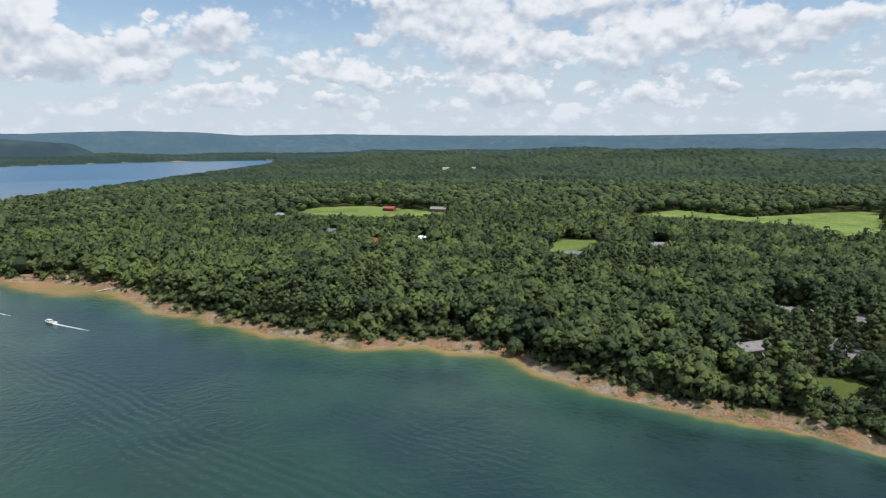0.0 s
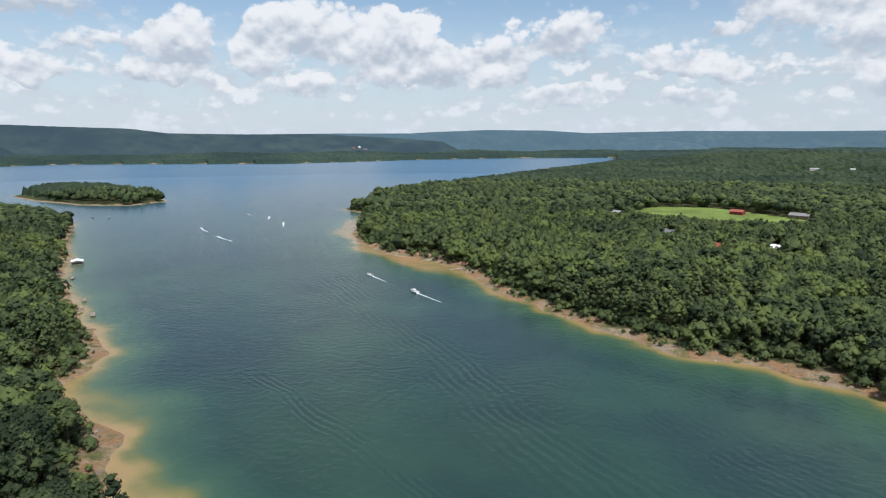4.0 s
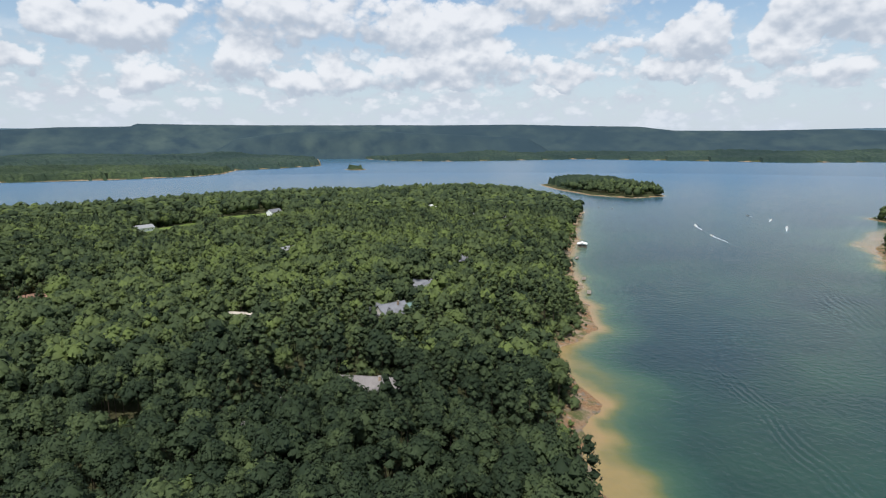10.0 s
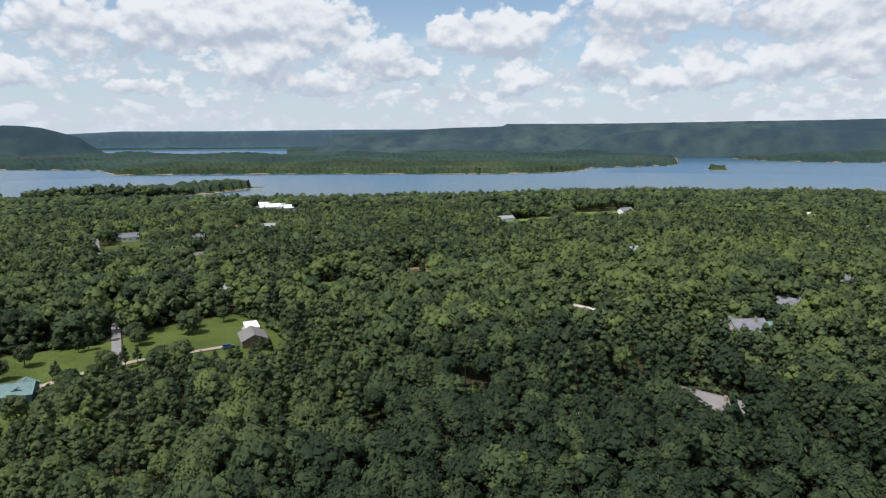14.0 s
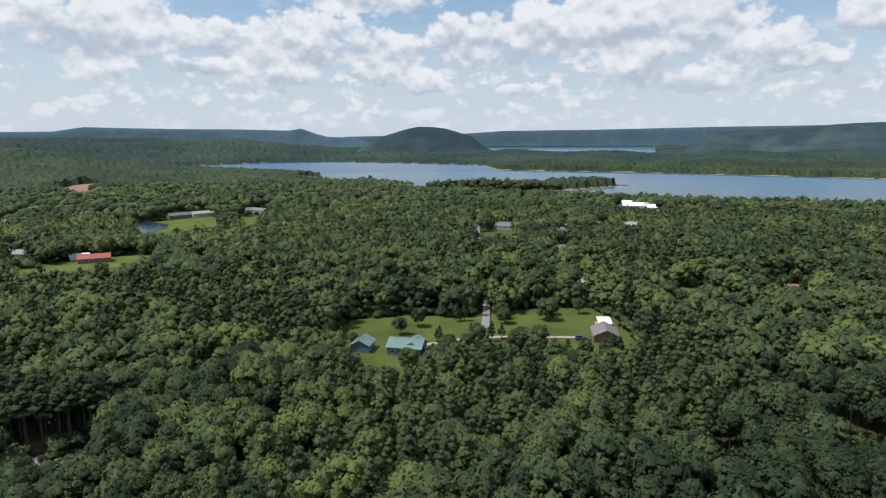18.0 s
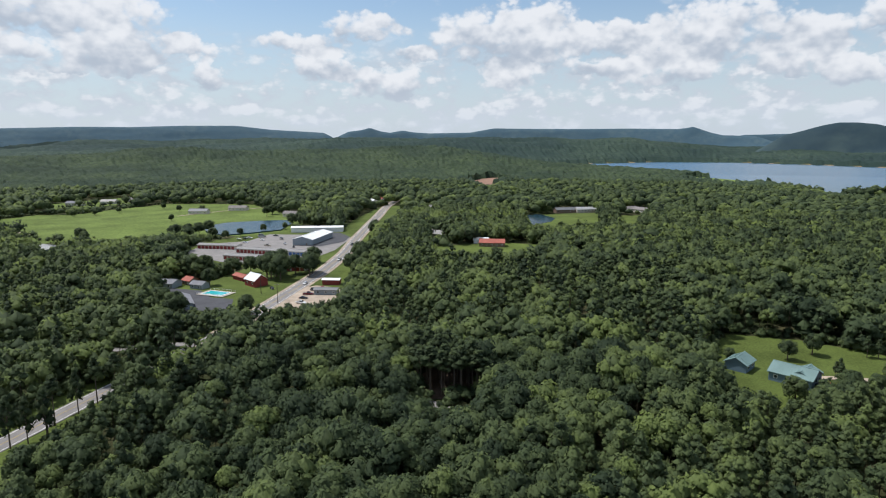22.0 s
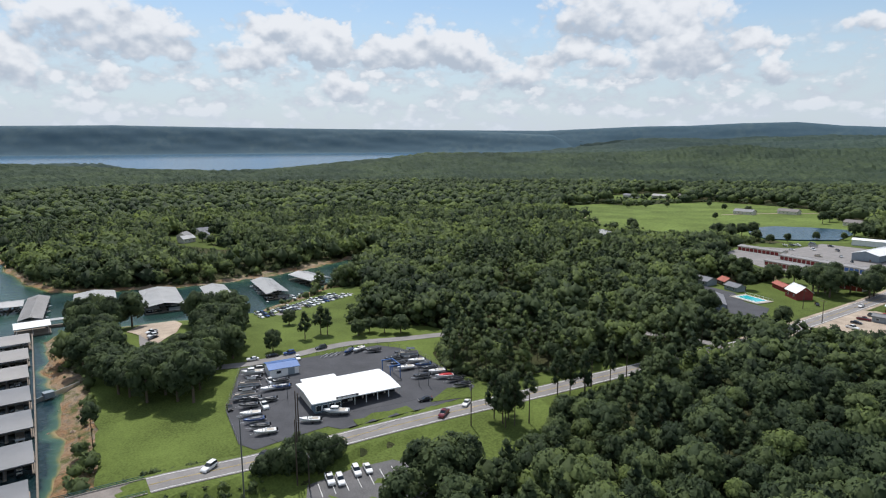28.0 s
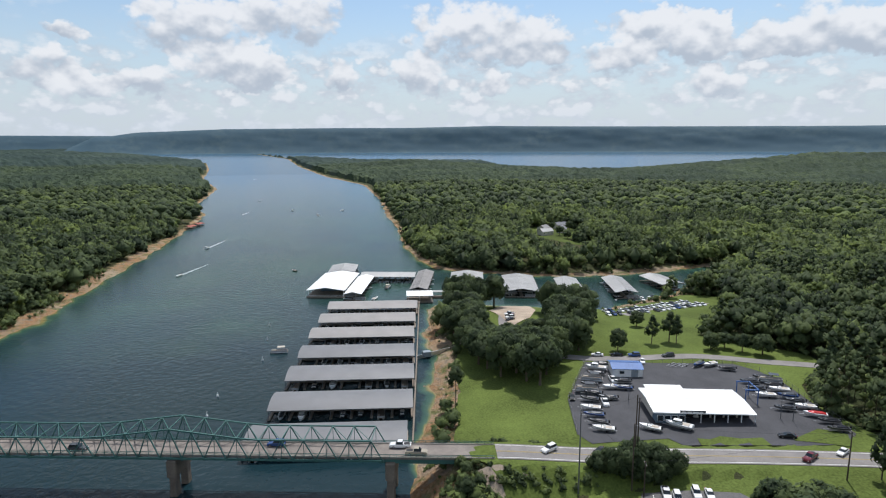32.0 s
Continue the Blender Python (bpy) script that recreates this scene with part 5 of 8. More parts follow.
for sp in ([(163.0, -642.4), (145.5, -672.1), (114.4, -683.3), (86.9, -684.8), (77.8, -653.7), (82.4, -607.6), (108.6, -588.7), (130.6, -578.9), (151.5, -605.6)], [(-182.0, -690.9), (-199.0, -700.8), (-205, -659.1), (-192.0, -630.1), (-165, -605)]):
    bm = solid(sp, 8.6, 9.0 + max(on_land(*q) for q in sp) - 8.6)
    pond = part("pond", bm, M_WATER)
    pond.data.attributes.new("deep", "FLOAT", "POINT").data.foreach_set("value", [0.9] * len(pond.data.vertices))
    pond.data.attributes.new("calm", "FLOAT", "POINT").data.foreach_set("value", [0.2] * len(pond.data.vertices))
    tagged(pond, "still grey farm pond in the meadow", "pond", kind="structure")

# ---- truss bridge ----
BR0, BR1 = Vector((148.2, -42.0, 12.0)), Vector((186.0, 65.0, 12.0))
bdir = (BR1 - BR0).normalized()
BRZ = math.degrees(math.atan2(-bdir.x, bdir.y))
bridge = thing("truss_bridge", "green steel truss highway bridge with concrete deck and piers", "bridge", pose(BR0.x, BR0.y, -0.85, 0, 0, BRZ))
part("deck", box(0, 91.5, 12.05, 7.6, 217.4, 0.5), M_DECK, bridge, "pale worn concrete roadway")
for sx in (-1, 1):
    part("kerb", box(sx * 3.65, 91.5, 12.4, 0.35, 217.4, 0.3), M_CONCRETE, bridge)
    part("girder", box(sx * 3.4, -2, 11.2, 0.4, 29, 1.2), M_STEEL, bridge)
    for zz in (12.75, 13.15):
        part("rail", box(sx * 3.85, 91.5, zz, 0.07, 217.4, 0.14), M_STEEL, bridge)
post_mesh = None
for sx in (-1, 1):
    for i in range(16):
        m = pose(sx * 3.85, -16.5 + i * 1.75, 12.6)
        if post_mesh is None:
            post_mesh = part("rail_post", box(0, 0, 0, 0.1, 0.1, 1.2), M_STEEL, bridge)
            post_mesh.matrix_basis = m
        else:
            twin(post_mesh, bridge, m)
PANEL, T0, COUNT = 5.77, 11.4, 31
node = [11.5 + 5.4 + 2.6 * max(0.0, 1 - min(abs(j - 9), abs(j - 27)) / 3.6) for j in range(COUNT)]
for sx in (-1, 1):
    x = sx * 4.25
    part("bottom_chord", box(x, T0 + PANEL * COUNT / 2, 11.5, 0.36, PANEL * COUNT, 0.5), M_STEEL, bridge)
    for i in range(COUNT):
        y0, y1, ym = T0 + i * PANEL, T0 + (i + 1) * PANEL, T0 + (i + 0.5) * PANEL
        part("diagonal", bar((x, y0, 11.5), (x, ym, node[i]), 0.24, 0.26), M_STEEL, bridge)
        part("diagonal", bar((x, ym, node[i]), (x, y1, 11.5), 0.24, 0.26), M_STEEL, bridge)
        part("hanger", bar((x, ym, 11.6), (x, ym, node[i]), 0.12, 0.14), M_STEEL, bridge)
        if i:
            part("top_chord", bar((x, ym - PANEL, node[i - 1]), (x, ym, node[i]), 0.32, 0.34), M_STEEL, bridge)
for i in range(COUNT):
    ym = T0 + (i + 0.5) * PANEL
    part("strut", bar((-4.25, ym, node[i]), (4.25, ym, node[i]), 0.2, 0.22), M_STEEL, bridge)
    if i:
        part("lateral_brace", bar((-4.25, ym - PANEL, node[i - 1]), (4.25, ym, node[i]), 0.13, 0.13), M_STEEL, bridge)
    part("floor_beam", box(0, T0 + i * PANEL, 11.35, 8.6, 0.35, 0.7), M_STEEL, bridge)
for y in (9.5, 66.2, 122, 165, 188.0):
    pier = part("pier", box(0, y, 8.6, 9.6, 2.6, 4.8, 0, 0.25), M_PIER, bridge, "stained concrete pier")
    for sx in (-1, 1):
        part("column", box(sx * 3.2, y, 2.0, 2.6, 2.2, 13.0, 0, 0.25, 0.85), M_PIER, pier)
part("abutment", box(0, -15, 9.3, 10.5, 4.0, 5.0, 0, 0.15), M_CONCRETE, bridge, "concrete abutment")

# ---- marina ----
DOCK_RZ = -14.6
STEP_BOATS = []


def dock(name, label, x, y, rz, length, width, eave, rise, roof, slips=True, seed=1, arched=False):
    """A roofed floating dock, its ridge along its own y."""
    ob = thing(name, label, "boat dock", pose(x, y, 0, 0, 0, rz), "roofed marina docks")
    part("roof", arched_roof(length, width, eave, rise) if arched else gable_roof(length, width, eave, rise, 0.3, 0.16, seams=1.9), roof, ob)
    part("walkway", box(0, 0, 0.35, 2.2, length, 0.5), M_TIMBER, ob, "weathered plank walkway")
    n = max(3, int(length / 6.5))
    post, finger, truss = None, None, None
    for i in range(n + 1):
        yy = -length / 2 + length * i / n
        for sx in (-1, 1):
            m = pose(sx * (width / 2 - 0.2), yy, eave / 2 + 0.1)
            if post is None:
                post = part("post", box(0, 0, 0, 0.18, 0.18, eave), M_GALV, ob)
                post.matrix_basis = m
            else:
                twin(post, ob, m)
            m = pose(sx * (width / 4 + 0.5), yy, 0.35)
            if finger is None:
                finger = part("finger_pier", box(0, 0, 0, width / 2 - 1.2, 0.9, 0.4), M_TIMBER, ob)
                finger.matrix_basis = m
            else:
                twin(finger, ob, m)
        m = pose(0, yy, eave - 0.15)
        if truss is None:
            truss = part("roof_truss", box(0, 0, 0, width - 0.3, 0.14, 0.3), M_GALV, ob)
            truss.matrix_basis = m
        else:
            twin(truss, ob, m)
    if slips:
        STEP_BOATS.append((x, y, rz, length, width, n, seed))
    return ob


for i, (x, y) in enumerate(((331.6, -64), (307.7, -56.5), (283.9, -49.5), (258.2, -42.6), (233.9, -36), (208.5, -28.8), (184, -20.6))):
    dock("roofed_dock", "long floating dock with arched grey metal roof, boats in its slips", x - 2.3, y + 0.6, DOCK_RZ, 47.5, 15.6, 3.7, 1.6, M_GALV if i > 2 else M_TANROOF, seed=i, arched=True)
for x, y, l, w, m in ((372, -133, 48, 21, M_GALV2), (353, -161.5, 45, 20, M_GALV2), (334.5, -187, 46, 14, M_GALV2), (329, -218, 42, 13, M_GALV2), (333, -252, 28, 15, M_GALV2)):
    dock("roofed_dock", "roofed boat dock across the cove with pale metal roof", x, y, -110.5 if y > -240 else -96, l, w, 3.9, 1.5, m, y > -240, seed=int(l))
dock("roofed_dock", "tan-roofed boat dock beside the fuel pier", 381, -106, -111, 54, 10.5, 4.0, 1.4, M_TANROOF, True, 77)
dock("roofed_dock", "pale-roofed dock closing the marina basin", 405, -89, -20, 36, 16, 3.9, 1.4, M_GALV2, True, 78)
dock("roofed_dock", "white-roofed dock beside the marina shop", 380, -65, -110, 50, 10, 4.0, 1.2, M_WHITEROOF, True, 79)
dock("roofed_dock", "grey-roofed dock behind the marina shop", 434, -63, -105, 25, 18, 4.2, 1.4, M_GALV2, True, 80)
shop = thing("marina_shop", "floating marina shop with wide white roof and blue walls", "marina building", pose(393, -51, 0, 0, 0, -110))
part("float", box(0, 0, 0.35, 23, 52, 0.6), M_TIMBER, shop)
part("roof", gable_roof(50, 22, 4.4, 1.6, 0.6, 0.2, seams=2.2), M_WHITEROOF, shop)
part("wall", box(1.5, 6, 2.4, 15, 34, 3.9), M_BLUEGREY, shop)
for i in range(8):
    w = part("window", box(-6.05, -8 + i * 4.0, 2.4, 0.08, 2.2, 1.6), M_WHITE, shop)
    part("pane", box(-6.11, -8 + i * 4.0, 2.4, 0.04, 1.9, 1.3), M_GLASS, w)
for sx in (-1, 1):
    for i in range(9):
        part("post", box(sx * 10.6, -24 + i * 6, 2.5, 0.2, 0.2, 4.0), M_WHITE, shop)
for i in range(3):
    part("railing", box(0, -25.4, 0.9 + 0.35 * i, 22, 0.06, 0.08), M_WHITE, shop)
fuel = thing("fuel_dock", "low white flat-roofed fuel dock", "boat dock", pose(345, -94, 0, 0, 0, -14))
part("float", box(0, 0, 0.3, 13, 15, 0.5), M_TIMBER, fuel)
part("roof", box(0, 0, 4.2, 13, 15.5, 0.35, 0, 0.08), M_WHITEROOF, fuel)
for sx in (-1, 1):
    for yy in (-6.5, 0, 6.5):
        part("post", box(sx * 5.5, yy, 2.2, 0.2, 0.2, 4.0), M_WHITE, fuel)
blue = thing("covered_walk", "long blue-roofed walkway to the shop", "boat dock", pose(347, -112, 0, 0, 0, -18))
part("roof", box(0, 0, 3.6, 4.5, 22, 0.3, 0, 0.06), M_GALV2, blue)
part("float", box(0, 0, 0.3, 4, 22, 0.5), M_TIMBER, blue)
for yy in (-9, -3, 3, 9):
    part("post", box(-1.8, yy, 1.9, 0.15, 0.15, 3.4), M_GALV, blue)
    part("post", box(1.8, yy, 1.9, 0.15, 0.15, 3.4), M_GALV, blue)
pier = thing("floating_walkway", "long floating walkway joining the dock ends", "walkway", pose(0, 0, 0))
for a, b in (((338.1, -91.8), (241.3, -64.0)), ((241.3, -64.0), (172.2, -44.0))):
    part("plank_deck", bar((*a, 0.45), (*b, 0.45), 0.5, 2.4), M_TIMBER, pier)
part("gangway", bar((247.6, -66, 0.7), (251.5, -82, 1.6), 0.25, 1.8), M_CHROME, pier, "aluminium gangway to the shore")
part("shed", box(248.8, -70.5, 1.6, 2.6, 3.4, 2.2), M_GREY, pier)
part("ramp", bar((251.5, -82, 1.5), (256, -98, 3.4), 0.35, 2.0), M_TIMBER, pier)
slip_boats = [boat("runabout", PAINTS["white"], "white runabout moored in a roofed slip", L=6.4, cover=PAINTS["dark_grey"]), boat("pontoon", PAINTS["silver"], "pontoon boat moored in a roofed slip", L=7.4), boat("runabout", PAINTS["black"], "dark runabout moored in a roofed slip", L=6.2), boat("cruiser", PAINTS["white"], "white cabin cruiser moored in a roofed slip", L=8.0)]
g = np.random.default_rng(21)
spare = list(slip_boats)
for x, y, rz, length, width, n, seed in STEP_BOATS:
    for side in (-1, 1):
        for i in range(n):
            if g.random() < 0.12 or (side > 0 and i % 2):
                continue
            yy = -length / 2 + length * (i + 0.5) / n + g.uniform(-0.5, 0.5)
            m = pose(x, y, 0, 0, 0, rz) @ pose(side * (width / 4 + 0.6 + g.uniform(0, 0.8)), yy, 0, 0, 0, -90 * side)
            k = int(g.choice(4, p=(0.35, 0.3, 0.25, 0.1)))
            if spare and slip_boats[k] in spare:
                slip_boats[k].matrix_basis = m
                spare.remove(slip_boats[k])
            else:
                copy_thing(slip_boats[k], m)
for b in slip_boats:
    b["group"] = "boats in the slips"

# ---- boat dealer ----
D_RZ = -21.5
dz = on_land(153.5, -129) + 0.35
dealer = thing("showroom", "long low boat showroom with white roof and open bays", "shop building", pose(153.2, -129.5, dz, 0, 0, D_RZ))
part("roof", gable_roof(28.5, 17.5, 3.3, 0.6, 0.7, 0.3), M_WHITEROOF, dealer)
part("roof", box(9.9, 6.5, 3.3, 6, 12, 0.3, 0, 0.08), M_WHITEROOF, dealer)
part("wall", box(1.6, 0, 1.6, 13, 28, 3.5), M_OFFWHITE, dealer)
part("wall", box(-6.8, 9.6, 1.6, 4.0, 8.6, 3.3), M_BLUEGREY, dealer, "blue-grey shop front")
part("wall", box(9.4, 6.5, 1.5, 5.4, 11.4, 3.3), M_OFFWHITE, dealer)
for i in range(5):
    yy = 2.6 - i * 3.9
    # near-black panel on the solid wall paints the shade inside an open bay
    part("bay_opening", box(-4.95, yy, 1.5, 0.12, 3.3, 2.8), M_DARK, dealer)
    part("post", box(-8.4, yy - 1.9, 1.6, 0.25, 0.25, 3.3), M_WHITE, dealer)
for i in range(4):
    w = part("window", box(-8.84, 6.4 + i * 2.1, 1.5, 0.08, 1.8, 1.9), M_WHITE, dealer)
    part("pane", box(-8.89, 6.4 + i * 2.1, 1.5, 0.04, 1.6, 1.7), M_GLASS, w)
sign = part("sign", box(-9.2, 3.4, 3.7, 0.16, 7.4, 1.0, 0, 0.03), M_SIGNDARK, dealer, "dark sign board with one pale line")
for i, (a, w) in enumerate(((6.0, 1.3), (4.4, 1.3), (2.6, 1.8), (1.0, 1.0))):
    part("letter_bar", box(-9.3, a, 3.7, 0.05, w, 0.42), M_PAINT, sign)
shed = thing("boat_shed", "long pale trailer building with blue metal roof", "shed", pose(189.5, -129, on_land(189, -129) + 0.35, 0, 0, -22))
part("wall", gable_walls(10.5, 8.5, 3.0, 0.9), M_WHITE, shed)
part("roof", gable_roof(10.5, 8.5, 3.0, 0.9, 0.4, 0.18, seams=1.2), M_BLUEROOF, shed)
part("door", box(-4.28, -2.5, 1.4, 0.08, 2.4, 2.6), M_GREY, shed)
part("window", box(-4.28, 2.0, 1.7, 0.08, 1.6, 1.0), M_GLASS, shed)
lift = thing("boat_lift", "blue steel boat hoist frame beside the showroom", "boat lift", pose(154, -150.5, on_land(154, -150) + 0.35, 0, 0, D_RZ))
for sx in (-1, 1):
    for sy in (-1, 1):
        part("leg", box(sx * 3.6, sy * 1.9, 2.4, 0.25, 0.25, 4.8), M_BLUEROOF, lift)
    part("beam", box(sx * 3.6, 0, 4.85, 0.3, 4.4, 0.35), M_BLUEROOF, lift)
part("beam", box(0, -1.9, 4.9, 7.4, 0.3, 0.35), M_BLUEROOF, lift)

LOT_BOATS = "boats on trailers in the dealer's lot"
kinds = [boat("runabout", PAINTS["white"], "white runabout on a trailer in the lot", True, 6.4), boat("runabout", PAINTS["dark_grey"], "dark grey runabout under a black cover on a trailer", True, 6.0, PAINTS["black"]), boat("pontoon", PAINTS["silver"], "pontoon boat with dark sun top on a trailer", True, 7.5, PAINTS["dark_grey"]),
         boat("runabout", PAINTS["white"], "white boat under a red cover on a trailer", True, 6.5, PAINTS["red"]), boat("runabout", PAINTS["blue"], "blue runabout under a dark grey cover on a trailer", True, 6.2, PAINTS["dark_grey"]), boat("cruiser", PAINTS["white"], "white cabin boat on a trailer", True, 7.6)]
for b in kinds:
    b["group"] = LOT_BOATS
used = set()


def put(pool, k, x, y, rz, z=None):
    ob = pool[k]
    if (id(pool), k) not in used:
        used.add((id(pool), k))
        return place_on(ob, x, y, rz, z)
    return copy_thing(ob, pose(x, y, on_land(x, y) + 0.36 if z is None else z, 0, 0, rz))


for k, x, y, rz in ((0, 167.2, -101.5, -34), (4, 162.1, -99.5, -28), (1, 157.0, -98.0, -36), (0, 147.7, -109.5, -48), (5, 145.2, -117.6, -50), (0, 182.9, -160.9, 10), (1, 177.4, -163.5, -35), (4, 184.5, -157, 20), (1, 166.0, -168.4, -30), (2, 162.5, -168.5, -36), (1, 159.2, -166.2, -28), (0, 155.5, -165.2, -34), (4, 150.5, -163.4, -30), (3, 136.9, -159.8, -38), (1, 132.2, -159.5, -30), (1, 127.4, -157.7, -26), (1, 146.5, -162.2, -35), (0, 142.2, -161.6, -30), (1, 164.5, -161.5, -30), (1, 159.0, -158.8, -34), (0, 153.6, -157.6, -28), (1, 143.5, -155.0, -32), (0, 178.6, -116.5, -20), (1, 199.2, -125.0, -30), (5, 196.4, -121.0, -36), (1, 176.8, -108.0, -32), (2, 180.0, -107.5, -28), (1, 173.0, -104.5, -36), (1, 192.0, -118.3, -30), (2, 187.5, -114.0, -34), (0, 152.5, -97.0, -33), (1, 184.0, -111.0, -28), (4, 176.5, -119.5, -33), (1, 181.5, -122.5, -20), (1, 171.5, -110.5, -30), (0, 195.5, -131.5, -34)):
    put(kinds, k, x, y, rz, on_land(x, y) + 0.36)
for x, y in ((186.4, -151.9), (187.5, -150.3), (188.6, -148.7)):
    t = thing("boat_trailer", "empty aluminium boat trailer", "trailer", pose(x, y, on_land(x, y) + 0.4, 0, 0, 20), "empty trailers")
    for sx in (-1, 1):
        part("rail", box(sx * 0.7, 0, 0.5, 0.1, 5.2, 0.12), M_CHROME, t)
        part("wheel", box(sx * 1.0, -0.8, 0.3, 0.2, 0.6, 0.6, 0, 0.1), M_TYRE, t)
    for i in range(4):
        part("crossbar", box(0, -2 + i * 1.4, 0.5, 1.5, 0.1, 0.1), M_CHROME, t)

fence = thing("chain_fence", "thin wire fence round the boat lot", "fence")
for (ax, ay), (bx, by) in list(zip(LOT[1:5], LOT[2:6])) + [(LOT[12], LOT[0]), (LOT[11], LOT[12])]:
    n = max(2, int(math.dist((ax, ay), (bx, by)) / 3.5))
    for i in range(n):
        x, y = ax + (bx - ax) * i / n, ay + (by - ay) * i / n
        part("post", box(x, y, on_land(x, y) + 1.1, 0.07, 0.07, 1.8), M_GALV, fence)
    za, zb = on_land(ax, ay) + 0.3, on_land(bx, by) + 0.3
    for h in (0.9, 1.65):
        part("wire_rail", bar((ax, ay, za + h), (bx, by, zb + h), 0.035), M_GALV, fence)

# ---- cars ----
autos = [vehicle("sedan", PAINTS["white"], "white sedan"), vehicle("suv", PAINTS["white"], "white sport utility vehicle"), vehicle("pickup", PAINTS["white"], "white pickup truck"), vehicle("sedan", PAINTS["black"], "black sedan"),
         vehicle("suv", PAINTS["dark_grey"], "dark grey sport utility vehicle"), vehicle("pickup", PAINTS["maroon"], "dark red pickup truck on the highway"), vehicle("sedan", PAINTS["silver"], "silver sedan"), vehicle("pickup", PAINTS["beige"], "beige pickup truck"), vehicle("suv", PAINTS["blue"], "dark blue sport utility vehicle"), vehicle("sedan", PAINTS["red"], "bright red car")]
for a, tail in zip(autos, ("parked by the marina", "parked by the marina", "parked in a lot", "parked beside the road", "parked by the marina", "", "parked by the marina", "on the bridge", "parked by the marina", "parked at a yard's edge")):
    a["label"] = (a["label"] + " " + tail).strip()
R = math.degrees(math.atan2(9.5, 26))
for k, x, y, rz in ((2, 169.0, -107.8, 70), (3, 177.5, -100.5, 66), (2, 184.7, -120.7, 72), (1, 152.4, -124.8, 75), (0, 150.9, -127.2, 75), (0, 147.0, -139.4, 70), (3, 129.5, -141.5, -30), (8, 203.1, -142.2, -22), (0, 209.4, -129.6, -30), (3, 206.1, -136.2, -26), (4, 197.6, -153.8, -15), (2, 117.6, -92.4, 62), (1, 115.0, -93.6, 62), (1, 114.8, -98.8, 62), (0, 113.4, -101.4, 62), (9, 101.5, -113.5, 40), (9, 27, -352, 10), (3, 35.8, -330.0, 80), (5, 33.9, -338.6, 80), (4, 31.2, -347.7, 70), (2, 36, -320, 60), (3, 55.7, -356.2, 20), (0, 196, -141.0, 60), (8, -205.5, -151, 60), (3, -146, -181, 20)):
    put(autos, k, x, y, rz, on_land(x, y) + 0.36)
for k, x, y in ((5, 117.5, -136.5), (1, 139.6, -72.5), (3, 136.0, -85.5), (0, 117.0, -147.0), (4, 13, -500), (0, 38, -366), (2, 21, -440)):
    z = float(lane_height(np.array([x]), np.array([y]))[0]) + 0.02
    put(autos, k, x, y, R if y > -300 else -14, z)
for k, u, side in ((2, -0.5 + 8, 1.8), (7, 3.0, -1.8), (8, 40.5, 1.8), (4, 92.0, -1.8)):
    q = bridge.matrix_basis @ Vector((side, u, 0))
    put(autos, k, q.x, q.y, BRZ + (180 if side < 0 else 0), 11.46)
g = np.random.default_rng(5)
for (x0, y0), (x1, y1), n, face in (((268, -172), (267, -232), 19, 85), ((277, -176), (277, -230), 17, 88), ((306, -226), (321, -183), 14, 70), ((300, -224), (313, -188), 10, 70), ((283, -124), (268, -118), 4, 10)):
    for i in range(n):
        if g.random() < 0.12:
            continue
        x, y = x0 + (x1 - x0) * i / n, y0 + (y1 - y0) * i / n
        put(autos, int(g.choice((0, 1, 2, 3, 4, 6, 8, 1))), x, y, face + g.uniform(-4, 4), on_land(x, y) + 0.3)
for k, x, y, rz in ((2, 103.5, -557, 70), (1, 89.5, -541, 40), (3, 82, -568, 66), (6, 68, -517, 20), (0, 102, -530, 70), (7, 81, -510, 66), (3, 59, -499, 10), (4, 96, -575, 66)):
    put(autos, k, x, y, rz, on_land(x, y) + 0.42)
for k, x, y, rz in ((0, 110, -548, 40), (1, 106, -551, 42), (2, 93, -560, 60), (1, 74, -545, 30)):
    put(kinds, k, x, y, rz, on_land(x, y) + 0.42)
stall = thing("stall_line", "white painted parking stall lines", "road marking")
for i in range(8):
    x, y = 119.2 - i * 1.55, -88.5 - i * 2.75
    part("line", box(x - 3.0, y + 0.2, on_land(x - 3, y) + 0.42, 0.14, 6.5, 0.05, 62), M_PAINT, stall)

# ---- poles and wires ----
POLES = []


def pole(x, y, h, label, arms=1, material=M_CREOSOTE, rz=-20.0, r=0.16):
    z = on_land(x, y)
    ob = thing("utility_pole", label, "utility pole", pose(x, y, z, 0, 0, rz), "utility poles")
    part("pole", bar((0, 0, -0.5), (0, 0, h), r * 1.25, r * 0.8, 8), material, ob)
    for i in range(arms):
        a = part("crossarm", box(0, 0, h - 0.6 - i * 1.2, 2.4, 0.12, 0.14), M_TIMBER, ob)
        for sx in (-1, -0.4, 0.4, 1):
            part("insulator", bar((sx * 1.1, 0, h - 0.55 - i * 1.2), (sx * 1.1, 0, h - 0.3 - i * 1.2), 0.06, 0.05, 6), M_GREY, a)
    POLES.append(Vector((x, y, z + h - 0.3)))
    return ob


for x, y, h in ((122.7, -86.3, 18), (126.7, -89.6, 20), (128.0, -91.2, 18.5)):
    pole(x, y, h, "tall dark utility pole standing in a group of three", 0, r=0.17)
pole(125.8, -73.4, 22, "slim grey utility pole beside the highway", 1, M_GALV)
pole(119.5, -87.5, 9.5, "short wooden utility pole by the trailer parking", 1)
pole(107.3, -136.9, 13, "wooden utility pole beside the highway", 1)
pole(92, -178, 13, "wooden utility pole beside the highway", 1)
pole(139.4, -149.3, 9, "slim lamp pole in the boat lot", 0, M_GALV, r=0.1)
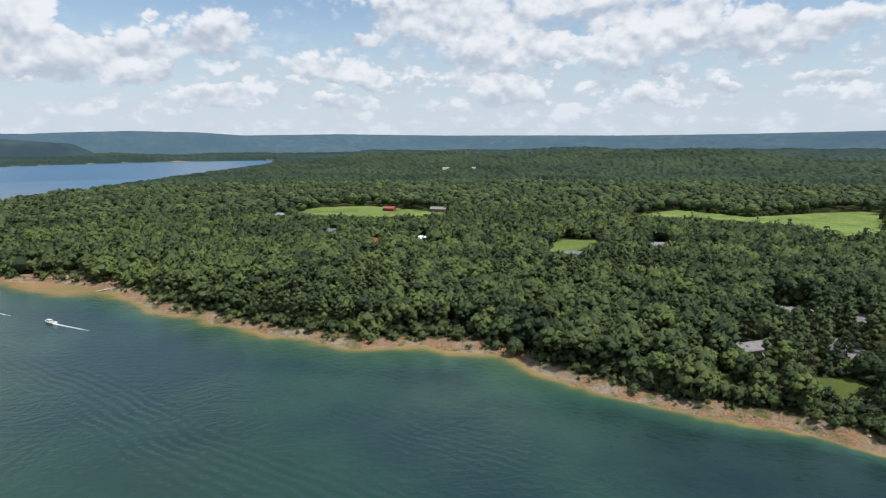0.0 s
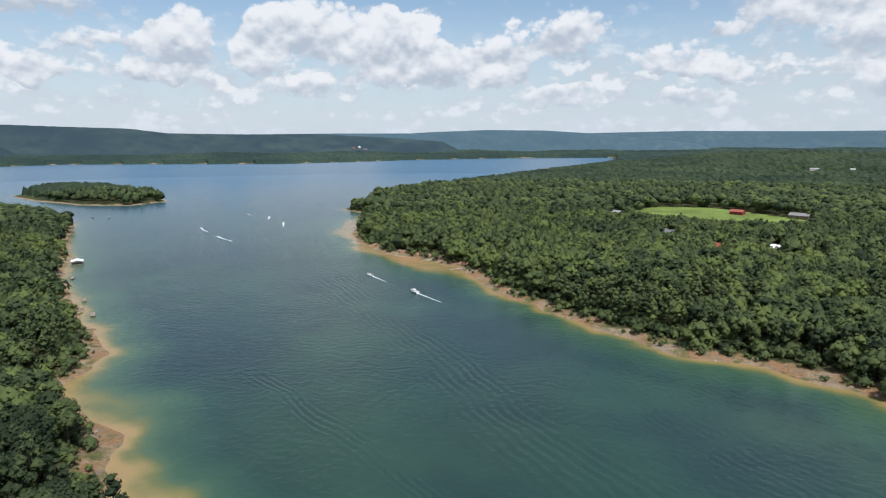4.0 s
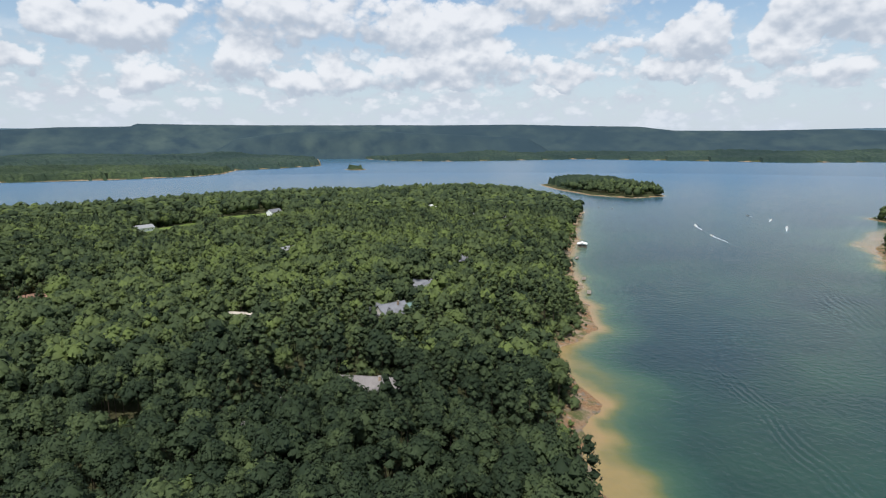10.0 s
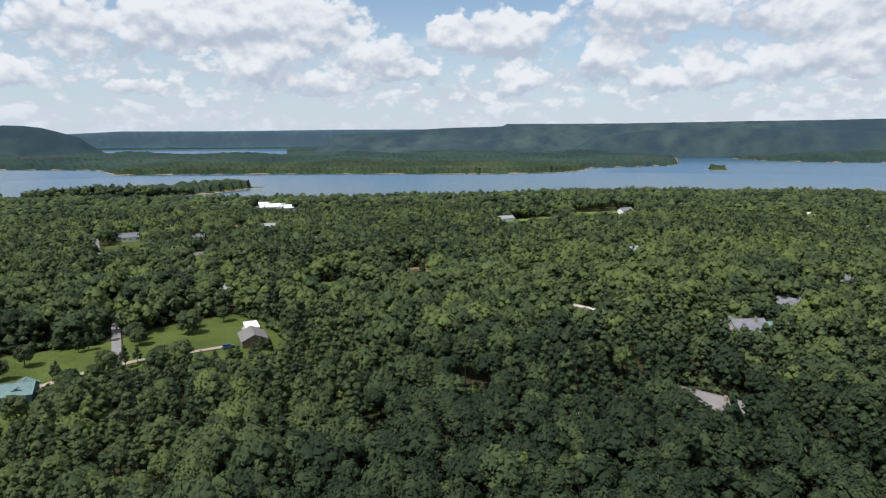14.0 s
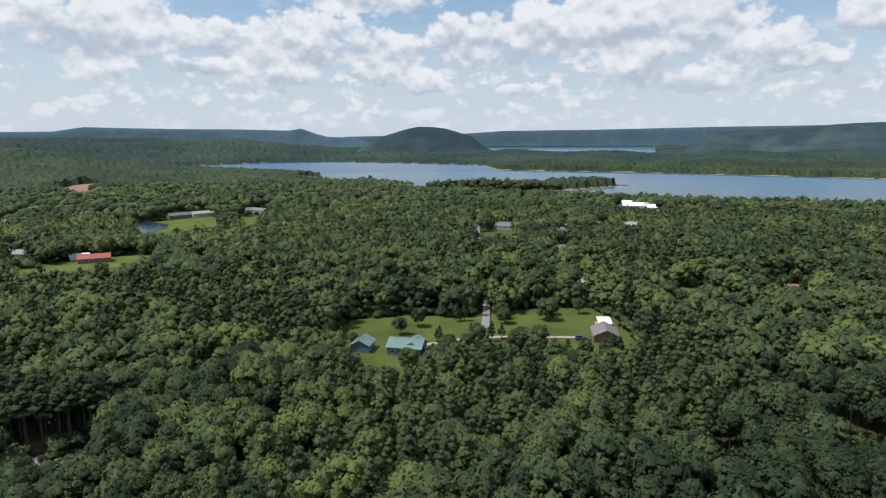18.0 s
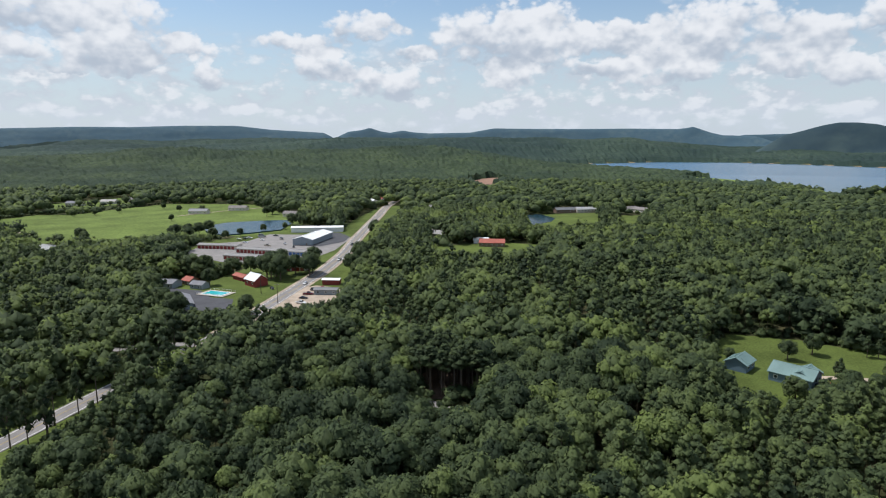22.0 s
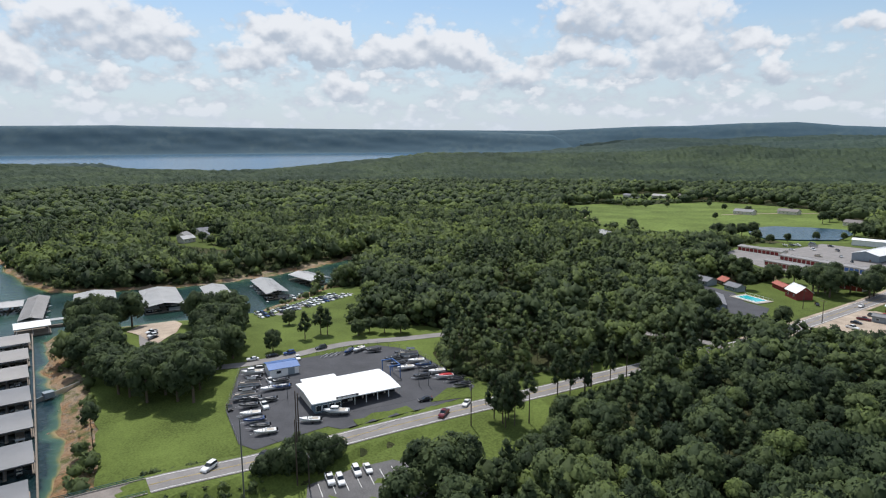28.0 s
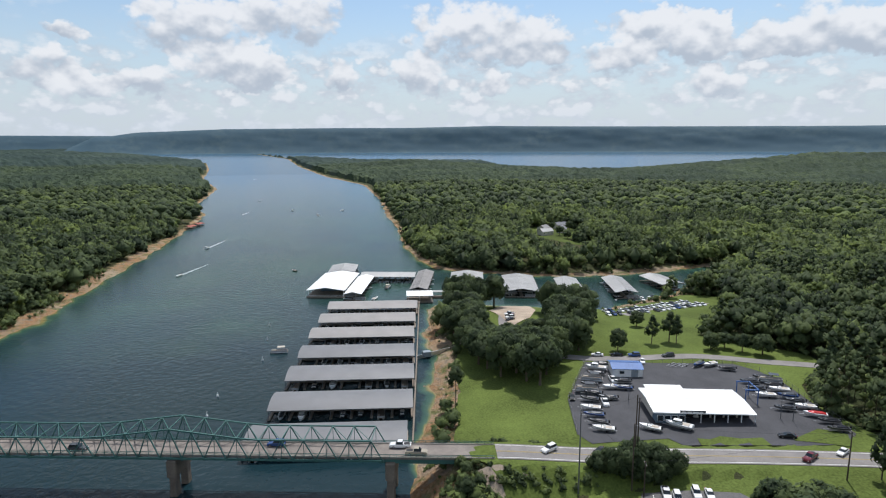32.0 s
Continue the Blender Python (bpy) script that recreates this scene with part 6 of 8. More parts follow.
pole(137.0, -151.5, 9, "slim lamp pole in the boat lot", 0, M_GALV, r=0.1)
pole(168, -116, 8, "slim lamp pole in the boat lot", 0, M_GALV, r=0.1)
pole(-190, -188, 10, "wooden utility pole on the lawn", 1)
pole(48, -322, 11, "wooden utility pole beside the highway", 1)
pole(60, -345, 10, "wooden utility pole beside the yard", 1)
wires = thing("power_line", "thin dark power lines sagging between poles", "power line")
for i, j in ((3, 4), (4, 5), (5, 6), (0, 5), (1, 3)):
    a, b = POLES[i], POLES[j]
    pts = [a.lerp(b, k / 8) - Vector((0, 0, 4 * 0.9 * (k / 8) * (1 - k / 8))) for k in range(9)]
    bm = bmesh.new()
    for p, q in zip(pts, pts[1:]):
        add_bar(bm, p, q, 0.03)
    part("wire", bm, M_WIRE, wires)

# ---- houses and sheds ----
HOUSE = "houses among the trees"
building("house", "grey ranch house with wide brown-grey shingle roof in the woods", "house", -198, 28, -25, 12, 20, 3.0, 2.4, M_BROWN, M_SHINGLE, wing=(5, 6, 9, 12), chimney=True, group=HOUSE)
building("house", "grey-roofed house with a cross wing among trees", "house", -329, 82, 55, 11, 18, 3.2, 3.0, M_OFFWHITE, M_GREYSHINGLE, wing=(-4, 5, 9, 12), group=HOUSE)
building("house", "steep grey-roofed house with a teal porch roof", "house", -281, 52, 20, 11, 14, 4.0, 4.2, M_OFFWHITE, M_GREYSHINGLE, wing=(-4, -3, 8, 13), chimney=True, group=HOUSE)
building("house", "small teal-roofed wing beside the grey house", "house", -290, 62, 20, 7, 9, 3.0, 2.2, M_OFFWHITE, M_TEALROOF, group=HOUSE)
building("shed", "sunlit sand-roofed shed in a forest gap", "shed", -288, -16.5, 150, 7, 12, 3.4, 2.6, M_BROWN, M_SANDROOF, windows=False)
building("garage", "slate-grey cottage with teal metal roof", "garage", -131.5, -202, -52, 7.5, 8.5, 3.0, 2.0, M_BLUEGREY, M_TEALROOF, seams=0.8)
building("house", "slate-grey house with teal metal roof on the lawn", "house", -142.5, -187.5, 35, 9.5, 13.5, 3.4, 2.4, M_BLUEGREY, M_TEALROOF, seams=0.8, wing=(-2, 2.5, 7, 10), group=HOUSE)
deck_ = thing("porch_deck", "reddish timber deck beside the teal-roofed house", "deck", pose(-152, -180.5, on_land(-152, -180) + 0.2, 0, 0, 35))
part("deck_board", box(0, 0, 0.6, 4, 5, 0.2), M_REDROOF, deck_)
for sx in (-1, 1):
    for sy in (-1, 1):
        part("post", box(sx * 1.8, sy * 2.3, 0.5, 0.15, 0.15, 2.0), M_BROWN, deck_)
building("house", "brown brick house with hipped brown roof by the lawn", "house", -214.5, -145.5, -50, 10, 13, 2.9, 2.3, M_BROWN, M_SHINGLE, group=HOUSE)
patio = thing("carport", "white flat-roofed carport behind the brown house", "carport", pose(-228, -155, on_land(-228, -155) + 0.2, 0, 0, -50))
part("roof", box(0, 0, 3.0, 6, 11, 0.25), M_WHITEROOF, patio)
for sx in (-1, 1):
    for sy in (-1, 0, 1):
        part("post", box(sx * 2.7, sy * 5, 1.5, 0.16, 0.16, 3.0), M_WHITE, patio)
part("slab", box(0, 0, 0.1, 7, 14, 0.2), M_CONCRETE, patio, "pale concrete slab")
building("house", "tan-roofed lakeside ranch house behind trees", "house", 125, 242, -72, 9, 15, 3.0, 1.9, M_OFFWHITE, M_SHINGLE, wing=(-2, -4, 7, 8), group=HOUSE)
building("house", "pale-walled lakeside house with brown roof", "house", 160, 225, 70, 8, 11, 2.9, 1.8, M_OFFWHITE, M_SHINGLE, group=HOUSE)
building("garage", "low grey garage beside the lakeside street", "garage", 193, 274, 65, 6.5, 8, 2.7, 1.5, M_GREY, M_GREYSHINGLE)
building("house", "long pale-roofed house above the wood", "house", 172, 484, 75, 11, 24, 3.2, 1.8, M_OFFWHITE, M_TANROOF, group=HOUSE)
building("shed", "grey sheds on a pale earth yard", "shed", 98, 452, 60, 7, 14, 3.0, 1.6, M_GREY, M_GREYSHINGLE, windows=False)
building("house", "white house with grey roof among trees", "house", -104, 572, 30, 11, 18, 3.4, 2.4, M_WHITE, M_GREYSHINGLE, wing=(3, 2, 9, 13), group=HOUSE)
building("house", "red-roofed white house among trees", "house", -57, 512, 55, 9, 14, 3.2, 2.4, M_WHITE, M_REDROOF, group=HOUSE)
building("house", "pale house with white roof among trees", "house", -18, 526, 75, 9, 16, 3.2, 2.0, M_WHITE, M_WHITEROOF, group=HOUSE)
building("house", "grey-roofed house hidden in the woods", "house", -233, 624, 40, 9, 14, 3.2, 2.4, M_OFFWHITE, M_GREYSHINGLE, group=HOUSE)
building("shed", "long white farm building by the pasture", "farm shed", -186, 712, 62, 10, 26, 3.6, 1.8, M_WHITE, M_GALV2, windows=False)
building("barn", "red-roofed barn at the pasture's edge", "barn", -68, 786, 70, 8, 15, 3.6, 2.2, M_REDWALL, M_REDROOF, windows=False)
building("barn", "brown barn by a bare bank", "barn", -5, 772, 70, 10, 20, 4.0, 2.4, M_BROWN, M_TANROOF, windows=False)
for i, (x, y, rz, w, l, rm) in enumerate(((-638, 212, 20, 10, 16, M_GREYSHINGLE), (-608, 238, 60, 10, 18, M_GREYSHINGLE), (-559, 226, 40, 9, 14, M_SHINGLE), (-522, 207, 20, 11, 17, M_SHINGLE), (-912, 230, 10, 9, 14, M_GALV2), (-467, 10, 30, 9, 16, M_GALV2), (-750, 5, 50, 9, 18, M_GREYSHINGLE), (-398, 122, 30, 9, 14, M_GREYSHINGLE), (-738, 192, 30, 10, 16, M_WHITEROOF))):
    building("house", ("white-roofed" if rm == M_WHITEROOF else "pale metal-roofed" if rm == M_GALV2 else "brown-roofed" if rm == M_SHINGLE else "grey-roofed") + " lake house showing through the treetops", "house", x, y, rz, w, l, 4.2, 3.0, M_OFFWHITE if i % 2 else M_WHITE, rm, group=HOUSE)
for x, y, l, w in ((-676, -413, 34, 18), (-668, -384, 24, 14), (-690, -440, 26, 14)):
    building("storage_barn", "large white metal boat storage barn near the bay", "barn", x, y, 40, w, l, 7.0, 3.2, M_WHITE, M_WHITEROOF, windows=False, seams=2.5)
for i, (x, y, rz, w, l, rm, wm) in enumerate(((-433, -402, 40, 9, 18, M_GALV, M_WHITE), (-511, -348, 30, 10, 20, M_REDROOF, M_OFFWHITE), (-530, -330, 30, 10, 24, M_GALV2, M_WHITE), (-286, -212, 35, 8, 14, M_GALV2, M_BLUEGREY), (-540, -270, 60, 9, 16, M_GALV2, M_WHITE), (-454, -238, 20, 9, 14, M_SHINGLE, M_OFFWHITE), (-436, -410, 40, 8, 20, M_GALV, M_GREY), (-447, -352, 50, 9, 16, M_GREYSHINGLE, M_OFFWHITE), (-645, -120, 40, 10, 22, M_GALV2, M_WHITE), (-370, -290, 40, 9, 16, M_SHINGLE, M_OFFWHITE), (-325, -696, 20, 12, 26, M_SHINGLE, M_OFFWHITE), (-311, -712, 100, 10, 22, M_SHINGLE, M_WHITE), (-240, -716, 95, 10, 36, M_GALV, M_BROWN), (-262, -714, 95, 9, 30, M_GALV2, M_OFFWHITE))):
    building("house", ("red" if rm == M_REDROOF else "brown" if rm == M_SHINGLE else "pale") + "-roofed village house between trees", "house", x, y, rz, w, l, 3.6, 2.4, wm, rm, group=HOUSE)
# beside the highway
building("barn", "small red barn house with white metal roof", "barn", 66.5, -369, 40, 8.5, 11, 4.0, 3.0, M_REDWALL, M_WHITEROOF, seams=0.9)
building("shed", "low red shed with rusty roof", "shed", 78, -386, 40, 5, 12, 2.6, 1.2, M_REDWALL, M_REDROOF, windows=False)
building("motel_block", "low grey-roofed block beside the asphalt yard", "motel", 97, -328, 20, 9, 22, 2.8, 1.7, M_GREY, M_GREYSHINGLE)
building("motel_block", "low grey-roofed block beside the asphalt yard", "motel", 120, -374, 70, 9, 18, 2.8, 1.7, M_GREY, M_GREYSHINGLE)
building("cabin", "small red-roofed cabin by the yard", "cabin", 106, -378, 50, 6, 7, 2.8, 1.8, M_BROWN, M_REDROOF)
building("cabin", "dark grey cabin by the yard", "cabin", 98, -367, 60, 6, 9, 2.6, 1.5, M_GREY, M_GREYSHINGLE)
building("mobile_office", "grey mobile office on a gravel lot", "office", 24, -339, 78, 4.4, 13, 3.0, 0.8, M_GREY, M_GALV)
building("shed", "red shed with flat white roof by the lot", "shed", 22.5, -364, 78, 5, 10, 3.0, 0.5, M_REDWALL, M_WHITEROOF, windows=False)
building("shed", "white trailer among bushes", "shed", -1, -376, 60, 3.5, 10, 2.8, 0.6, M_WHITE, M_WHITEROOF, windows=False)
for x, y, rz, w, l, lab in ((117, -506, 72, 9, 34, "tan-roofed row of storage units with red doors"), (72, -476, 66, 9, 58, "long row of storage units with red and blue doors"), (90, -456, 66, 9, 27, "short grey row of storage units"), (48, -412, 68, 9, 16, "short brown row of storage units")):
    ob = building("storage_row", lab, "storage units", x, y, rz, w, l, 3.2, 0.7, M_OFFWHITE, M_TANROOF, windows=False, seams=2.4, door=False, group="storage rows")
    door_ = None
    for i in range(int(l / 3.2)):
        for sx in (-1, 1):
            m = pose(sx * (w / 2 + 0.03), -l / 2 + 1.8 + i * 3.2, 1.3)
            if door_ is None or i == int(l / 6.4):
                door_ = part("roller_door", box(0, 0, 0, 0.1, 2.5, 2.5), M_REDWALL if i < l / 6.5 else M_BLUEROOF, ob)
                door_.matrix_basis = m
            else:
                twin(door_, ob, m)
building("workshop", "blue-grey metal workshop with long white roof", "workshop", 46, -530, 162, 17, 45, 5.0, 2.2, M_GREY, M_WHITEROOF, windows=False, seams=2.0)
building("workshop", "long low white-roofed building behind the workshop", "workshop", 47, -594, 86, 9, 48, 4.4, 1.0, M_WHITE, M_WHITEROOF, windows=False, seams=2.0)
building("barn", "long pale-roofed metal barn by the pasture", "barn", 241, -500, 40, 15, 24, 4.6, 2.0, M_GREY, M_GALV2, windows=False, seams=1.5)
building("farmhouse", "brick farmhouse with rust-red roof on a lawn", "house", -99, -487, 75, 11, 20, 3.2, 2.4, M_BROWN, M_REDROOF, group=HOUSE)
building("shed", "white-roofed shed beside the farmhouse", "shed", -93, -503, 75, 8, 12, 3.0, 1.4, M_WHITE, M_WHITEROOF, windows=False)
for x, y, rz, rm in ((200, -776, 80, M_GALV), (160, -806, 80, M_SHINGLE), (83, -722, 70, M_SHINGLE), (-79, -776, 60, M_TANROOF), (-60, -540, 40, M_TANROOF), (-10, -874, 10, M_WHITEROOF), (-22, -900, 10, M_REDROOF), (-47, -1000, 80, M_WHITEROOF), (-83, -1003, 80, M_GALV2), (-132, -1255, 60, M_SHINGLE), (395, -905, 80, M_GREYSHINGLE), (360, -930, 80, M_TANROOF), (340, -960, 60, M_SHINGLE)):
    building("house", "farm house roof beyond the pasture and highway", "house", x, y, rz, 11, 22, 3.6, 2.4, M_OFFWHITE, rm, group=HOUSE)
for x, y, rz, rm in ((593, -303, 20, M_TANROOF), (516, -279, 60, M_GREYSHINGLE), (508, -258, 10, M_GALV2), (540, -290, 10, M_GREYSHINGLE), (528, -266, 40, M_TANROOF), (720, -232, 40, M_WHITEROOF), (1009, -795, 30, M_REDROOF), (1085, -788, 60, M_WHITEROOF), (1072, -761, 20, M_TANROOF)):
    building("house", "hillside house showing among the trees", "house", x, y, rz, 8, 12, 3.6, 2.4, M_OFFWHITE, rm, group=HOUSE)
pool = thing("swimming_pool", "rectangular turquoise pool with pale concrete deck and rail", "pool", pose(85.1, -349.9, on_land(85.1, -349.9) + 0.35, 0, 0, 62))
part("deck", box(0, 0, 0.12, 11.5, 18, 0.3, 0, 0.05), M_CONCRETE, pool, "pale concrete deck")
part("coping", box(0, 0, 0.32, 8.0, 13.6, 0.12, 0, 0.03), M_WHITE, pool)
part("water", box(0, 0, 0.4, 7.0, 12.6, 0.08), M_POOL, pool, "bright turquoise water")
for sx in (-1, 1):
    for i in range(7):
        part("rail_post", box(sx * 5.6, -8.7 + i * 2.9, 0.85, 0.08, 0.08, 1.2), M_WHITE, pool)
    part("rail", box(sx * 5.6, 0, 1.4, 0.06, 17.6, 0.08), M_WHITE, pool)

# ---- lake boats and wakes ----
def wake(x, y, dx, dy, length, w0=1.2, w1=0.45):
    """A foam trail behind a boat, fraying out."""
    d = math.hypot(dx, dy)
    ux, uy = dx / d, dy / d
    g = np.random.default_rng(int(abs(x) + abs(y)))
    bm = bmesh.new()
    n = 22
    rows = []
    for i in range(n + 1):
        k = i / n
        w = (w0 + (w1 - w0) * k ** 0.8) * (1 - k ** 3 * 0.75) * g.uniform(0.7, 1.25)
        cx, cy = x - ux * length * k, y - uy * length * k
        rows.append([bm.verts.new((cx - uy * w / 2 * s + g.uniform(-0.2, 0.2), cy + ux * w / 2 * s, 0.05 + 0.10 * (1 - abs(s)) * (1 - k))) for s in (-1, -0.3, 0.3, 1)])
    for a, b in zip(rows, rows[1:]):
        for i in range(3):
            bm.faces.new((a[i], a[i + 1], b[i + 1], b[i]))
    return tagged(part("wake", bm, M_FOAM), "white foam wake behind a speeding boat", "wake", kind="structure")


cruisers = [boat("runabout", PAINTS["white"], "white motorboat speeding over the lake", L=7.0), boat("cruiser", PAINTS["white"], "white cabin boat crossing the lake", L=8.4), boat("runabout", PAINTS["black"], "dark motorboat drifting on the lake", L=6.4), boat("pontoon", PAINTS["silver"], "grey pontoon boat on the lake", L=7.6)]
for b in cruisers:
    b["group"] = "boats on the lake"
for k, x, y, dx, dy, trail in ((1, -206, 314, -26, 13, 30), (0, -262, 342, -24, 13, 26), (1, -528, 527, -14, 14, 26), (0, -592, 567, -12, 13, 24), (2, -637, 573, -20, 4, 12), (1, -573, 448, -30, 14, 30), (0, -508, 416, -33, 12, 42), (2, -786, 451, -10, 3, 0), (2, -767, 461, -10, 3, 0), (0, 465, 48, -40, 18, 40), (1, 582, 36, -44, 14, 46), (2, 457.7, -30.5, 10, 4, 0), (3, 275.5, -10.4, 4, 20, 0), (3, 381.5, -83, 15, -8, 0), (0, 357.3, -70, 12, -8, 0), (0, 856, 5.4, -20, 5, 30), (0, 1058, -20, 10, 5, 0), (1, 885, -60, 14, 4, 0), (1, 816, -87, 14, 4, 10), (1, 861, -126, 10, -5, 0), (0, 1734, -22, 10, 5, 20), (0, -2500, 1900, 10, 4, 20), (0, -1900, 1500, 10, 4, 0)):
    put(cruisers, k, x, y, math.degrees(math.atan2(-dx, dy)), 0.0)
    if trail:
        d = math.hypot(dx, dy)
        wake(x - dx / d * 3, y - dy / d * 3, dx, dy, trail)
for x, y in ((319.5, -7.9), (295.6, -6.0), (267, -3.1), (232.2, 13.6), (215.4, 16.4)):
    buoy = thing("buoy", "small white marker buoy floating off the docks", "buoy", pose(x, y, 0), "marker buoys")
    part("float", bar((0, 0, -0.2), (0, 0, 0.5), 0.45, 0.38, 10), M_WHITE, buoy)
    part("post", bar((0, 0, 0.5), (0, 0, 1.5), 0.16, 0.12, 8), M_WHITE, buoy)
jetty = thing("jetty", "narrow pale jetty at the sandy shore", "jetty", pose(-213, 393, 0, 0, 0, -36))
for i in range(9):
    part("plank", box(0, -11 + i * 2.4, 0.7, 1.8, 2.3, 0.15), M_CONCRETE, jetty)
for i in range(4):
    part("pile", bar((0.7, -10 + i * 6, -1.5), (0.7, -10 + i * 6, 0.7), 0.12, 0.12, 6), M_TIMBER, jetty)
dock("boat_house", "small white-roofed private boat dock off the shore", -487, 264, 60, 10, 8, 2.6, 1.0, M_WHITEROOF, False)
for x, y, rz in ((731, 61, 60), (752, 54, 60)):
    dock("boat_house", "small rusty-roofed private boat dock off the shore", x, y, rz, 12, 9, 2.8, 1.0, M_REDROOF, False)
for x, y, rz in ((-366, 200, 60), (-436, 232, 55), (-330, 184, 60)):
    j = thing("jetty", "small timber jetty off the rocky shore", "jetty", pose(x, y, 0, 0, 0, rz))
    for i in range(4):
        part("plank", box(0, -4 + i * 2.2, 0.6, 2.4, 2.1, 0.2), M_TIMBER, j)
for x, y, w in ((811, 5560, 60), (1099, 5895, 50), (1256, 5424, 80), (1481, 5269, 90), (1650, 5201, 70), (829, 2076, 18), (10, 1705, 20), (85, 1708, 10), (301, 2195, 14)):
    px, py, pz = (float(v) for v in warp(np.array(x * 1.0), np.array(y * 1.0), np.array(22.0)))
    k = math.hypot(px, py) / math.hypot(x, y)
    ob = thing("distant_building", "pale building of a far-off town above the woods", "building", pose(px, py, pz, 0, 0, math.degrees(math.atan2(-x, y)) + 90), "far town buildings")
    part("wall", gable_walls(w * k, 18 * k, 7 * k, 3 * k), M_OFFWHITE, ob)
    part("roof", gable_roof(w * k, 18 * k, 7 * k, 3 * k, 0.3, 0.3), M_GALV2, ob)

FAR_HOMES = [(56.39, -1.23), (55.54, -1.13), (54.55, -1.23), (53.66, -1.08), (52.43, -1.23), (40.39, -0.79), (38.57, -0.29), (38.05, -0.2), (37.48, -0.43), (93.73, -0.7), (93.44, -0.56), (90.39, -0.78), (87.07, -0.58), (86.17, -0.54), (73.57, -1.15)]


def hillside(bearing, rise):
    """Where a line of sight meets the slope of the long west ridge."""
    a, t = math.radians(bearing), math.tan(math.radians(rise))
    for r in range(4150, 6100, 10):
        up = min(1.0, (r - 4100) / 2080)
        if -8 + 281 * up * up * (3 - 2 * up) > EYE_Z + r * t:
            break
    r -= 60
    return -math.sin(a) * r, math.cos(a) * r, EYE_Z + r * t


for i, (bearing, rise) in enumerate(FAR_HOMES):
    x, y, z = hillside(bearing, rise)
    px, py, pz = (float(v) for v in warp(np.array(x), np.array(y), np.array(z)))
    k = math.hypot(px, py) / math.hypot(x, y)
    ob = thing("distant_house", "pale lake house far off on the wooded hillside", "house", pose(px, py, pz - 1.0, 0, 0, bearing + 60 + 25 * (i % 4)), "far lake houses")
    w = 16 + 5 * (i % 3)
    part("wall", gable_walls(w * k, 11 * k, 7 * k, 3 * k), M_OFFWHITE if i % 2 else M_BROWN, ob)
    part("roof", gable_roof(w * k, 11 * k, 7 * k, 3 * k, 0.3, 0.3), (M_GALV2, M_SHINGLE, M_REDROOF, M_WHITEROOF)[i % 4], ob)

# ---- trees ----


def unit_rows(a):
    a = np.asarray(a, float)
    return a / np.maximum(np.linalg.norm(a, axis=1, keepdims=True), 1e-9)


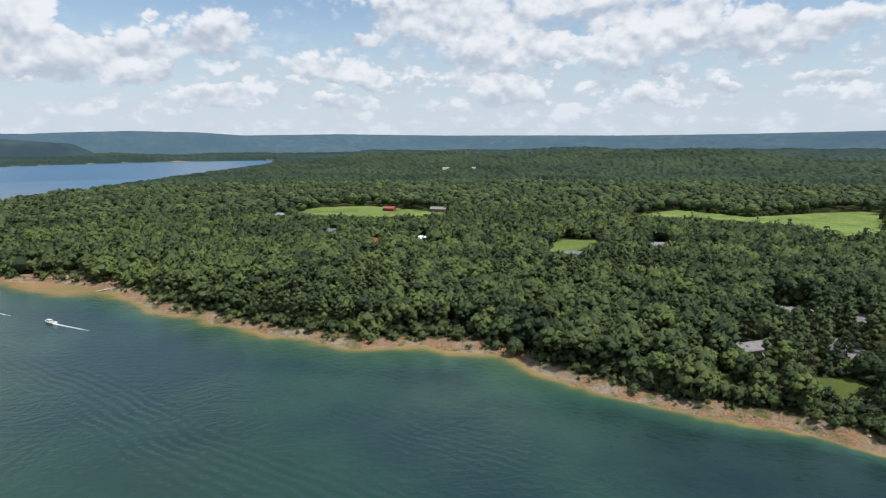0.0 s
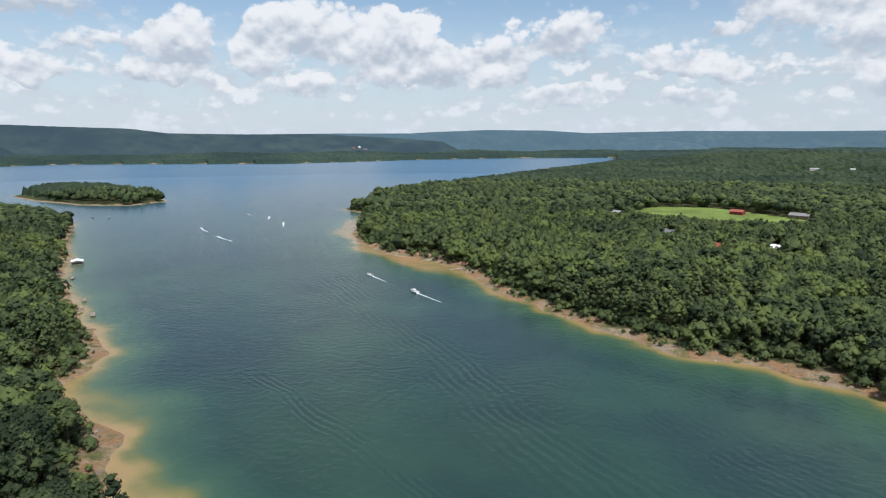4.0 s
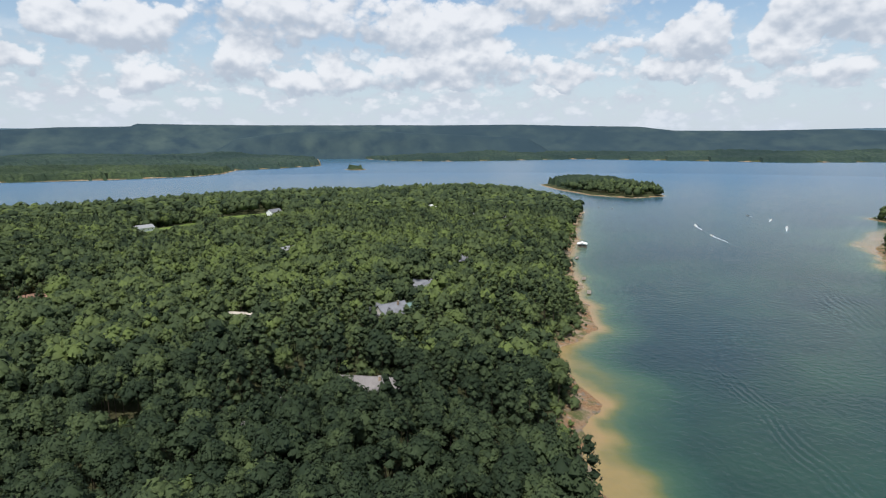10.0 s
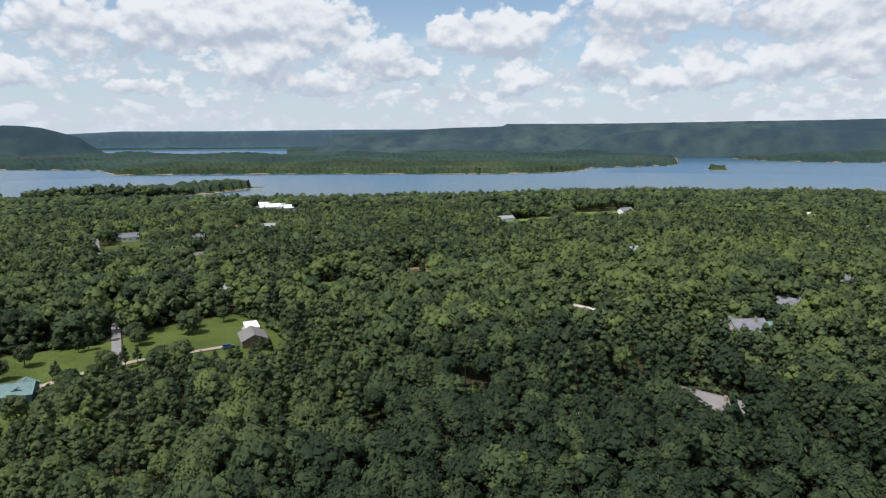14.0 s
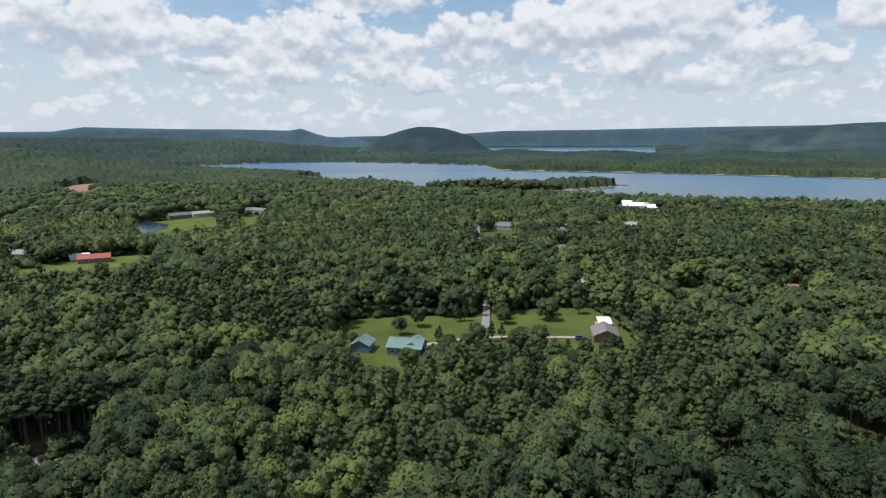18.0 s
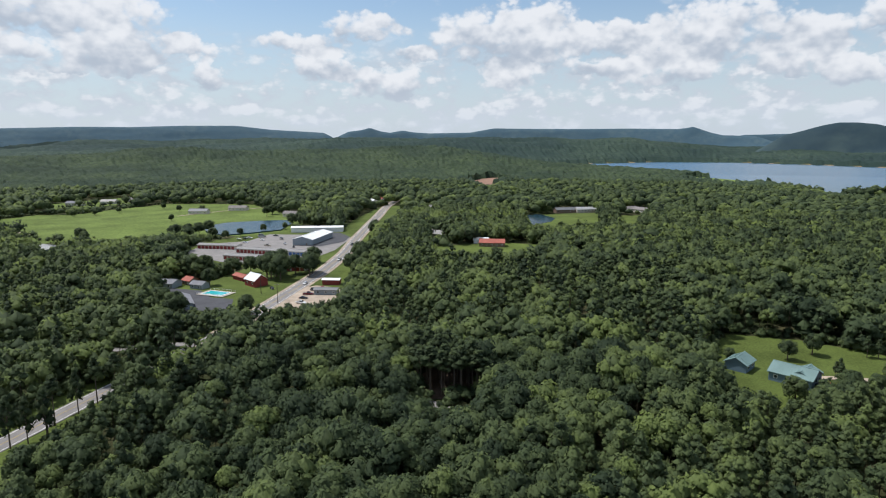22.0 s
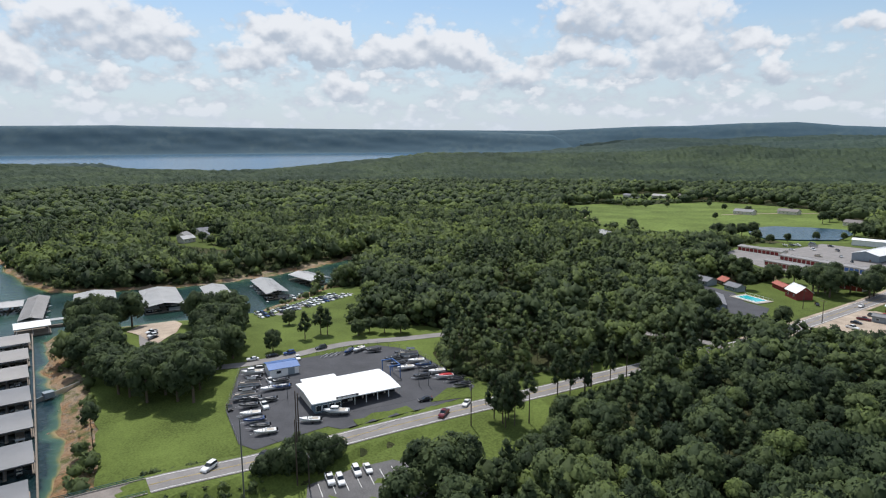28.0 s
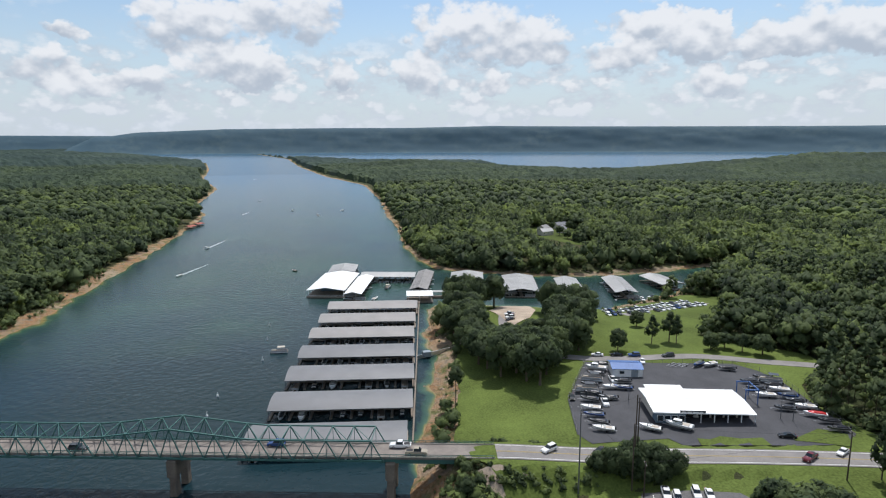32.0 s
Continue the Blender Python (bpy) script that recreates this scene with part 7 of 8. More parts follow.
def crown(cards, size, seed, pine=False, trunk=True, tall=1.0, lobes=12, hearts=True):
    """Corners, triangles and tint shifts (bark: -9) of a tree of crown radius 1: leaf sprays over a heap of lobes, a stem below."""
    g = np.random.default_rng(seed)
    if pine:
        up = np.linspace(-1.0, 1.25, lobes)
        a = np.arange(lobes) * 2.4 + g.uniform(-0.5, 0.5, lobes)
        out = np.clip(0.62 * (1.35 - up) / 1.6, 0.0, 0.62) * g.uniform(0.7, 1.15, lobes)
        c = np.stack([out * np.cos(a), out * np.sin(a), up], 1)
        r = g.uniform(0.32, 0.46, lobes) * (1 - 0.2 * up / 1.25)
    else:
        k = np.arange(lobes) + 0.5
        cz = 1 - 1.62 * k / lobes
        a = k * 2.4 + g.uniform(-0.35, 0.35, lobes)
        ring = np.sqrt(np.clip(1 - cz * cz, 0, 1))
        c = np.stack([ring * np.cos(a), ring * np.sin(a), cz * tall], 1) * (0.60 * g.uniform(0.82, 1.15, lobes))[:, None]
        r = g.uniform(0.33, 0.52, lobes)
    shift = g.normal(0, 0.10, lobes)
    n = cards * 3
    j = g.choice(lobes, n, p=r ** 2 / (r ** 2).sum())
    d = g.normal(size=(n, 3)) + c[j] * 0.7 + (0, 0, 0.35)
    d /= np.linalg.norm(d, axis=1, keepdims=True)
    p = c[j] + d * (r[j] * g.uniform(0.90, 1.10, n))[:, None] * (1, 1, 0.9)
    deep = (np.linalg.norm(p[:, None] - c[None], axis=2) / r[None]).min(1)
    pick = np.argsort(-deep + g.uniform(0, 0.35, n))[:cards]
    p, d, j = p[pick], d[pick], j[pick]
    nm = d + g.normal(size=(cards, 3)) * 0.45 + (0, 0, 0.25)
    nm /= np.linalg.norm(nm, axis=1, keepdims=True)
    u = np.cross(nm, g.normal(size=(cards, 3)))
    u /= np.linalg.norm(u, axis=1, keepdims=True)
    w = np.cross(nm, u)
    s = (size * g.uniform(0.6, 1.5, cards))[:, None]
    v = np.stack([p + s * (u * a_ + w * b_ + nm * h_) for a_, b_, h_ in ((-1, -0.6, -0.25), (1.0, -0.5, -0.1), (0.1, 1.1, 0.1))], 1).reshape(-1, 3)
    f = [(3 * i, 3 * i + 1, 3 * i + 2) for i in range(cards)]
    sh = np.repeat(shift[j], 3)
    round_off = unit_rows(d * 0.7 + unit_rows(p + (0, 0, 0.35)) * 0.5 + nm * 0.2 + (0, 0, 0.38))
    nv = np.repeat(round_off, 3, axis=0)
    if hearts:
        o = np.array([(1, 0, 0), (0, 1, 0.1), (-1, 0, 0), (0, -1, 0.1), (0.1, 0.1, 0.95), (0, 0, -0.8)])
        for q in range(lobes):
            i = len(v)
            v = np.concatenate([v, c[q] + o * r[q] * 0.98])
            nv = np.concatenate([nv, unit_rows(unit_rows(o) + (0, 0, 0.38))])
            f += [(i + x, i + y, i + z) for x, y, z in ((0, 1, 4), (1, 2, 4), (2, 3, 4), (3, 0, 4), (1, 0, 5), (2, 1, 5), (3, 2, 5), (0, 3, 5))]
            sh = np.append(sh, [shift[q] - 0.03] * 6)
    else:
        o = np.array([(1, 0, 0), (0.3, 0.95, 0.1), (-0.8, 0.6, 0), (-0.8, -0.6, 0.1), (0.3, -0.95, 0), (0, 0, 0.8), (0, 0, -0.9)]) * 0.86
        i = len(v)
        v = np.concatenate([v, o * (1, 1, 1.5 if pine else tall)])
        nv = np.concatenate([nv, unit_rows(unit_rows(o) + (0, 0, 0.38))])
        f += [(i + q, i + (q + 1) % 5, i + 5) for q in range(5)] + [(i + (q + 1) % 5, i + q, i + 6) for q in range(5)]
        sh = np.append(sh, [-0.05] * 7)
    if trunk:
        i = len(v)
        ring = [(math.cos(a_), math.sin(a_)) for a_ in (0, 2.1, 4.2)]
        v = np.concatenate([v, [(0.06 * a_, 0.06 * b_, -5.0) for a_, b_ in ring], [(0.035 * a_, 0.035 * b_, 0.2) for a_, b_ in ring]])
        nv = np.concatenate([nv, [(a_, b_, 0) for a_, b_ in ring * 2]])
        for k in range(3):
            f += [(i + k, i + (k + 1) % 3, i + 3 + (k + 1) % 3), (i + k, i + 3 + (k + 1) % 3, i + 3 + k)]
        sh = np.append(sh, [-9.0] * 6)
    return np.asarray(v, np.float32), np.array(f, np.int32), sh, np.asarray(nv, np.float32)


def dome_tree(seed, pine=False, lobes=2):
    """A rounded crown of a few faceted lobes, for trees seen from far."""
    g = np.random.default_rng(seed)
    v, f = [], []
    for n in range(lobes):
        c = np.array([*g.uniform(-0.38, 0.38, 2), g.uniform(-0.1, 0.3)]) if n else np.zeros(3)
        r = 0.92 if n == 0 else g.uniform(0.45, 0.65)
        i = len(v)
        for ring, (k, up, m) in enumerate(((1.0, -0.75, 6), (0.95, 0.05, 6), (0.55, 0.62, 5))):
            for j in range(m):
                a = 6.283 * (j + 0.5 * ring) / m
                q = r * k * g.uniform(0.8, 1.15)
                v.append(c + (q * math.cos(a), q * math.sin(a), r * up * (1.5 if pine else 1) + g.uniform(-0.1, 0.1)))
        v.append(c + (0, 0, r * (1.7 if pine else 0.95)))
        f += [(i + j, i + (j + 1) % 6, i + 6 + (j + 1) % 6, i + 6 + j) for j in range(6)]
        for j in range(6):
            f.append((i + 6 + j, i + 6 + (j + 1) % 6, i + 12 + min(j, 4), i + 12 + min(j, 4)))
        f += [(i + 12 + j, i + 12 + (j + 1) % 5, i + 17, i + 17) for j in range(5)]
        f.append((i + 11, i + 6, i + 12, i + 16))
    v = np.array(v)
    v[:, 2] *= 0.62
    return tri(v, f)


def tri(v, f):
    t = []
    for a, b, c, d in f:
        t.append((a, b, c))
        if d != c:
            t.append((a, c, d))
    return np.array(v, np.float32), np.array(t, np.int32), np.random.default_rng(len(v)).normal(0, 0.07, len(v)), unit_rows(v * (1, 1, 1.4) + (0, 0, 0.15)).astype(np.float32)


def scatter(step, rmin, rmax, seed, azimuths=(-40, 292)):
    """Jittered points over the forest between two distances."""
    g = np.random.default_rng(seed)
    n = int(2 * rmax / step)
    a = (np.arange(n) - n / 2) * step
    x, y = np.meshgrid(a, a)
    x[1::2] += step / 2
    x, y = x.ravel() + g.uniform(-0.38, 0.38, x.size) * step, y.ravel() + g.uniform(-0.38, 0.38, y.size) * step
    r = np.hypot(x, y)
    az = np.degrees(np.arctan2(-x, y))
    az = np.where(az < azimuths[0] - 1, az + 360, az)
    ok = (r >= rmin) & (r < rmax) & (az > azimuths[0]) & (az < azimuths[1])
    x, y = x[ok], y[ok]
    s = shore(x, y)
    edge = 10.5 + 3.5 * wave(x, y, 60, 1) + 2.0 * wave(x, y, 23, 4)
    edge = edge * np.where((np.hypot(x, y) > 650) | ((x > 380) & (y < 0)), 0.5, 1.0)
    ok = (s > edge) & clear_of(x, y)
    return x[ok], y[ok], s[ok]


SHOWN += [(179, 308, 7), (-104, 572, 9), (-57, 512, 8), (-18, 526, 8), (172, 484, 10), (98, 452, 12), (-233, 624, 7)]
STAND = [(-10, -189), (-24, -182), (-36, -187), (-34, -197), (-12, -197)]
SEEN_ROAD = [(136, -81), (119.5, -134), (105.5, -167), (100, -180), (90, -204)]


def headroom(x, y, h):
    """Tree heights, lower in front of a clearing, as scrub at the edge of woods is."""
    h = h.copy()
    for k in (1.02, 1.045, 1.07, 1.10, 1.13, 1.16):
        h = np.where(in_clearing(x * k, y * k, 0), np.minimum(h, 80 * (1 - 1 / k)), h)
        h = np.where(inside(STAND, x * k, y * k), np.minimum(h, 1 + 70 * (1 - 1 / k)), h)
        h = np.where(edge_distance(SEEN_ROAD, x * k, y * k, False) < 5, np.minimum(h, 70 * (1 - 1 / k)), h)
    for k in (1.02, 1.04, 1.06, 1.08, 1.10, 1.13, 1.16):
        for px, py, pr in SHOWN:
            h = np.where(np.hypot(x * k - px, y * k - py) < pr, np.minimum(h, 3 + 80 * (1 - 1 / k)), h)
    for k in (1.015, 1.03, 1.05, 1.07, 1.09):
        spot = in_clearing(x * k, y * k, 330)
        h = np.where(spot, np.minimum(h, 4 + 80 * (1 - 1 / k)), h)
    return h


def plant(name, label, x, y, radius, height, tint, shapes, seed, which=None, z=None, category="forest"):
    """One joined mesh of many trees."""
    g = np.random.default_rng(seed)
    z = land_height(x, y) if z is None else z
    which = g.integers(0, len(shapes), len(x)) if which is None else which
    V, F, T, N, base = [], [], [], [], 0
    for k, (tv, tf, shift, tn) in enumerate(shapes):
        bark = shift < -5
        m = which == k
        n = m.sum()
        if not n:
            continue
        a = g.uniform(0, 2 * math.pi, n)
        ca, sa = np.cos(a)[:, None], np.sin(a)[:, None]
        r, h = radius[m][:, None], height[m][:, None]
        top = tv[~bark, 2].max()
        vx = (tv[:, 0] * ca - tv[:, 1] * sa) * r + x[m][:, None]
        vy = (tv[:, 0] * sa + tv[:, 1] * ca) * r + y[m][:, None]
        vz = z[m][:, None] + h + (tv[:, 2] - top) * r * (0.9 + 0.3 * g.random((n, 1)))
        V.append(np.stack([vx, vy, vz], -1).reshape(-1, 3))
        N.append(np.stack([tn[:, 0] * ca - tn[:, 1] * sa, tn[:, 0] * sa + tn[:, 1] * ca, np.broadcast_to(tn[:, 2], (n, len(tv)))], -1).reshape(-1, 3))
        F.append((tf[None] + (np.arange(n) * len(tv))[:, None, None]).reshape(-1, 3) + base)
        t = np.clip(tint[m][:, None] + shift[None] + g.normal(0, 0.05, (n, len(tv))), 0.06, 1)
        T.append(np.where(bark[None], 0.0, t).ravel())
        base += n * len(tv)
    ob = mesh_object(name, np.concatenate(V), np.concatenate(F), M_LEAF, (("tint", np.concatenate(T)), ("outward", np.concatenate(N))))
    return tagged(ob, label, category, kind="stuff")


# (x, y, radius, tint shift); the dark spots are cloud shade put into the leaves
SHADE_FRESH_SPOTS = [(450, -380, 240, 0.13), (-100, -560, 220, 0.10), (35, -165, 60, -0.20), (10, -180, 50, -0.10), (-320, 470, 110, 0.22), (-165, 370, 110, 0.18), (-40, 300, 80, 0.08), (-190, -40, 70, -0.16), (-290, 40, 65, 0.10), (-140, 25, 110, -0.36), (-60, 60, 90, -0.22), (-95, -130, 70, 0.10), (-20, -150, 80, 0.08), (-330, -40, 130, 0.16), (-250, -110, 60, 0.14), (-470, 60, 140, 0.12), (-420, -180, 90, -0.12), (-60, 420, 170, 0.10), (60, 640, 200, 0.06), (-620, 330, 110, -0.12), (560, 220, 260, -0.08), (-40, -330, 110, 0.06), (300, -330, 160, 0.04)]


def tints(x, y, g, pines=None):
    """Leaf colour, 0 dark to 1 fresh; it varies by kind, with cloud shade painted in by spot."""
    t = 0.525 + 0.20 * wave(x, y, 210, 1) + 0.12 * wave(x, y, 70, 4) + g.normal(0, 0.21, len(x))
    for sx, sy, sr, more in SHADE_FRESH_SPOTS:
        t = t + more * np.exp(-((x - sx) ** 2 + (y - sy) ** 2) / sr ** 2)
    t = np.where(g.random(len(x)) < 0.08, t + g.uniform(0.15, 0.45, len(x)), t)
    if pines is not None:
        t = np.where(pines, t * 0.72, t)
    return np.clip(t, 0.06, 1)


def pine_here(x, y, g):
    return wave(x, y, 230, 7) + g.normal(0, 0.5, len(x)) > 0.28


TALL = (0.85, 1.0, 1.2, 1.4, 1.05, 0.9)
FINE = [crown(400, 0.075, 20 + i, tall=q, lobes=14) for i, q in enumerate(TALL)] + [crown(330, 0.075, 40 + i, True) for i in range(3)]
COARSE = [crown(125, 0.11, 60 + i, tall=q, lobes=9) for i, q in enumerate(TALL)] + [crown(100, 0.11, 70 + i, True, lobes=8) for i in range(3)]
MIDS = [crown(70, 0.19, 80 + i, tall=q * 0.9, hearts=False, trunk=False, lobes=8) for i, q in enumerate(TALL)] + [crown(52, 0.19, 90 + i, True, hearts=False, trunk=False, lobes=7) for i in range(3)]
LOWS = [dome_tree(180 + i, False, 1) for i in range(6)] + [dome_tree(190 + i, True, 1) for i in range(3)]


def wood(name, label, step, rmin, rmax, seed, shapes, rlo, rhi, drop=None, tone=0.0):
    x, y, s = scatter(step, rmin, rmax, seed)
    g = np.random.default_rng(seed)
    if drop is not None:
        keep = drop(x, y)
        x, y = x[keep], y[keep]
    # first island is all dark pine: its cloud shade put into the leaf colour
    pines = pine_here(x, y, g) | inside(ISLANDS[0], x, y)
    h = np.where(pines, g.uniform(13, 18.5, len(x)), g.uniform(10, 16.5, len(x)) + 1.5 * wave(x, y, 90, 5))
    h = headroom(x, y, h)
    ok = h > 2.5
    x, y, h, pines = x[ok], y[ok], h[ok], pines[ok]
    big = g.random(len(x)) ** 1.7
    r = (rlo + (rhi - rlo) * big) * np.where(pines, 0.72, 1) * np.clip(h / 9, 0.35, 1)
    h = h + np.where(h > 8, 3.0 * (big - 0.35), 0)
    k = np.where(pines, 6 + g.integers(0, 3, len(x)), g.integers(0, 6, len(x)))
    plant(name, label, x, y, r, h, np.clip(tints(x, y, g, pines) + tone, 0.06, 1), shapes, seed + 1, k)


# single trees that stand clear of the woods, each with its stem and crown
def tree_kind(seed, pine, tint, bare=0.0):
    tv, tf, shift, tn = crown(720 if not pine else 520, 0.078, seed, pine=pine, trunk=False, tall=1.2, lobes=15)
    ob = thing("pine_tree" if pine else "oak_tree", "tall dark green pine with bare lower trunk" if pine else "broad green oak with full rounded crown", "tree")
    g = np.random.default_rng(seed)
    top = tv[:, 2].max()
    h = 4.2 + bare if pine else 2.35
    tv = tv + np.array((0, 0, h - top), np.float32)
    mesh_object("crown", tv, tf, M_LEAF, (("tint", np.clip(tint + shift + g.normal(0, 0.05, len(tv)), 0.06, 1)), ("outward", tn)), parent=ob)
    bm = bmesh.new()
    add_bar(bm, (0, 0, -0.1), (0, 0, h * 0.6), 0.09 if bare else 0.075, 0.045, 7)
    for i in range(5):
        a = i * 1.3 + seed
        add_bar(bm, (0, 0, h - 2.4 + 0.25 * i), (0.4 * math.cos(a), 0.4 * math.sin(a), h - 2.0 + 0.3 * i), 0.03, 0.015, 5) if pine else add_bar(bm, (0, 0, h * (0.42 + 0.05 * i)), (0.4 * math.cos(a), 0.4 * math.sin(a), h * (0.52 + 0.07 * i)), 0.03, 0.015, 5)
    part("trunk", bm, M_BARK, ob)
    return ob


TREES = [tree_kind(101, False, 0.42), tree_kind(102, False, 0.55), tree_kind(103, False, 0.34), tree_kind(104, True, 0.28), tree_kind(105, True, 0.36), tree_kind(106, False, 0.68), tree_kind(107, True, 0.3, 2.6)]
g = np.random.default_rng(9)
placed = set()


def tree_at(k, x, y, height, spread=None):
    own = 6.8 if k == 6 else 4.2 if k in (3, 4) else 2.35
    sz = height / own
    sr = spread or sz * g.uniform(0.85, 1.15)
    m = pose(x, y, on_land(x, y), 0, 0, g.uniform(0, 360)) @ Matrix.Diagonal((sr, sr, sz, 1))
    if k not in placed:
        placed.add(k)
        TREES[k].matrix_basis = m
        return
    copy_thing(TREES[k], m).matrix_basis = m


CLUMP = [(322, -104), (290, -97), (262, -86), (236, -84), (205, -84), (188, -90), (194, -102), (204, -112), (210, -124), (232, -136), (255, -148), (258, -158), (278, -160), (284, -146), (300, -140), (314, -128)]
CLUMP_DRIVE = [(206, -128), (214, -116), (232, -108), (262, -112), (285, -122)]
cx, cy = np.meshgrid(np.arange(184, 324, 8.4), np.arange(-162, -80, 8.4))
cx, cy = cx.ravel() + g.uniform(-2.5, 2.5, cx.size), cy.ravel() + g.uniform(-2.5, 2.5, cy.size)
ok = inside(CLUMP, cx, cy) & (np.hypot(cx - 290, cy + 130) > 14) & (edge_distance(CLUMP_DRIVE, cx, cy, False) > 3.2)
for x, y in zip(cx[ok], cy[ok]):
    gap = abs(math.atan2(y, x) - math.atan2(-130, 290)) < 0.062 and math.hypot(x, y) < 310
    h = min(g.uniform(14, 20), 72 * (1 - math.hypot(x, y) / 304)) if gap else g.uniform(14, 20)
    if h < 5:
        continue
    tree_at(int(g.choice((0, 1, 2, 2))), x, y, h, g.uniform(5.6, 7.6) * (1 if h > 11 else 0.6))
for k, x, y, h in ((3, 214.1, -158.3, 13), (4, 213.7, -166.5, 14), (3, 211.1, -168.1, 13), (0, 211, -140, 10), (2, 192.4, -184.6, 8), (0, 186.8, -189.1, 9), (2, 198.9, -181.9, 7), (1, 198.8, -175, 8), (0, 240.7, -169.3, 8),
                   (4, 178.8, -59.4, 3.6), 
                   (2, -154.7, -207.9, 8), (4, -186.9, -206.9, 9), (0, -200.4, -189.4, 8), (1, -218.1, -179.7, 11), (4, -161.7, -190.3, 7), (5, -181.8, -155.3, 11), (4, -185.9, -143, 7), (4, -199.2, -132, 9), (5, -131.4, -172.2, 9), (4, -176.9, -174.9, 9), (0, -160.7, -172.5, 8), (3, -189.2, -138.6, 8), (2, -180.5, -161.7, 9), (2, -168, -212, 9), (4, -190, -205, 8), (0, -205, -196, 8.5), (1, -226, -184, 9), (2, -238, -176, 8), (4, -156, -183, 8), (4, -160, -190, 6), (5, -170, -176, 10), (4, -182, -174, 7), (1, -176, -160, 9), (3, -190, -136, 8), (4, -197, -134, 7), (3, -201, -130, 8), (0, -133, -211, 5), (0, -150, -172, 10), (2, -144, -166, 9),
                   (2, 97, -104, 13), (0, 93, -93, 12), (1, 91, -105, 14), (2, 89, -112, 13), (0, 95, -113, 12), (3, 101, -144, 16), (0, 84, -150, 12),
                   (3, -352, -128, 11), (4, -357, -137, 12), (3, -371, -129, 11), (4, -354, -117, 10), (2, 500, -268, 9), (0, 522, -290, 10), (1, 482, -266, 8), (2, 548, -300, 10), (0, 534, -278, 8), (2, 164, -555, 15), (0, 152, -546, 14), (2, 152, -583, 13), (0, 150, -611, 12), (2, 157, -568, 14), (0, 124, -560, 8), (2, 114, -574, 8), (0, 98, -602, 8), (1, 80, -617, 7), (2, 136, -566, 10),
                   (2, 60.2, -385, 16), (2, 37.3, -389.1, 14), (2, 93.6, -372, 11), (2, 63, -387, 16), (0, 54, -380, 17), (2, 58, -392, 16), (0, 39, -402, 14), (2, 38, -434, 12), (2, 47, -398, 13),
                   (5, 31.2, 258.4, 8.5), (0, 153, 214, 11), (4, 147, 222, 12), (2, 160, 213, 10), (3, 156, 231, 13), (4, 163, 237, 14), (0, 130, 231, 7), (2, 137, 238, 10), (3, 181, 268, 14), (4, 172, 262, 13), (4, 184, 282, 14), (2, 4.3, -415.5, 15), (2, -18.4, -511.5, 14), (2, -41.5, -515, 14), (2, -5.4, -557.5, 13), (2, -54.9, -687.4, 13), (2, -77.3, -661, 12), (2, 12, -396.8, 13), (2, -31.7, -627.3, 13), (0, 6, -430, 16), (2, 0, -419, 15), (0, -14, -550, 14), (2, -7, -573, 13), (1, 9, -345, 10), (0, 3, -336, 11), (5, -7, -345, 12), (5, 6, -388, 12), (1, 2, -402, 13), (0, -4, -440, 14), (2, -8, -460, 14), (0, -12, -490, 13), (2, -16, -520, 13),
                   (2, 113, -724, 13), (0, 110, -745, 13), (2, 102, -766, 12), (0, 76, -644, 13), (2, 64, -632, 14), (0, 53, -642, 13), (2, 40, -665, 14), (0, 29, -684, 13), (2, 18, -704, 13), (0, 11, -800, 12), (2, 70, -656, 13), (0, 46, -652, 14), (1, 200, -790, 9), (2, 230, -800, 9), (0, 260, -840, 9), (2, 300, -800, 8), (0, 320, -780, 8), (2, 180, -860, 10), (0, 166, -850, 10), (1, 340, -770, 8), (0, 210, -700, 8), (0, 61, -306, 10), (2, 92, -300, 14), (0, 104, -318, 13), (2, 118, -352, 13), (0, 128, -372, 13), (2, 112, -392, 14), (0, 102, -396, 15), (2, 120, -400, 14), (0, 86, -402, 12), (2, 62.6, -403, 15), (0, 58, -413, 15), (2, 36, -396, 14), (0, 133, -402, 14), (2, 140, -410, 14), (0, 76, -406, 12), (1, 240, -560, 10), (2, 250, -575, 11)):
    tree_at(k, x, y, h)
PINES = [(104.8, -145), (98.6, -142), (97.5, -145.1), (103.2, -150), (101, -147), (95, -149)] + [(98.6, -171.7), (95.2, -173.9), (90.8, -175.2), (93, -184.4), (89.9, -192.1), (86.6, -197.7), (83.2, -203.6), (80, -209), (77, -216)]
PINES += [(-15 - 3.4 * i + g.uniform(-1, 1), -196 - 4.2 * j + 1.2 * i + g.uniform(-1, 1)) for i in range(6) for j in range(5)]
for px, py in PINES:
    if px > 0:
        tree_at(int(g.choice((3, 4, 6))), px, py, g.uniform(14, 18), g.uniform(2.3, 3.0))
    else:
        tree_at(6, px, py, g.uniform(15, 19), g.uniform(3.0, 3.9))


def bush_kind():
    """A dense evergreen shrub with leaves down to the ground."""
    tv, tf, shift, tn = crown(800, 0.075, 301, trunk=False, tall=0.95, lobes=16)
    ob = thing("evergreen_bush", "dense dark green bush with foliage down to the grass", "bush", group="bushes by the highway poles")
    tv = tv + np.array((0, 0, 0.55), np.float32)
    tv[:, 2] = np.maximum(tv[:, 2], -0.05)
    mesh_object("foliage", tv, tf, M_LEAF, (("tint", np.clip(0.30 + shift, 0.06, 1)), ("outward", tn)), parent=ob)
    bm = bmesh.new()
    for i in range(4):
        add_bar(bm, (0.05 * i, 0, -0.15), (0.3 * math.cos(i * 1.6), 0.3 * math.sin(i * 1.6), 0.6), 0.05, 0.02, 5)
    part("stems", bm, M_BARK, ob)
    return ob


bush = bush_kind()
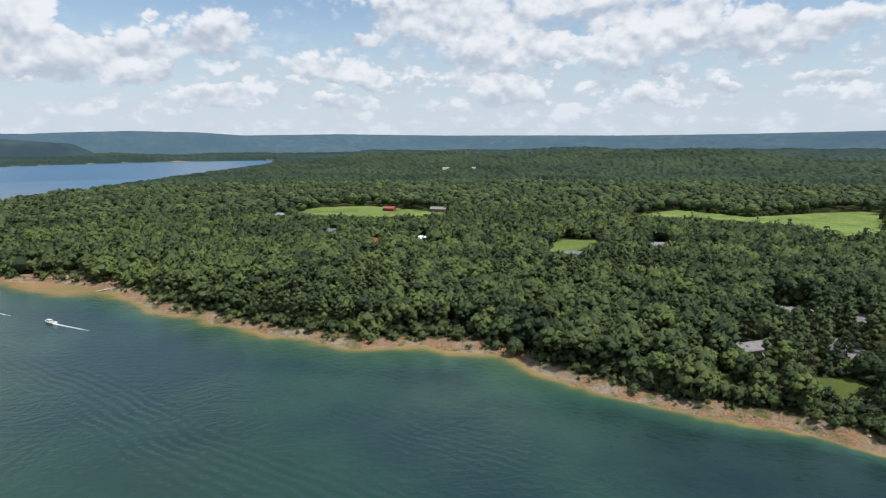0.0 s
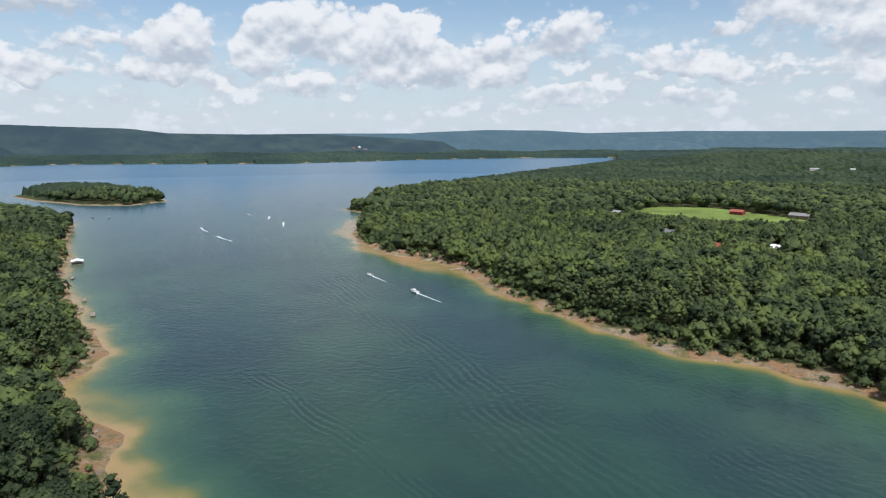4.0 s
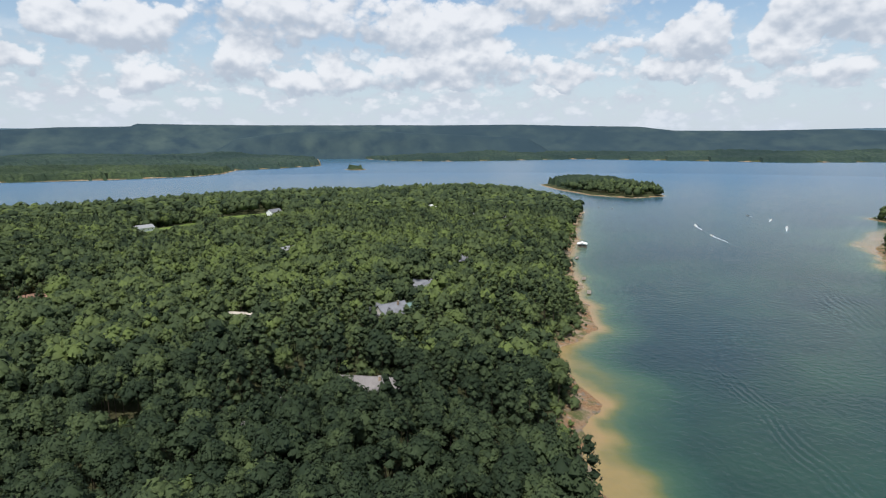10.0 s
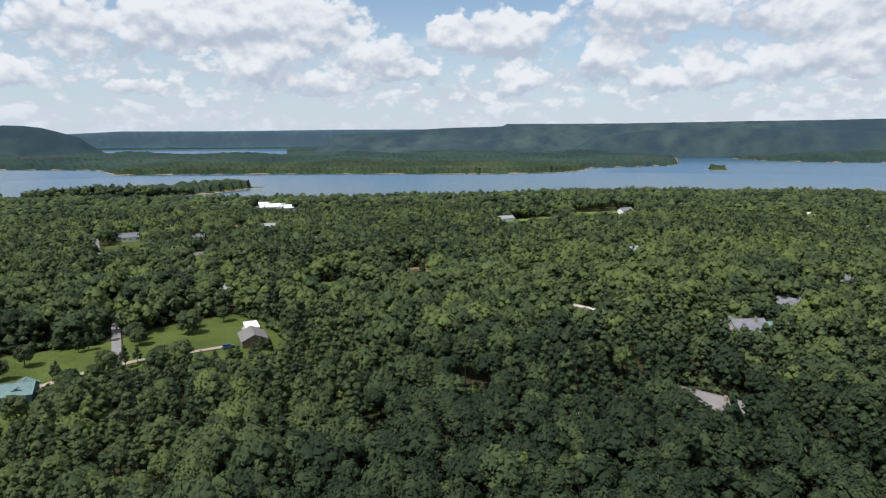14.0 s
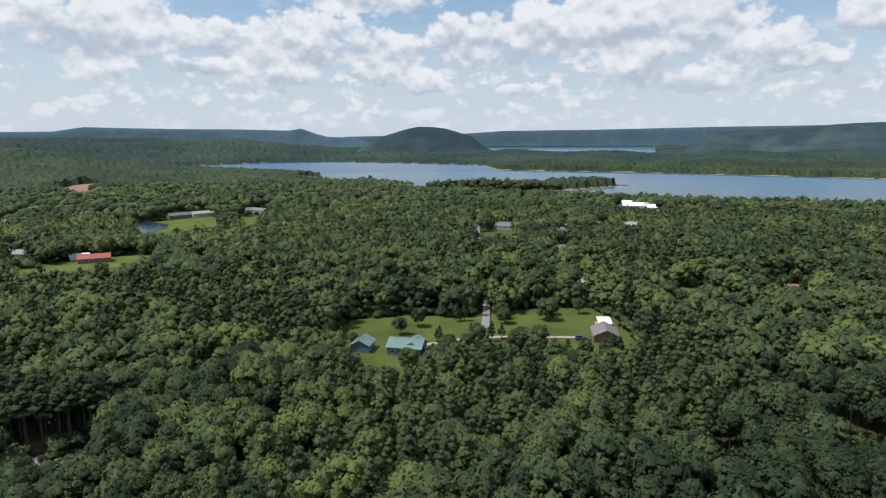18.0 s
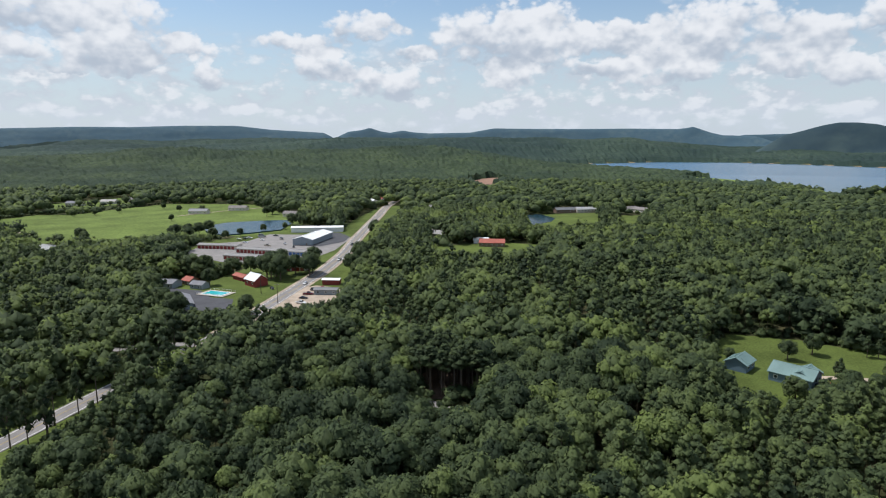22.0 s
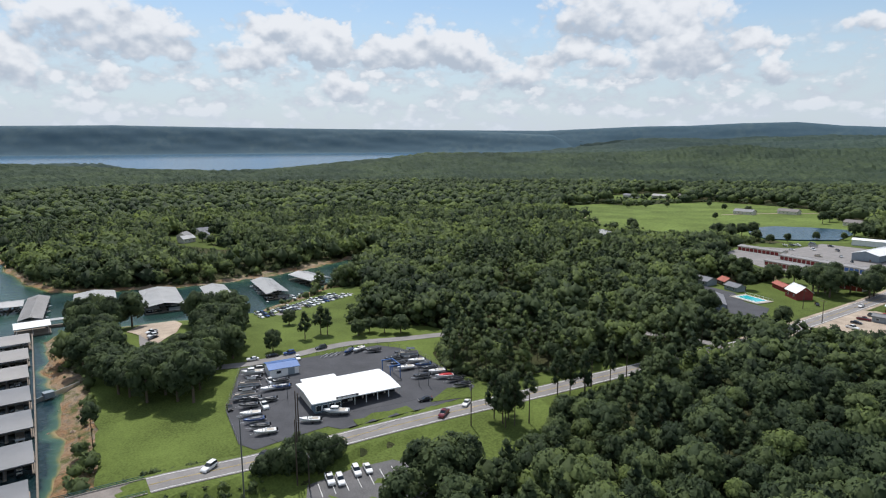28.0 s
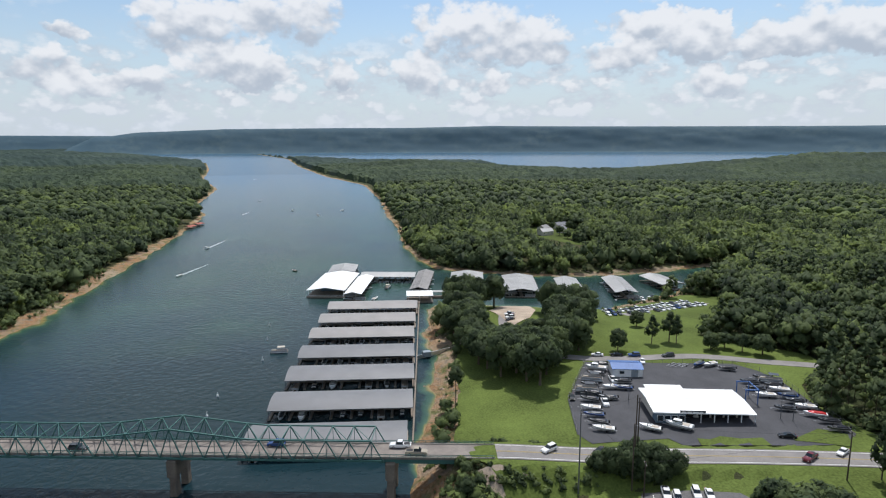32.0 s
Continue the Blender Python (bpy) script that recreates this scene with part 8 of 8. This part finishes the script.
for i, (px, py, r, h) in enumerate(((129.6, -81, 3.2, 3.4), (128.2, -84.6, 4.2, 4.6), (126.4, -88, 4.8, 5.2), (128.2, -90.5, 4.8, 5.6), (126, -93, 4.6, 5.0), (126.4, -96.5, 4.4, 4.9), (123.8, -99.2, 4.0, 4.2), (123.2, -94.6, 3.6, 3.6), (124.6, -90, 3.6, 3.4))):
    m = pose(px, py, on_land(px, py), 0, 0, i * 77) @ Matrix.Diagonal((0.86 * r, 0.86 * r, 0.9 * h, 1))
    if i == 0:
        bush.matrix_basis = m
    else:
        copy_thing(bush, m).matrix_basis = m
x, y, s = scatter(7.0, 60, 190, 31)
o = np.argsort(np.hypot(x, y))[:150]
OWN = np.stack([x[o], y[o]], 1)
hh = headroom(x, y, np.random.default_rng(3).uniform(10, 16, len(x)))[o]
for (px, py), h in zip(OWN, hh):
    # darker tree kinds where the tint, painted cloud shade included, is low
    dark = float(tints(np.array([px]), np.array([py]), g)[0]) < 0.38
    tree_at(int(g.choice((0, 2, 3, 4) if dark else (0, 1, 5, 4), p=(0.4, 0.35, 0.1, 0.15) if dark else (0.3, 0.35, 0.2, 0.15))), px, py, h, g.uniform(3.4, 5.0))


def far_enough(px, py):
    d = np.full(px.shape, 1e9)
    for ax, ay in OWN:
        d = np.minimum(d, np.hypot(px - ax, py - ay))
    return d > 4.9


wood("near_woods", "dense mixed oak and pine woods, mid to dark green", 5.8, 60, 215, 11, FINE, 2.9, 6.3, far_enough)
wood("under_woods", "mixed woods below the lookout over the lake", 7.0, 0, 61, 15, COARSE, 3.4, 5.2)
wood("middle_woods", "dense mixed woods reaching down to the lake", 7.0, 215, 430, 12, COARSE, 3.4, 8.2)
wood("outer_woods", "dense mixed woods reaching to the lake", 8.0, 430, 720, 13, MIDS, 4.0, 9.6)
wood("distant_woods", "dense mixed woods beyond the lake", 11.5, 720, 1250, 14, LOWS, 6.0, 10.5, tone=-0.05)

# hedgerows between the pastures
g = np.random.default_rng(52)
hx, hy = [], []
for line in ([(412, -732), (387, -796), (353, -790), (279, -918), (230, -910)], [(150, -880), (120, -800), (92, -745)], [(413, -869), (362, -876), (325, -932)], [(298, 783), (349, 697), (430, 730)], [(359, -657), (300, -590), (262, -560), (228, -556)]):
    for (ax, ay), (bx, by) in zip(line, line[1:]):
        k = np.linspace(0, 1, max(2, int(math.dist((ax, ay), (bx, by)) / 4.5)))
        hx.append(ax + (bx - ax) * k)
        hy.append(ay + (by - ay) * k)
hx, hy = np.concatenate(hx), np.concatenate(hy)
hx, hy = hx + g.normal(0, 2.5, len(hx)), hy + g.normal(0, 2.5, len(hx))
hh = g.gamma(2.2, 1.7, len(hx)) + 1.2
plant("hedgerow", "uneven green hedgerow of bushes and small trees between pastures", hx, hy, hh * 0.5, hh, np.clip(g.normal(0.4, 0.15, len(hx)), 0.06, 1), [crown(60, 0.17, 150 + i, tall=1.0, trunk=False, lobes=6, hearts=False) for i in range(4)], 53, category="hedge")

# undergrowth where the woods end
x, y, s = scatter(3.4, 60, 420, 41)
g = np.random.default_rng(42)
rim = np.zeros(len(x), bool)
for ax, ay in ((6, 0), (-6, 0), (0, 6), (0, -6)):
    rim |= ~clear_of(x + ax, y + ay)
rim |= s < 22
rim &= ~((x > 90) & (x < 165) & (y > -95) & (y < -30))
x, y = x[rim], y[rim]
h = g.uniform(2.0, 5.5, len(x))
plant("wood_edge_scrub", "thick green undergrowth along the edge of the woods", x, y, h * g.uniform(0.45, 0.7, len(x)), h, np.clip(g.normal(0.5, 0.18, len(x)), 0.06, 1), [crown(60, 0.17, 140 + i, tall=1.0, trunk=False, lobes=6, hearts=False) for i in range(4)], 44, category="scrub")

# saplings and scrub on the drawdown shore, and rocks along its edge
g = np.random.default_rng(17)
n = 200000
x, y = g.uniform(-700, 480, n), g.uniform(-380, 900, n)
s = shore(x, y)
ok = (s > 3.2) & (s < 17) & (g.random(n) < 0.22 + 0.65 * (wave(x, y, 34, 2) > 0.1)) & ~in_clearing(x, y)
x, y, s = x[ok], y[ok], s[ok]
h = g.uniform(0.9, 2.6, len(x)) + np.where((s > 5) & (g.random(len(x)) < 0.35), g.uniform(1.5, 4.5, len(x)), 0)
plant("shore_scrub", "light green saplings and scrub on the bare shore", x, y, h * 0.5, h, np.clip(g.normal(0.75, 0.15, len(x)), 0.1, 1), [crown(44, 0.2, 120 + i, tall=1.1, trunk=False, lobes=5, hearts=False) for i in range(3)], 5, category="scrub")
x, y = g.uniform(112, 200, 4000), g.uniform(-82, -28, 4000)
s = shore(x, y)
e = edge_distance([(186, 65), (148.2, -42)] + ROAD_MID[:4], x, y, False)
ok = (s > 1.5) & (e > 6.5) & (((y > -66) & (x < 150) & (g.random(4000) < 0.55) & (wave(x, y, 16, 3) > 0.0)) | ((e < 11) & (g.random(4000) < 0.35) & (y > -80)))
x, y = x[ok], y[ok]
h = g.uniform(0.6, 1.9, len(x))
plant("road_scrub", "rough green bushes on the bridge embankment", x, y, h * 0.7, h, np.clip(g.normal(0.6, 0.15, len(x)), 0.1, 1), [crown(44, 0.2, 130 + i, trunk=False, lobes=5, hearts=False) for i in range(3)], 6, category="scrub")
n = 190000
x, y = g.uniform(-640, 430, n), g.uniform(-340, 480, n)
s = shore(x, y)
ok = (s > -1.2) & (s < 9) & (g.random(n) < 0.25 * (0.3 + (wave(x, y, 27, 6) > 0.1)))
x, y = x[ok], y[ok]
z = land_height(x, y)
oct_v = np.array([(1, 0, 0), (0.2, 1, 0), (-1, 0.1, 0), (0, -1, 0.1), (0.1, 0.1, 0.7), (0, 0, -0.6)])
oct_f = np.array([(0, 1, 4), (1, 2, 4), (2, 3, 4), (3, 0, 4), (1, 0, 5), (2, 1, 5), (3, 2, 5), (0, 3, 5)])
sz = g.gamma(1.6, 0.28, len(x)) + 0.15
a = g.uniform(0, 6.28, len(x))
jit = oct_v[None] * (1 + g.uniform(-0.35, 0.35, (len(x), 6, 3)))
vx = (jit[..., 0] * np.cos(a)[:, None] - jit[..., 1] * np.sin(a)[:, None] * 0.7) * sz[:, None] + x[:, None]
vy = (jit[..., 0] * np.sin(a)[:, None] + jit[..., 1] * np.cos(a)[:, None] * 0.7) * sz[:, None] + y[:, None]
vz = jit[..., 2] * sz[:, None] * 0.7 + z[:, None] + 0.1
tagged(mesh_object("shore_rocks", np.stack([vx, vy, vz], -1).reshape(-1, 3), (oct_f[None] + (np.arange(len(x)) * 6)[:, None, None]).reshape(-1, 3), M_ROCK), "broken tan rocks along the waterline", "rocks", kind="stuff")

# woods too far off to tell the trees apart: one rough roof of crowns
cr = 1200 * 1.015 ** np.arange(0, 44)
cr = np.append(cr, cr[-1] * 1.03 ** np.arange(1, 70))
cr = np.append(cr[cr < 16000], [20000, 40000])
ca = np.radians(np.arange(-40, 292, 0.26))
cx, cy = -np.sin(ca)[None] * cr[:, None], np.cos(ca)[None] * cr[:, None]
cs = shore(cx, cy)
lump = np.random.default_rng(8).uniform(-1, 1, cx.shape) * 4.2
cz = np.where((cs > 15) & clear_of(cx, cy), land_height(cx, cy, cs) + np.clip((cr[:, None] - 1190) / 12, 2, 12.5) + lump * np.clip((cr[:, None] - 1200) / 40, 0.2, 1), -6.0)
n = len(ca)
i = np.arange((len(cr) - 1) * n).reshape(len(cr) - 1, n)[:, :-1]
cf = np.stack([i, i + 1, i + 1 + n, i + n], -1).reshape(-1, 4)
cf = cf[(cz.ravel()[cf] > 0).any(1)]
# woods beyond 2.3 km get the haze-tinted material
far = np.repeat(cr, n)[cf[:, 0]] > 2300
woods_v = np.stack(warp(cx, cy, cz), -1).reshape(-1, 3)
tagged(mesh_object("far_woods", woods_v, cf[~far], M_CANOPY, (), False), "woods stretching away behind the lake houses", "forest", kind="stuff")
tagged(mesh_object("distant_ridge_woods", woods_v, cf[far], M_HAZECANOPY, (), False), "woods stretching to the far ridges, tinted blue-green by haze", "forest", kind="stuff")
